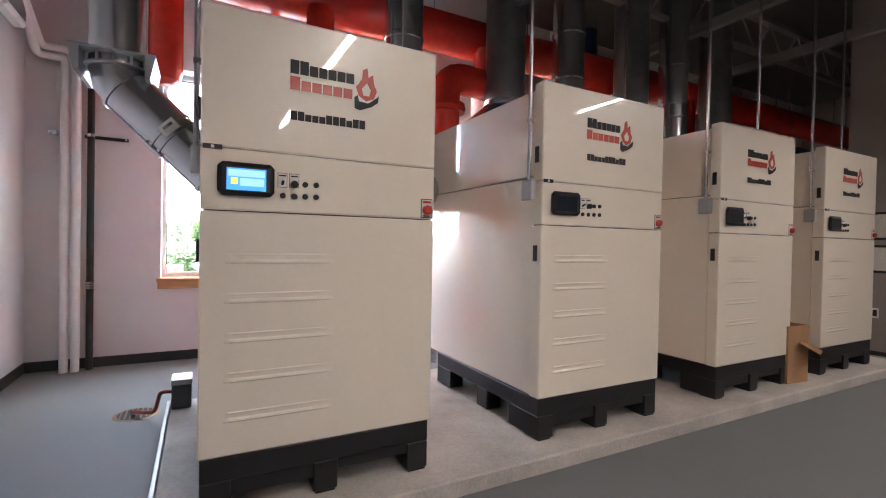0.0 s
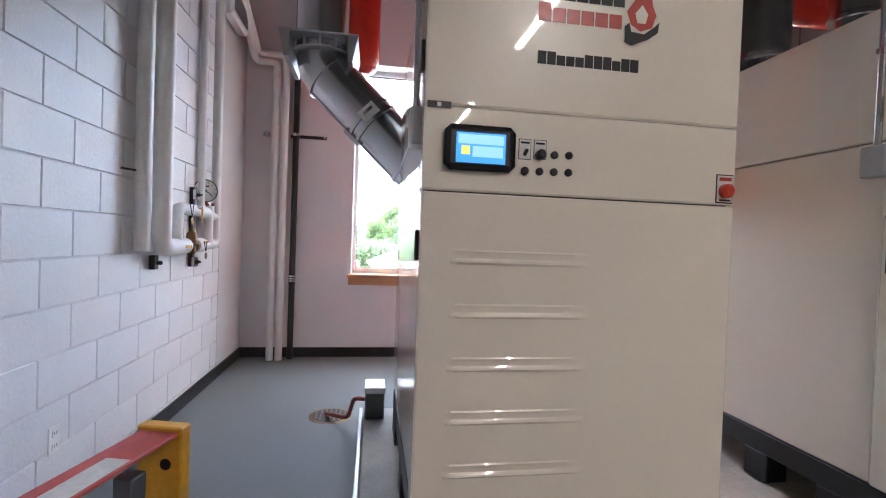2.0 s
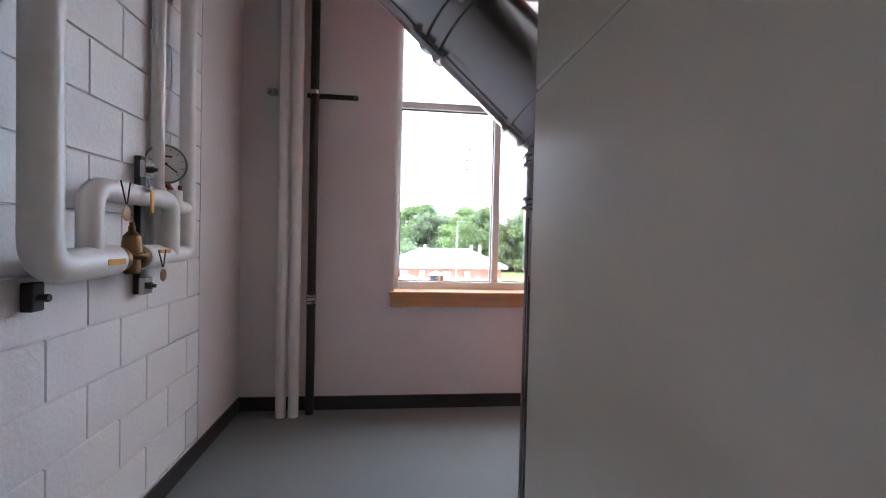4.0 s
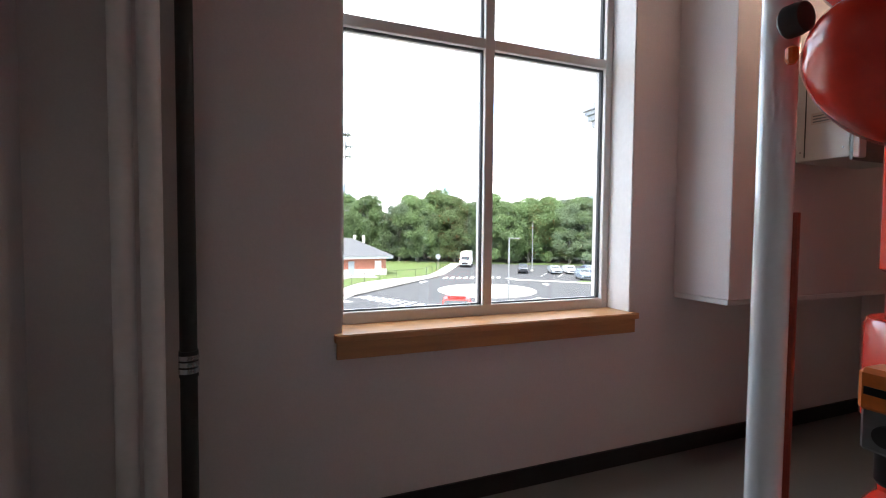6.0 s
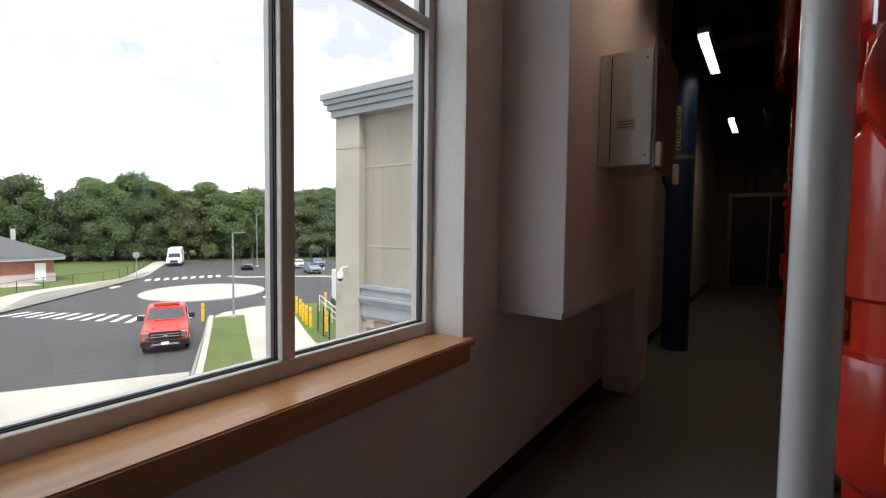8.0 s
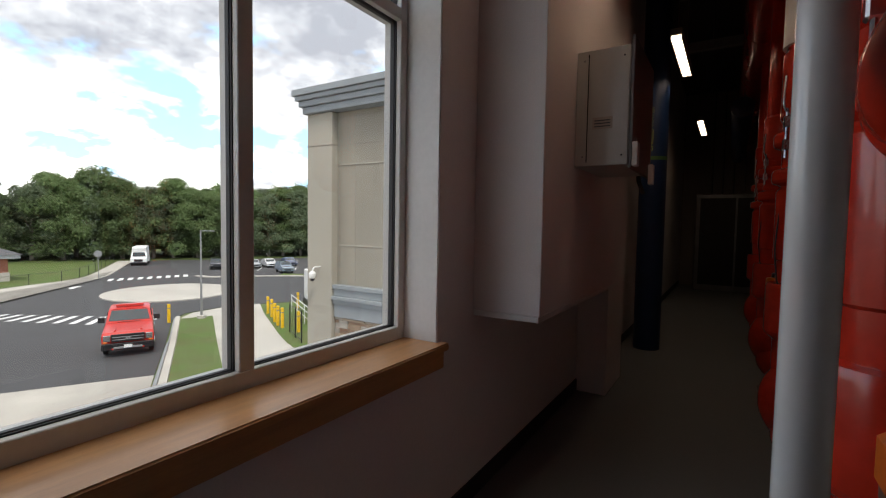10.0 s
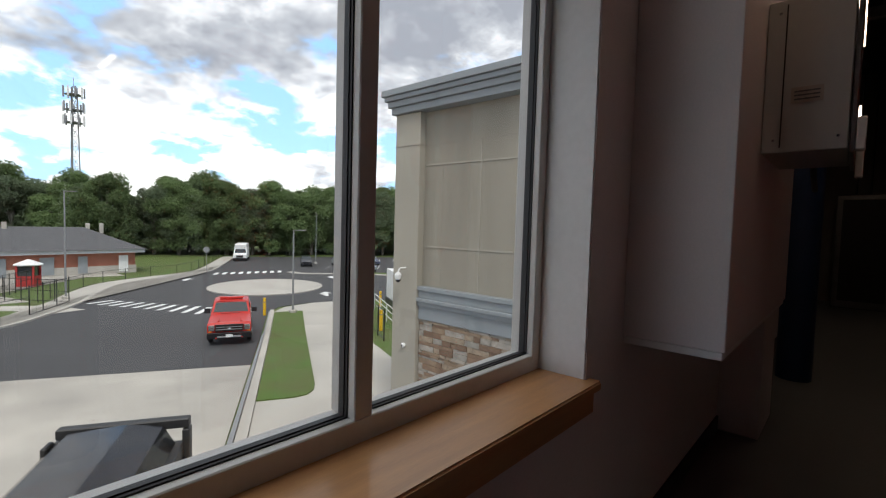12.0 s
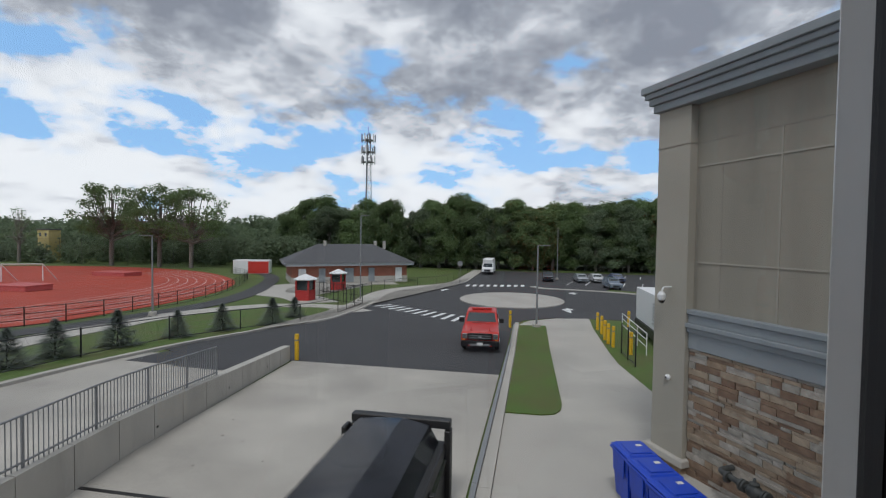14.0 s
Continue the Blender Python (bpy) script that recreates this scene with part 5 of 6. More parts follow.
bm = B()
rng_l = random.Random(21)
for k in range(26):
    s_ = rng_l.uniform(4, 17)
    q = Vector((rng_l.uniform(-5.8 - 0.17 * (s_ + 5), -1.6), s_, grade(s_) + 0.034))
    r_ = rng_l.uniform(0.015, 0.05)
    bmesh.ops.create_icosphere(bm, subdivisions=1, radius=1, matrix=Matrix.Translation(q) @ Matrix.Diagonal((r_, r_ * 0.7, 0.008, 1)))
lt = part("litter", bm, M_BARK)
lt.matrix_world = DRIVE
tagged(lt, "scattered dead leaves and grit on the apron", "litter", kind="stuff")

# retaining wall with its rail
rw = thing("retaining_wall", "low cast concrete retaining wall along the apron", "wall", kind="structure")
rw.matrix_world = DRIVE
p0, p1 = Vector((-6.12, -6.9)), Vector((-10.75, 19.45))
n_seg = 22
for i in range(n_seg):
    a, b = p0.lerp(p1, i / n_seg), p0.lerp(p1, (i + 1) / n_seg - 0.0007)
    bm = B()
    vs = []
    for q in (a, b):
        for dw in (0.0, -0.32):
            for dz in (-0.3, 1.0 - 0.30 * max(0, (q.y - 4) / 15.5)):
                vs.append(bm.verts.new((q.x + dw, q.y, grade(q.y) + dz)))
    for f in ((0, 1, 5, 4), (2, 6, 7, 3), (1, 3, 7, 5), (0, 2, 3, 1), (4, 5, 7, 6), (0, 4, 6, 2)):
        bm.faces.new([vs[k] for k in f])
    part("wall_panel", bm, M_CAST, rw, smooth=False)
for k in (0.22, 0.36, 0.50, 0.64, 0.78, 0.90):
    q = p0.lerp(p1, k)
    part("weep_hole", lathe(B(), [(0.035, -0.004), (0.035, 0.004)], (q.x + 0.002, q.y, grade(q.y) + 0.30), axis="X", seg=12), M_INK, rw)
rail = thing("railing", "grey steel railing with upright bars on the wall", "railing")
rail.matrix_world = DRIVE
for i in range(170):
    q = p0.lerp(p1, 0.10 + 0.66 * i / 169)
    z = grade(q.y) + 1.0 - 0.30 * max(0, (q.y - 4) / 15.5)
    r = 0.028 if i % 16 == 9 or i == 169 else 0.010
    part("post" if r > 0.02 else "baluster", tube(B(), (q.x - 0.16, q.y, z), (q.x - 0.16, q.y, z + 0.92), r, seg=8), M_GREYP, rail)
for dz in (0.1, 0.92):
    bm = B()
    pts = []
    for i in range(12):
        q = p0.lerp(p1, 0.10 + 0.66 * i / 11)
        pts.append((q.x - 0.16, q.y, grade(q.y) + 1.0 - 0.30 * max(0, (q.y - 4) / 15.5) + dz))
    part("rail", bent(bm, pts, 0.022, 8, 0.05, 1), M_GREYP, rail)
kw = thing("kerb_wall", "low concrete edge wall with a dark steel guard plate", "wall", kind="structure")
kw.matrix_world = DRIVE
for i, (a, b) in enumerate(zip((-8, 2, 9, 19.4, 26), (2, 9, 19.4, 26, 35))):
    for nm, w0, w1, h, m in (("edge_stone", -0.97, -0.70, 0.17, M_WALK), ("guard_plate", -1.09, -0.98, 0.24 if b < 27 else 0.05, M_GREYP)):
        bm = B()
        vs = [bm.verts.new((w, s, grade(s) + z)) for s in (a, b - 0.01) for w in (w0, w1) for z in (-0.2, h)]
        for f in ((0, 1, 5, 4), (2, 6, 7, 3), (1, 3, 7, 5), (0, 2, 3, 1), (4, 5, 7, 6), (0, 4, 6, 2)):
            bm.faces.new([vs[k] for k in f])
        part(nm, bm, m, kw, smooth=False)


def bollard(w, s, h=1.25, label="yellow painted steel bollard in the pavement"):
    t = thing("bollard", label, "bollard", spot(w, s), group="yellow bollards")
    part("post", lathe(B(), [(0.10, 0), (0.10, h - 0.05), (0.085, h - 0.015), (0.04, h)], seg=16), M_YELLOW, t)
    part("band", lathe(B(), [(0.103, h - 0.32), (0.103, h - 0.26)], seg=16), M_GREYP, t)


for w, s in ((4.87, 34.4), (4.9, 32.7), (4.78, 30.6), (4.78, 29.3), (4.89, 28.3), (5.5, 26.5), (7.3, 36.0), (-1.3, 33.4), (-10.5, 19.6)):
    bollard(w, s)


def mast_lamp(w, s, h, turn=0):
    t = thing("street_lamp", "slim grey steel lamp post with a flat head", "street lamp", spot(w, s), turn, group="street lamps")
    part("base", lathe(B(), [(0.28, 0), (0.28, 0.3), (0.24, 0.34)], seg=16), M_WALK, t)
    part("post", tube(B(), (0, 0, 0.3), (0, 0, h), 0.075, 0.05, 12), M_GREYP, t)
    part("head", box(B(), 0.05, 0.85, -0.14, 0.14, h - 0.06, h, 0.02), M_GREYP, t)


for w, s, h, r in ((-28.4, 30.6, 6.2, 180), (-16.9, 44.6, 8.9, -30), (0.57, 33.6, 6.0, -30), (5.14, 87, 9.4, 60), (-41, 24, 7.5, 0)):
    mast_lamp(w, s, h, r)


def fence(name, line, h, gap, label, mat_=M_FENCE, rails=(0.08, 0.96)):
    t = thing(name, label, "fence", group="black fences")
    pts, run = [], 0.0
    dense = []
    for (a, b) in zip(line, line[1:]):
        d = math.hypot(b[0] - a[0], b[1] - a[1])
        k = max(1, int(d / 0.25))
        dense += [(a[0] + (b[0] - a[0]) * i / k, a[1] + (b[1] - a[1]) * i / k) for i in range(k)]
    dense.append(line[-1])
    n = max(2, int(len(dense) * 0.25 / gap))
    pts = [dense[int(i * (len(dense) - 1) / n)] for i in range(n + 1)]
    for w, s in pts:
        p = spot(w, s)
        part("post", tube(B(), p, p + Vector((0, 0, h)), 0.035, seg=6), mat_, t)
    for f in rails:
        part("rail", bent(B(), [spot(w, s, h * f) for w, s in pts], 0.022, 6, 0.05, 1), mat_, t)
    bm = B()
    for (a, b) in zip(pts, pts[1:]):
        k = max(1, int(math.hypot(b[0] - a[0], b[1] - a[1]) / 0.5))
        for i in range(k):
            q0 = spot(a[0] + (b[0] - a[0]) * i / k, a[1] + (b[1] - a[1]) * i / k)
            q1 = spot(a[0] + (b[0] - a[0]) * (i + 1) / k, a[1] + (b[1] - a[1]) * (i + 1) / k)
            for z0, z1 in ((0.1 * h, 0.95 * h), (0.95 * h, 0.1 * h)):
                tube(bm, q0 + Vector((0, 0, z0)), q1 + Vector((0, 0, z1)), 0.0028, seg=3, caps=False)
    tagged(part("wire_mesh", bm, mat_, t), kind="stuff")
    return t


fence("fence", smooth_line([(-18.0, 4.6), (-19.4, 14.06), (-19.8, 17.6), (-20.0, 21.7), (-19.4, 25.5), (-17.6, 29.5), (-15.9, 32.5), (-15.6, 36)]), 1.35, 3.6, "black chain-link fence along the lawn")
fence("fence", [(-15.6, 36), (-15.9, 42.5)], 2.1, 2.0, "tall black gate fence beside the crossing")
fence("fence", [(-15.9, 42.5), (-22.0, 45.5), (-23.6, 55.0)], 1.9, 1.5, "tall black fence between the brick booths", rails=(0.08, 0.5, 0.96))
fence("fence", smooth_line([(-18.5, 46), (-19.2, 56), (-17.4, 65), (-13.2, 74), (-12.6, 100)]), 1.4, 4.0, "black fence along the footpath")
fence("fence", smooth_line([(-31.2, 10), (-31.4, 24), (-31.8, 36.5), (-36, 50), (-46.5, 70), (-56, 79)]), 1.3, 2.6, "black rail fence round the running track", rails=(0.06, 0.35, 0.65, 0.96))
fence("fence", [(-60, 104), (-10, 103), (60, 108)], 1.8, 4.0, "long black fence before the woods")
fence("fence", [(5.05, 26.7), (5.0, 23.1)], 1.7, 4.4, "short black fence by the bollards")
fence("fence", [(-110, 86), (-62, 92)], 6.0, 5.0, "high black ball fence beyond the track", rails=(0.03, 0.97))

# ---- wing of the building ----
WING = Matrix.Translation((-0.15 * -0.156, 5.8 * -0.156, 1.337 * -0.156)) @ Matrix.Scale(1.156, 4)
wing = thing("building_wing", "stucco building wing with grey cornice and stone base", "building", kind="structure")
wing.matrix_world = WING
X0 = 7.08
part("wall", box(B(), X0, 20, 6.3, 13.0, -3.8, 4.2), M_STUCCO, wing, "weathered tan stucco wall", smooth=False)
part("pilaster", box(B(), 6.9, 7.75, 12.39, 13.16, -2.86, 3.82, 0.01), M_STUCCOP, wing)
part("pilaster_band", box(B(), 6.893, 7.757, 12.383, 13.167, 3.10, 3.118), M_MORTAR, wing)
part("pilaster_base", box(B(), 6.80, 7.8, 12.30, 13.26, -2.95, -2.80, 0.02), M_WALK, wing, "pale stone pilaster base")
part("pilaster_foot", box(B(), 6.88, 7.75, 12.37, 13.18, -3.4, -2.95, 0.01), M_STONE, wing)
for i, (dz0, dz1, ov) in enumerate(((3.82, 3.97, 0.10), (3.97, 4.10, 0.16), (4.10, 4.20, 0.22), (4.20, 4.34, 0.27))):
    part("cornice", box(B(), 6.9 - ov, 20.2, 6.2, 13.12 + ov, dz0 + 0.002, dz1, 0.01), M_CORNICE, wing)
part("roof", box(B(), 6.9, 20, 6.3, 13.0, 4.342, 4.38), M_GREYP, wing)
part("frieze_joint", box(B(), X0 - 0.004, X0, 6.3, 12.388, 3.70, 3.715), M_MORTAR, wing)
part("frieze_joint", box(B(), X0 - 0.004, X0, 6.3, 12.388, 3.10, 3.118), M_MORTAR, wing)
for a in ((6.3, 12.33, 2.665, 2.695), (6.3, 12.33, 0.89, 0.92)):
    part("reveal_strip", box(B(), X0 - 0.012, X0, *a), M_STUCCOP, wing, "pale metal reveal strip")
for y in (10.84, 8.85):
    for z0, z1 in ((0.03, 0.888), (0.922, 2.663), (2.697, 3.098)):
        part("reveal_strip", box(B(), X0 - 0.012, X0, y - 0.014, y + 0.014, z0, z1), M_STUCCOP, wing, "pale metal reveal strip")
for y in (11.85, 12.33):
    part("panel_joint", box(B(), X0 - 0.003, X0, y - 0.006, y + 0.006, 0.03, 2.69), M_MORTAR, wing)
for z0, z1, ov in ((-0.06, 0.03, 0.16), (-0.22, -0.06, 0.12), (-0.30, -0.22, 0.20), (-0.40, -0.30, 0.15), (-0.70, -0.40, 0.11)):
    part("stone_sill", box(B(), X0 - ov, X0, 6.3, 12.388, z0, z1 - 0.002, 0.008), M_CORNICE, wing, "grey moulded sill course")
part("veneer_backing", box(B(), X0 - 0.05, X0, 6.3, 12.388, -3.5, -0.702), M_MORTAR, wing, smooth=False)
cam_box = thing("security_camera", "white dome security camera on a bracket", "camera", (8.0, 13.83, 0.14))
part("arm", bent(B(), [(0, 0, 0.12), (-0.22, 0, 0.12), (-0.26, 0, 0.02)], 0.02, 8, 0.05, 4), M_WHITE, cam_box)
part("dome", lathe(B(), [(0.03, -0.19), (0.075, -0.15), (0.09, -0.09), (0.09, -0.04), (0.05, 0.02)], (-0.26, 0, 0), seg=16), M_WHITE, cam_box)
part("lens", lathe(B(), [(0.02, -0.235), (0.05, -0.22), (0.068, -0.17)], (-0.26, 0, 0), seg=16), M_PLASTIC, cam_box)
cam2 = thing("security_camera", "small round white camera on the pilaster", "camera", (8.0, 13.83, -1.77))
part("body", lathe(B(), [(0.06, 0), (0.06, -0.05), (0.03, -0.08)], axis="X", seg=16), M_WHITE, cam2)
part("lens", lathe(B(), [(0.03, -0.081), (0.02, -0.09)], axis="X", seg=12), M_PLASTIC, cam2)
gp = thing("gas_pipe", "dark grey flanged gas valve pipework at the stone wall", "pipe", (7.86, 11.1, -3.65))
M_GASP = mat("weathered_iron", (0.085, 0.09, 0.088), 0.6, 0.3, var=0.25, scale=7, bump=0.3)
part("run", bent(B(), [(0.24, 1.2, 0.55), (-0.1, 1.2, 0.55), (-0.15, 0.1, 0.50), (-0.15, -0.3, 0.48), (-0.15, -0.3, -0.1)], 0.055, 14, 0.1, 5), M_GASP, gp)
for y in (1.0, 0.72, 0.66, 0.30, 0.24, -0.05):
    part("flange", lathe(B(), [(0.105, -0.022), (0.11, -0.018), (0.11, 0.018), (0.105, 0.022)], (-0.128, y, 0.52), axis="Y", seg=18), M_GASP, gp)
part("valve_body", lathe(B(), [(0.06, -0.14), (0.12, -0.06), (0.13, 0.0), (0.12, 0.06), (0.06, 0.14)], (-0.128, 0.48, 0.52), axis="Y", seg=18), M_GASP, gp)
part("valve_bonnet", lathe(B(), [(0.05, 0.62), (0.085, 0.64), (0.085, 0.67), (0.03, 0.69), (0.02, 0.76)], (-0.128, 0.48, 0), seg=16), M_GASP, gp)
part("regulator_dome", lathe(B(), [(0.06, 0.0), (0.16, 0.03), (0.17, 0.06), (0.13, 0.11), (0.04, 0.13)], (-0.16, -0.22, 0.52), seg=20), M_GASP, gp)


def bin_(at, rz):
    t = thing("wheelie_bin", "blue plastic wheeled bin with closed lid", "bin", at, rz, group="blue bins by the wall")
    bm = B()
    bmesh.ops.create_cube(bm, size=1, matrix=Matrix.LocRotScale((0, 0, 0.5), None, (0.60, 0.68, 0.9)))
    for v in bm.verts:
        if v.co.z < 0.3:
            v.co.x *= 0.78
            v.co.y *= 0.78
    bmesh.ops.bevel(bm, geom=bm.edges[:], offset=0.03, segments=2, affect="EDGES")
    part("body", bm, M_BLUEBIN, t)
    part("rim", box(B(), -0.325, 0.325, -0.365, 0.365, 0.90, 0.96, 0.015), M_BLUEBIN, t)
    bm = box(B(), -0.32, 0.32, -0.38, 0.36, 0.962, 1.04, 0.03)
    for v in bm.verts:
        if v.co.z > 1.0:
            v.co.x *= 0.86
            v.co.y *= 0.86
    ld_ = part("lid", bm, M_BLUEBIN, t)
    part("lid_panel", box(B(), -0.20, 0.20, -0.24, 0.20, 1.041, 1.056, 0.007), M_BLUEBIN, ld_)
    part("lid_label", box(B(), 0.04, 0.15, 0.02, 0.10, 1.0565, 1.058), M_LABEL, ld_)
    for x in (-0.31, 0.31):
        part("body_rib", box(B(), x - 0.012, x + 0.012, -0.20, 0.22, 0.55, 0.90, 0.008), M_BLUEBIN, t)
    part("axle_grip", tube(B(), (-0.27, -0.41, 0.97), (0.27, -0.41, 0.97), 0.016, seg=8), M_BLUEBIN, t)
    for x in (-0.27, 0.27):
        part("wheel", lathe(B(), [(0.1, -0.025), (0.1, 0.025)], (x, -0.3, 0.1), axis="X", seg=16), M_TYRE, t)


for i, (x, y) in enumerate(((6.1, 12.7), (5.93, 12.05), (5.77, 11.4), (5.62, 10.75))):
    bin_((x, y, -3.65), -14 + 2 * i)

# ---- compactor container in the dock ----
ct = thing("waste_container", "long dark steel waste container with a tarpaulin top", "container")
ct.matrix_world = DRIVE @ Matrix.Translation((-2.37, 0, -3.72)) @ Matrix.Scale(1.146, 4)
part("body", box(B(), -0.76, 0.76, -2.5, 7.30, 0.12, 1.12, 0.02), M_DARKIRON, ct)
bm = B()
prof = [(-0.80, 1.30), (-0.66, 1.42), (0.05, 1.47), (0.50, 1.40), (0.80, 0.86)]
rings = [[bm.verts.new((x, y, z - (0.03 if k % 2 else 0))) for x, z in prof] for k, y in enumerate((-2.5, 0.2, 2.6, 5.0, 7.2))]
for a, b in zip(rings, rings[1:]):
    for j in range(len(prof) - 1):
        bm.faces.new((a[j], a[j + 1], b[j + 1], b[j]))
r = bmesh.ops.solidify(bm, geom=bm.faces[:], thickness=0.02)
part("tarpaulin", bm, M_TARP, ct, "sagging black tarpaulin", smooth=False)
part("end_frame", box(B(), -0.83, 0.83, 7.24, 7.40, 1.32, 1.46, 0.015), M_DARKIRON, ct)
for x in (-0.84, 0.74):
    part("end_post", box(B(), x, x + 0.10, 7.22, 7.42, 0.0, 1.30, 0.01), M_DARKIRON, ct)
part("hinge", box(B(), -0.93, -0.85, 7.05, 7.3, 1.12, 1.3, 0.02), M_DARKIRON, ct)
for y in (-1.5, 1, 3.5, 6):
    part("side_rib", box(B(), 0.762, 0.84, y, y + 0.1, 0.12, 0.95, 0.01), M_DARKIRON, ct)
for x in (-0.6, 0.6):
    part("skid", box(B(), x - 0.08, x + 0.08, -2.4, 7.2, 0, 0.12), M_DARKIRON, ct)


# ---- vehicles ----
def vehicle(name, label, at, rz, length, width, profile, paint, wheel_r, wheels, glass, group="parked cars", extras=()):
    """A vehicle from a side profile of (y, z), bonnet towards -y; glass: (y0, z0, y1, z1) panes front and rear."""
    t = thing(name, label, name.replace("_", " "), at, rz, group=group)
    bm = B()
    n = len(profile)
    top = max(z for _, z in profile)
    rings = []
    for x in (-1, -0.86, 0.86, 1):
        ring = []
        for y, z in profile:
            lean = 1 - 0.16 * max(0, (z - 0.55 * top) / (0.45 * top)) if z > 0.55 * top else 1
            ring.append(bm.verts.new((x * width / 2 * lean, y * (0.985 if abs(x) == 1 else 1), z - (0.03 if abs(x) == 1 and z > 0.5 * top else 0))))
        rings.append(ring)
    for a, b in zip(rings, rings[1:]):
        for j in range(n):
            bm.faces.new((a[j], a[(j + 1) % n], b[(j + 1) % n], b[j]))
    bm.faces.new(rings[0])
    bm.faces.new(rings[-1][::-1])
    part("body", bm, paint, t)
    for x in (-1, 1):
        for y in wheels:
            wh = part("wheel", lathe(B(), [(wheel_r * 0.75, -0.12), (wheel_r, -0.09), (wheel_r, 0.09), (wheel_r * 0.75, 0.12)], (x * (width / 2 - 0.10), y, wheel_r), axis="X", seg=20), M_TYRE, t)
            part("rim", lathe(B(), [(wheel_r * 0.58, 0.0), (wheel_r * 0.5, x * 0.03)], (x * (width / 2 + 0.015), y, wheel_r), axis="X", seg=14), M_CHROME, wh)
    for nm, y0, z0, y1, z1, f in glass:
        bm = B()
        hw0, hw1 = width / 2 * 0.84, width / 2 * 0.74
        d = Vector((0, y1 - y0, z1 - z0)).cross(Vector((1, 0, 0))).normalized() * 0.012 * f
        vs = [bm.verts.new(Vector(c) + d * k) for k in (0, 1) for c in ((-hw0, y0, z0), (hw0, y0, z0), (hw1, y1, z1), (-hw1, y1, z1))]
        for q in ((0, 1, 2, 3), (7, 6, 5, 4), (0, 4, 5, 1), (1, 5, 6, 2), (2, 6, 7, 3), (3, 7, 4, 0)):
            bm.faces.new([vs[k] for k in q])
        part(nm, bm, M_CARGLASS, t)
    for nm, b, m, *lab in extras:
        part(nm, box(B(), *b, 0.015), m, t, lab[0] if lab else "")
    return t


p = spot(-2.58, 25.1, 0.03)
truck = vehicle("pickup_truck", "red crew-cab pickup truck with black grille, facing the dock", p, -29.5 + 4, 6.0, 2.0,
    [(-0.74, 0.58), (-0.80, 0.72), (-0.80, 1.06), (-0.70, 1.17), (0.05, 1.24), (0.92, 1.27), (1.02, 1.30), (1.60, 1.82), (1.80, 1.88), (2.9, 1.90), (3.25, 1.86), (3.42, 1.30), (3.50, 1.22), (5.3, 1.22), (5.35, 0.62), (4.5, 0.58), (4.5, 0.78), (4.3, 0.98), (3.7, 0.98), (3.5, 0.78), (3.5, 0.55), (0.75, 0.55), (0.75, 0.78), (0.55, 0.98), (-0.05, 0.98), (-0.25, 0.78), (-0.25, 0.58)], M_TRUCKRED, 0.42, (0.25, 4.0),
    [("windscreen", 1.08, 1.36, 1.57, 1.79, -1), ("rear_window", 3.40, 1.40, 3.28, 1.78, 1)], "vehicles on the drive",
    [("grille", (-0.64, 0.64, -0.86, -0.79, 0.74, 1.09), M_PLASTIC, "black grille"), ("grille_bar", (-0.60, 0.60, -0.875, -0.861, 0.95, 0.985), M_GREYP), ("grille_bar", (-0.60, 0.60, -0.875, -0.861, 0.83, 0.865), M_GREYP), ("grille_badge", (-0.10, 0.10, -0.882, -0.876, 0.88, 0.94), M_CHROME),
     ("bumper", (-1.0, 1.0, -1.0, -0.78, 0.42, 0.70), M_PLASTIC, "dull black bumper"), ("bumper_step", (-0.55, 0.55, -1.03, -1.001, 0.46, 0.56), M_GREYP), ("number_plate", (-0.16, 0.16, -1.045, -1.031, 0.50, 0.64), M_WHITE),
     ("headlight", (-0.94, -0.66, -0.85, -0.77, 0.78, 1.06), M_CHROME), ("headlight", (0.66, 0.94, -0.85, -0.77, 0.78, 1.06), M_CHROME), ("indicator", (-0.94, -0.80, -0.856, -0.80, 0.70, 0.775), M_ORANGE), ("indicator", (0.80, 0.94, -0.856, -0.80, 0.70, 0.775), M_ORANGE),
     ("light_bar", (-0.58, 0.58, 1.95, 2.22, 1.915, 2.03), M_TRUCKRED), ("light_bar_foot", (-0.08, 0.08, 2.0, 2.18, 1.895, 1.914), M_PLASTIC), ("mirror", (-1.27, -1.0, 1.15, 1.27, 1.30, 1.56), M_PLASTIC), ("mirror", (1.0, 1.27, 1.15, 1.27, 1.30, 1.56), M_PLASTIC),
     ("side_window", (-0.925, -0.885, 1.70, 3.1, 1.38, 1.72), M_CARGLASS), ("side_window", (0.885, 0.925, 1.70, 3.1, 1.38, 1.72), M_CARGLASS), ("bonnet_ridge", (-0.55, -0.47, -0.6, 0.7, 1.19, 1.245), M_TRUCKRED), ("bonnet_ridge", (0.47, 0.55, -0.6, 0.7, 1.19, 1.245), M_TRUCKRED), ("wiper", (-0.5, 0.45, 0.99, 1.03, 1.295, 1.32), M_PLASTIC),
     ("sun_visor_strip", (-0.72, 0.72, 1.60, 1.66, 1.835, 1.86), M_TRUCKRED), ("tow_hook", (-0.62, -0.54, -1.04, -1.001, 0.43, 0.50), M_TRUCKRED), ("tow_hook", (0.54, 0.62, -1.04, -1.001, 0.43, 0.50), M_TRUCKRED)])
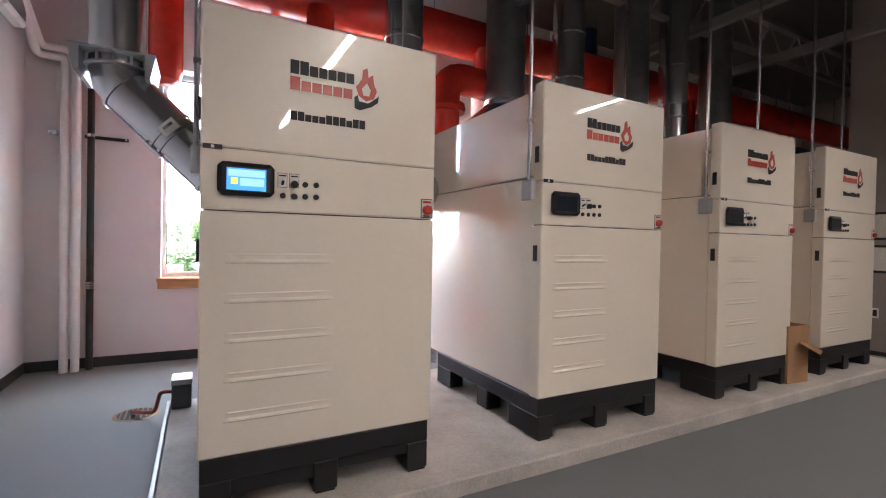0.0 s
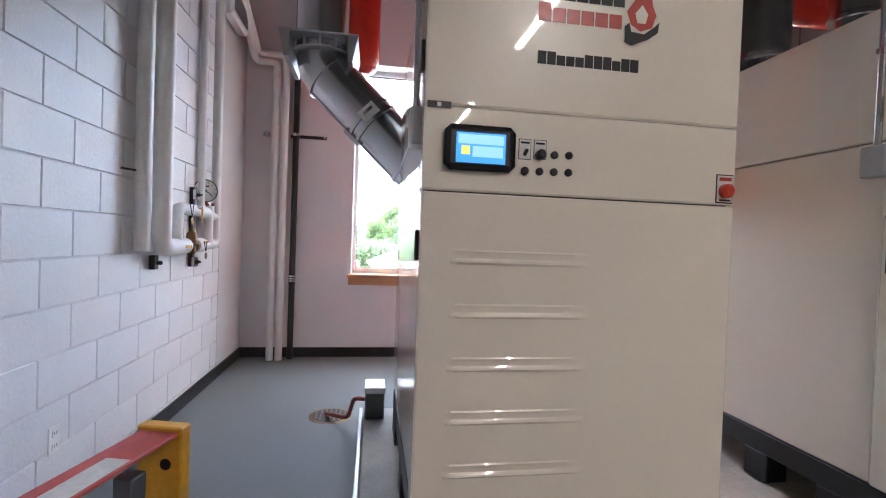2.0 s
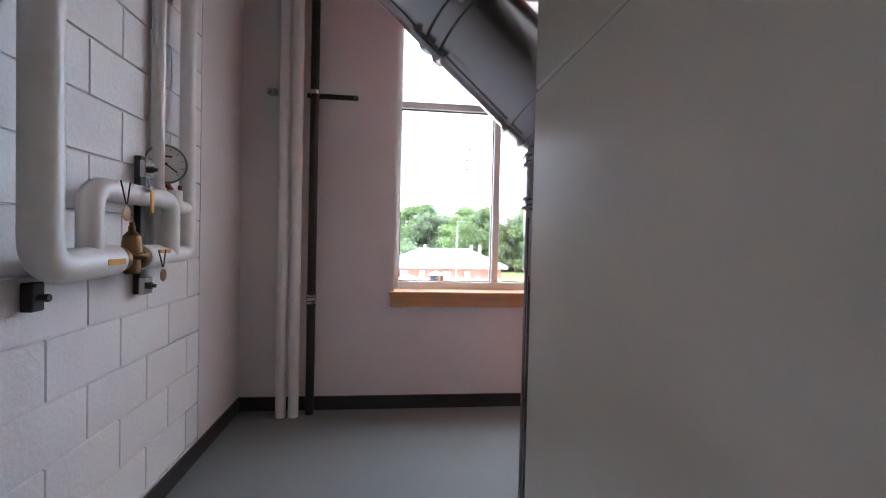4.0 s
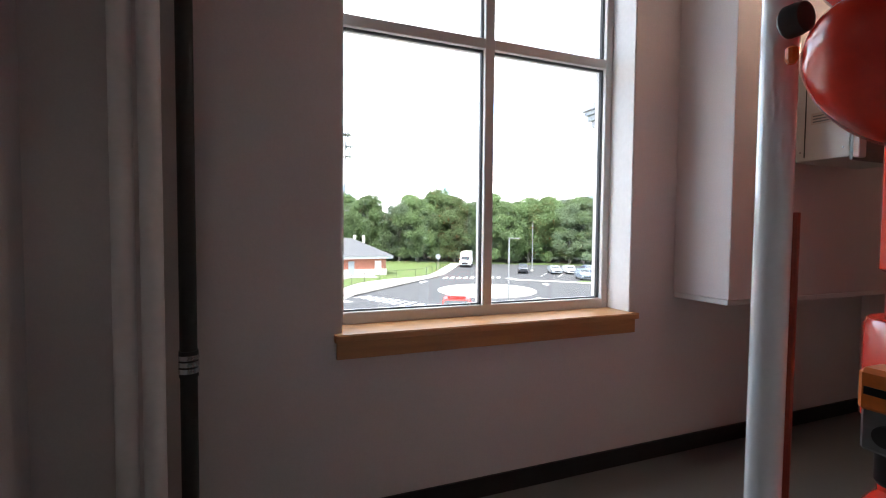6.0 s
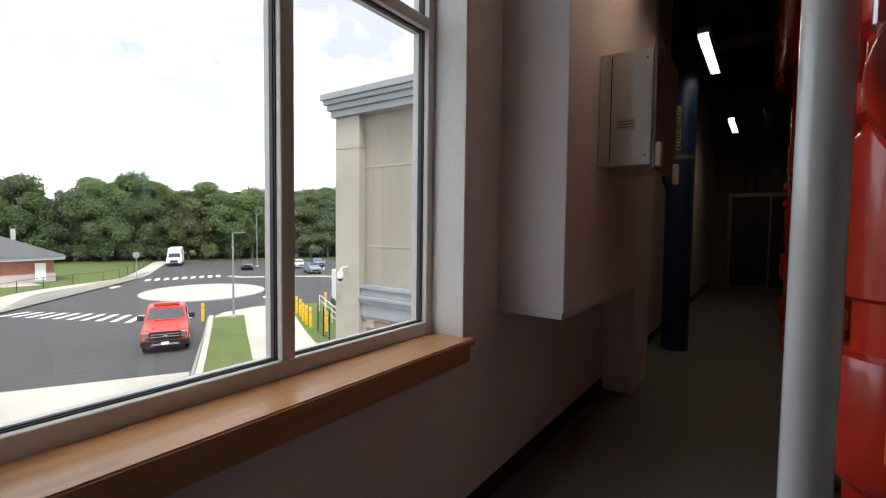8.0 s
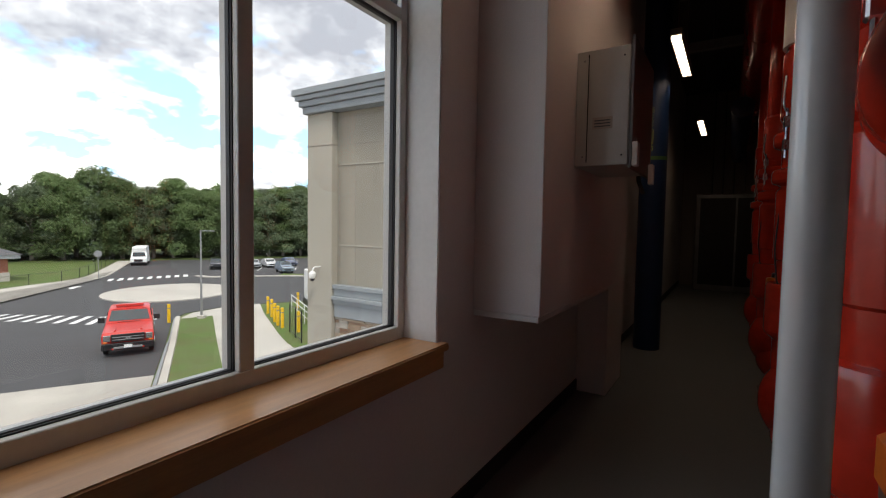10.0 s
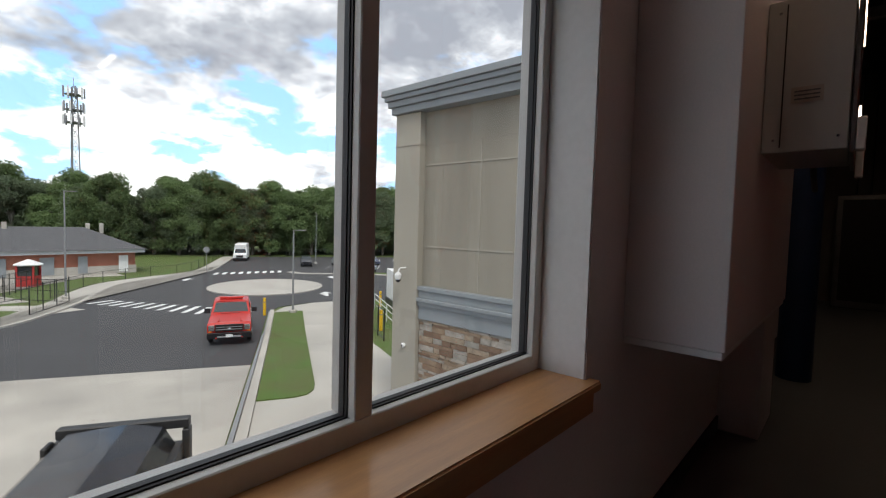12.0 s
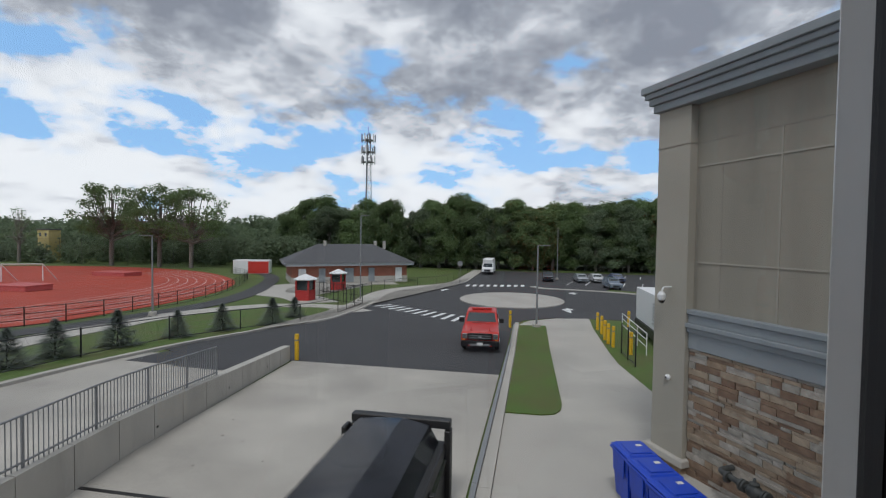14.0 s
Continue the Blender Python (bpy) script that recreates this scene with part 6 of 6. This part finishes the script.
vehicle("shuttle_bus", "white shuttle bus with dark windscreen on the far drive", spot(-8.2, 92.6, 0.03), -29.5, 7, 2.3,
    [(-0.2, 0.5), (-0.2, 1.2), (0.9, 1.45), (1.2, 2.2), (1.0, 2.95), (1.4, 3.15), (7, 3.15), (7, 0.5)], M_WHITE, 0.42, (0.8, 5.6), [("windscreen", 0.93, 1.5, 1.2, 2.2, -1)], "vehicles on the drive",
    [("grille", (-0.6, 0.6, -0.26, -0.19, 0.7, 1.1), M_PLASTIC), ("bumper", (-1.1, 1.1, -0.4, -0.19, 0.4, 0.62), M_PLASTIC)])
CAR = [(-0.3, 0.35), (-0.32, 0.72), (0.0, 0.82), (1.0, 0.95), (1.7, 1.42), (3.0, 1.45), (3.9, 1.0), (4.2, 0.9), (4.2, 0.35)]
SUV = [(-0.3, 0.4), (-0.32, 0.9), (0.0, 1.0), (0.9, 1.1), (1.4, 1.66), (3.9, 1.66), (4.3, 1.1), (4.35, 0.4)]
for w, s, prof_, col, nm, rz in ((3.3, 81.4, SUV, (0.02, 0.022, 0.03), "black", 0), (9.2, 81.3, CAR, (0.30, 0.32, 0.33), "silver", 8), (11.9, 82.0, CAR, (0.55, 0.55, 0.55), "white", 8), (12.7, 71.6, SUV, (0.16, 0.2, 0.25), "blue-grey", 6), (15.6, 84, CAR, (0.10, 0.12, 0.2), "dark blue", 8)):
    vehicle("car", nm + " car parked in the car park bay", spot(w, s, 0.03), -29.5 + rz, 4.5, 1.8, prof_, mat("car_paint_" + nm.replace(" ", "_"), col, 0.25, var=0.03, coat=0.7), 0.33, (0.6, 3.3),
            [("windscreen", prof_[3][0] + 0.05, prof_[3][1] + 0.03, prof_[4][0] - 0.05, prof_[4][1] - 0.05, -1)], extras=(("grille", (-0.5, 0.5, -0.36, -0.3, 0.5, 0.7), M_PLASTIC), ("headlight", (-0.85, -0.55, -0.36, -0.28, 0.6, 0.74), M_CHROME), ("headlight", (0.55, 0.85, -0.36, -0.28, 0.6, 0.74), M_CHROME)))

# ---- brick building, booths, shed, generator, sign, tower ----
hb = thing("brick_pavilion", "low brick pavilion with a grey hipped roof", "building")
hb.matrix_world = Matrix.Translation(spot(-35.4, 63.2)) @ pose(0, 0, 0, 0, 0, -29.5 + 33.7)
L_, D_ = 19.5, 11.0
part("wall", box(B(), 0.6, L_ - 0.6, 0.6, D_ - 0.6, -1, 2.75), M_BRICKF, hb, "red brick wall", smooth=False)
part("stone_base", box(B(), 0.5, L_ - 0.5, 0.5, D_ - 0.5, -1, 0.85), M_WALK, hb, "pale stone base course", smooth=False)
part("fascia", box(B(), -0.3, L_ + 0.3, -0.3, D_ + 0.3, 2.60, 3.05), mat("fascia_grey", (0.42, 0.44, 0.45), 0.6), hb)
bm = B()
vs = [bm.verts.new(c) for c in ((-0.5, -0.5, 3.05), (L_ + 0.5, -0.5, 3.05), (L_ + 0.5, D_ + 0.5, 3.05), (-0.5, D_ + 0.5, 3.05), (5.2, D_ / 2, 5.9), (L_ - 5.2, D_ / 2, 5.9))]
for f in ((0, 1, 5, 4), (1, 2, 5), (2, 3, 4, 5), (3, 0, 4), (3, 2, 1, 0)):
    bm.faces.new([vs[k] for k in f])
part("roof", bm, M_SHINGLE, hb, smooth=False)
for x, y in ((6.2, D_ / 2 - 0.4), (L_ - 4.6, D_ / 2 + 0.5), (L_ - 3.0, D_ / 2 + 0.5)):
    part("roof_vent", box(B(), x - 0.22, x + 0.22, y - 0.22, y + 0.22, 5.0, 6.45, 0.03), M_WALK, hb)
for x, w_ in ((1.6, 1.1), (4.6, 1.0), (8.6, 1.4), (12.4, 1.0), (16.9, 1.1)):
    part("door", box(B(), x, x + w_, 0.44, 0.498, 0.0, 2.2), M_WHITE if x > 16 or x < 2 else M_CORNICE, hb)

for w, s in ((-22.8, 44.3), (-24.6, 56.8)):
    t = thing("ticket_booth", "red ticket booth with a white pyramid cap", "booth", spot(w, s), -29.5, group="ticket booths")
    part("base_wall", box(B(), -0.75, 0.75, -0.75, 0.75, 0, 1.1, 0.01), mat("booth_red", (0.42, 0.03, 0.025), 0.6, var=0.08), t)
    for x in (-0.68, 0.68):
        for y in (-0.68, 0.68):
            part("corner_post", box(B(), x - 0.07, x + 0.07, y - 0.07, y + 0.07, 1.1, 2.2), MATS["booth_red"], t)
    part("window", box(B(), -0.62, 0.62, -0.62, 0.62, 1.1, 2.2), M_CARGLASS, t)
    bm = B()
    bmesh.ops.create_cone(bm, cap_ends=True, segments=8, radius1=1.25, radius2=0.12, depth=0.5, matrix=Matrix.Translation((0, 0, 2.5)))
    part("cap", bm, M_WHITE, t, "white pyramid cap", smooth=False)
    part("fascia", lathe(B(), [(1.2, 2.15), (1.25, 2.25)], seg=8), M_WHITE, t)
sh = thing("storage_shed", "red and white steel storage container", "shed", spot(-54.9, 78), -29.5 + 20)
part("body", box(B(), 0, 6.5, 0, 2.5, 0, 2.6, 0.03), M_WHITE, sh)
part("front_panel", box(B(), 2.7, 6.4, -0.04, -0.002, 0.1, 2.35), mat("shed_red", (0.6, 0.04, 0.025), 0.5), sh)
gen = thing("generator", "white generator enclosure behind bollards", "generator", spot(8.6, 31.0), -29.5)
part("enclosure", box(B(), -1.2, 1.6, -3.0, 3.2, 0.95, 3.1, 0.03), M_WHITE, gen)
part("tank_base", box(B(), -1.25, 1.65, -3.1, 3.3, 0.35, 0.948, 0.02), M_PLASTIC, gen)
for i in range(7):
    part("louvre", box(B(), -1.23, -1.2, -2.5, -1.2, 1.3 + 0.2 * i, 1.38 + 0.2 * i), M_GREYP, gen)
gr = thing("guard_rail", "white pipe guard rail round the generator", "railing", spot(6.3, 26.5), -29.5)
for y in (0, 2.2, 4.4, 6.6):
    part("post", tube(B(), (0, y, 0), (0, y, 1.2), 0.03, seg=8), M_WHITE, gr)
for z in (0.45, 0.85, 1.2):
    part("rail", tube(B(), (0, 0, z), (0, 6.6, z), 0.025, seg=8), M_WHITE, gr)
sg = thing("road_sign", "round pale road sign on a post seen from behind", "sign", spot(-10.9, 73.3), -29.5)
part("post", tube(B(), (0, 0, 0), (0, 0, 3.6), 0.04, seg=8), M_GREYP, sg)
part("plate", lathe(B(), [(0.45, -0.01), (0.45, 0.01)], (0, 0, 3.3), axis="Y", seg=8), M_GREYP, sg)
tw = thing("cell_tower", "tall lattice cell tower with antenna panels", "tower", spot(-54.4, 150))
tb, tt, hh = 1.5, 0.75, 42.0
for k in range(3):
    a = 2 * math.pi * k / 3
    part("leg", tube(B(), (tb * math.cos(a), tb * math.sin(a), 0), (tt * math.cos(a), tt * math.sin(a), hh), 0.14, seg=6), M_GREYP, tw)
for k in range(3):
    bm = B()
    for i in range(16):
        f0, f1 = i / 16, (i + 1) / 16
        r0, r1 = tb + (tt - tb) * f0, tb + (tt - tb) * f1
        a, b = 2 * math.pi * k / 3, 2 * math.pi * (k + 1) / 3
        tube(bm, (r0 * math.cos(a), r0 * math.sin(a), hh * f0), (r1 * math.cos(b), r1 * math.sin(b), hh * f1), 0.07, seg=4)
        tube(bm, (r1 * math.cos(a), r1 * math.sin(a), hh * f1), (r1 * math.cos(b), r1 * math.sin(b), hh * f1), 0.05, seg=4)
    part("bracing", bm, M_GREYP, tw)
for z in (41.0, 37.0, 33.6):
    part("platform", lathe(B(), [(1.9, z - 1.2), (2.0, z - 1.0), (1.9, z - 0.95)], seg=12), M_GREYP, tw)
    for k in range(9):
        a = 2 * math.pi * k / 9 + z
        c, s_ = 2.3 * math.cos(a), 2.3 * math.sin(a)
        part("antenna", box(B(), c - 0.18, c + 0.18, s_ - 0.18, s_ + 0.18, z - 1.7, z + 0.9), M_WHITE if k % 2 else M_GREYP, tw)
part("spike", tube(B(), (0, 0, hh), (0, 0, hh + 2.5), 0.06, seg=6), M_GREYP, tw)


# ---- trees ----
def leaf_crown(name, rng, layers, material, parent=None):
    """Thousands of small bent leaves on the shells of many clumps; layers: (clumps, leaves per square metre, leaf size)."""
    verts, faces = [], []
    for blobs, leaves, size in layers:
        for cx, cy, cz, r in blobs:
            for _ in range(int(leaves * r * r)):
                d = Vector((rng.gauss(0, 1), rng.gauss(0, 1), rng.gauss(0, 1))).normalized()
                p = Vector((cx, cy, cz)) + Vector((d.x, d.y, d.z * 0.78)) * r * rng.uniform(0.5, 1.1)
                q = (d + Vector((0, 0, 0.5))).to_track_quat("Z", "Y").to_matrix() @ Euler((rng.gauss(0, 0.6), rng.gauss(0, 0.6), rng.uniform(0, 6.28))).to_matrix()
                k = size * rng.uniform(0.5, 1.3)
                n = len(verts)
                verts += [p + q @ Vector(c) * k for c in ((-1, -0.1, 0), (-0.1, -0.55, 0.18), (1, 0.05, -0.1), (0.05, 0.6, 0.14))]
                faces.append((n, n + 1, n + 2, n + 3))
    me = bpy.data.meshes.new(name)
    me.from_pydata(verts, [], faces)
    me.materials.append(material)
    ob = new(name, me)
    ob.parent = parent
    return ob


def tree(seed, h, spread, trunk_h, n_blobs, leaves, size, material, puff=(0.17, 0.32), limbs=4, gnarled=False):
    rng = random.Random(seed)
    t = thing("tree", "broad leafy green tree at the wood's edge", "tree", group="trees of the wood")
    blobs = []
    for i in range(n_blobs):
        a, f = rng.uniform(0, 6.28), rng.uniform(0, 1)
        rr = spread * (1 - f ** 2.2) ** 0.5 * rng.uniform(0.3, 0.98)
        blobs.append((rr * math.cos(a), rr * math.sin(a), trunk_h + (h - trunk_h) * (0.06 + 0.86 * f), spread * rng.uniform(*puff)))
    bm = B()
    bent(bm, [(0, 0, -0.3), (0.1, 0, h * 0.3), (0.35, 0.1, h * 0.5)], 0.024 * h, 10, 0.3 * h, 4)
    tube(bm, (0.35, 0.1, h * 0.48), (0, 0.3, h * 0.85), 0.020 * h, 0.004 * h, 8)
    part("trunk", bm, M_BARK, t)
    for b in blobs[::limbs]:
        z = min(h * rng.uniform(0.28, 0.55), b[2] - 0.5)
        mid = (b[0] * 0.55, b[1] * 0.55, z + (b[2] - z) * (0.30 if gnarled else 0.5))
        bm = tube(B(), (0.2 * z / h, 0, z), mid, 0.010 * h, 0.006 * h, 6)
        tube(bm, mid, b[:3], 0.006 * h, 0.002 * h, 6)
        part("limb", bm, M_BARK, t)
    leaf_crown("crown", rng, [(blobs, leaves, size)], material, t)
    return t


kinds = [tree(11, 18, 7.2, 0.8, 62, 95, 0.27, M_LEAF), tree(12, 19, 7.6, 1.0, 66, 92, 0.28, M_LEAF), tree(13, 16.5, 6.8, 0.6, 58, 98, 0.26, M_LEAF), tree(14, 18, 6.4, 0.8, 62, 95, 0.27, M_LEAF2), tree(15, 9, 5.4, 0.3, 40, 100, 0.25, M_LEAF)]
rng = random.Random(5)
used = set()
for row, (s0, w0, w1, step) in enumerate(((112, -44, 62, 4.3), (119, -58, 72, 4.8), (127, -70, 76, 6.0))):
    w = w0
    while w < w1:
        k = rng.randrange(len(kinds))
        m = Matrix.Translation(spot(w, s0 + rng.uniform(-2.5, 2.5), -0.1)) @ pose(0, 0, 0, 0, 0, rng.uniform(0, 360)) @ Matrix.Scale(rng.uniform(0.87, 1.0) * (1 + 0.02 * row), 4)
        if k == 4:
            m = m @ Matrix.Translation((0, -3, 0))
        if k not in used:
            kinds[k].matrix_world = m
            used.add(k)
        else:
            c = copy_thing(kinds[k], m)
            c.matrix_world = m
        w += step * rng.uniform(0.75, 1.25)
for w, s, h in ((-92.4, 88, 0), (-80.0, 88, 1), (-72.1, 88, 2)):
    o = tree(30 + h, 19.5 - h, 9.6, 6.2, 58, 60, 0.24, M_LEAF, (0.09, 0.19), 1, True)
    o.matrix_world = Matrix.Translation(spot(w, s, -0.1))
    tagged(o, "old oak with open crown beyond the track", "tree")
o = tree(40, 14, 3.6, 5.0, 26, 45, 0.2, M_LEAF, (0.12, 0.24), 1)
o.matrix_world = Matrix.Translation(spot(-118.1, 88))
tagged(o, "thin young tree beyond the track", "tree")
for w, s, l, d in ((-69.4, 67.2, 6.5, 3.6), (-56.0, 42.2, 4.5, 3.0)):
    lm = thing("landing_mat", "thick pinkish red jump landing mat on the track", "mat", spot(w, s, 0.05), -29.5, group="landing mats")
    part("mat_body", box(B(), -l / 2, l / 2, -d / 2, d / 2, 0, 0.55, 0.06), M_MATRED, lm)
    part("mat_cover", box(B(), -l / 2 - 0.05, l / 2 + 0.05, -d / 2 - 0.05, d / 2 + 0.05, 0.552, 0.68, 0.03), M_MATRED, lm)
hut = thing("yellow_house", "small pale yellow house with dark roof among trees", "house", DRIVE @ Vector((-118.0, 95, 0.24)), -29.5)
part("wall", box(B(), -1.7, 1.7, -1.5, 1.5, -7, 1.1), mat("pale_yellow_siding", (0.55, 0.45, 0.18), 0.7, var=0.06), hut)
part("roof", box(B(), -1.9, 1.9, -1.7, 1.7, 1.102, 1.4, 0.05), M_SHINGLE, hut)
for x in (-0.8, 0.8):
    part("window", box(B(), x - 0.3, x + 0.3, -1.53, -1.502, -0.5, 0.4), M_CARGLASS, hut)
ga, gb = spot(-70.17, 50.12), spot(-67.93, 53.78)
goal = thing("goal_frame", "white tubular goal frame on the infield", "goal")
up = Vector((0, 0, 2.4))
back = DRIVE.to_3x3() @ Vector((0.0, 2.0, 0.0))
part("post", tube(B(), ga, ga + up, 0.07, seg=8), M_WHITE, goal)
part("post", tube(B(), gb, gb + up, 0.07, seg=8), M_WHITE, goal)
part("crossbar", tube(B(), ga + up, gb + up, 0.07, seg=8), M_WHITE, goal)
part("stay", tube(B(), ga + up, ga + back, 0.05, seg=8), M_WHITE, goal)
part("stay", tube(B(), gb + up, gb + back, 0.05, seg=8), M_WHITE, goal)
# far woods, many crowns in one mesh
rng = random.Random(9)
blobs = []
for i in range(420):
    f = rng.random()
    w = -330 + 560 * f
    s = rng.uniform(170, 300) if w > -60 else rng.uniform(128, 300)
    blobs.append((w, s, grade(s) + rng.uniform(2, 9) + (s - 130) * 0.03, rng.uniform(4, 7)))
low_growth = []
for i in range(330):
    w = rng.uniform(-230, -52)
    s = rng.uniform(97, 116)
    low_growth.append((w, s, grade(s) + rng.uniform(0.8, 6.0), rng.uniform(2.0, 3.8)))
for i in range(60):
    w = rng.uniform(-150, -96)
    s = rng.uniform(89, 93)
    low_growth.append((w, s, grade(s) + rng.uniform(0.5, 4.2), rng.uniform(1.2, 2.2)))
fw = leaf_crown("far_woods", rng, [(blobs, 7.0, 1.05), (low_growth, 22.0, 0.45)], M_LEAF2)
fw.matrix_world = DRIVE
tagged(fw, "distant dark green woods along the horizon", "woods", kind="stuff")


def fir(seed, h):
    rng = random.Random(seed)
    t = thing("fir_tree", "small young blue-green fir on the lawn", "tree", group="young firs")
    part("trunk", tube(B(), (0, 0, 0), (0, 0, h * 0.95), 0.04, 0.01, 6), M_BARK, t)
    bm = B()
    for i in range(1900):
        f = rng.random() ** 1.25
        a = rng.uniform(0, 6.28)
        r = 0.60 * h * (1 - f) ** 0.85 * (0.55 + 0.5 * abs(math.sin(f * 22))) * rng.uniform(0.3, 1.05) + 0.03
        p = Vector((r * math.cos(a), r * math.sin(a), h * (0.06 + 0.92 * f) - 0.12 * r))
        q = Euler((0, rng.uniform(-0.5, 0.2), a)).to_matrix()
        k = 0.11 * h * rng.uniform(0.6, 1.1)
        bm.faces.new([bm.verts.new(p + q @ Vector(c) * k) for c in ((-0.6, -0.22, 0), (0.9, 0, -0.1), (-0.6, 0.22, 0))])
    part("needles", bm, M_FIR, t, smooth=False)
    return t


for i, (w, s) in enumerate(((-20.4, 14.8), (-20.65, 16.9), (-20.7, 20.1), (-20.2, 23.6), (-19.7, 26.9), (-17.9, 29.9), (-18.09, 33.4))):
    fir(60 + i, 1.62 + 0.15 * (i % 3)).matrix_world = Matrix.Translation(spot(w, s))

# ledge stone courses on the wing
rng = random.Random(3)
stone_mesh = {}
def stone(width, height, depth):
    key = (round(width, 2), round(height, 3), depth)
    if key not in stone_mesh:
        bm = box(B(), -depth, 0, 0, key[0] - 0.006, 0, key[1] - 0.005)
        for v in bm.verts:
            if v.co.x < 0:
                v.co.y += 0.003 if v.co.y < 0.01 else -0.003
        me = bpy.data.meshes.new("stone")
        bm.to_mesh(me)
        bm.free()
        me.materials.append(M_STONE)
        stone_mesh[key] = me
    return stone_mesh[key]


bm_far = B()
z, count = -3.45, 0
while z < -0.74:
    hgt = rng.choice((0.055, 0.065, 0.08, 0.12))
    hgt = min(hgt, -0.704 - z)
    y = 6.32
    while y < 12.35:
        wd = rng.choice((0.16, 0.26, 0.38, 0.52, 0.64))
        wd = min(wd, 12.384 - y)
        dp = rng.choice((0.02, 0.03, 0.04))
        if y > 9.4 and z > -3.0 and count < 300:
            ob = new("stone", stone(wd, hgt, dp))
            ob.parent = wing
            ob.matrix_basis = Matrix.Translation((X0 - 0.05, y, z))
            count += 1
        else:
            box(bm_far, X0 - 0.05 - dp, X0 - 0.05, y, y + wd - 0.006, z, z + hgt - 0.005)
        y += wd
    z += hgt
tagged(part("stone_courses", bm_far, M_STONE, wing, smooth=False), kind="stuff")
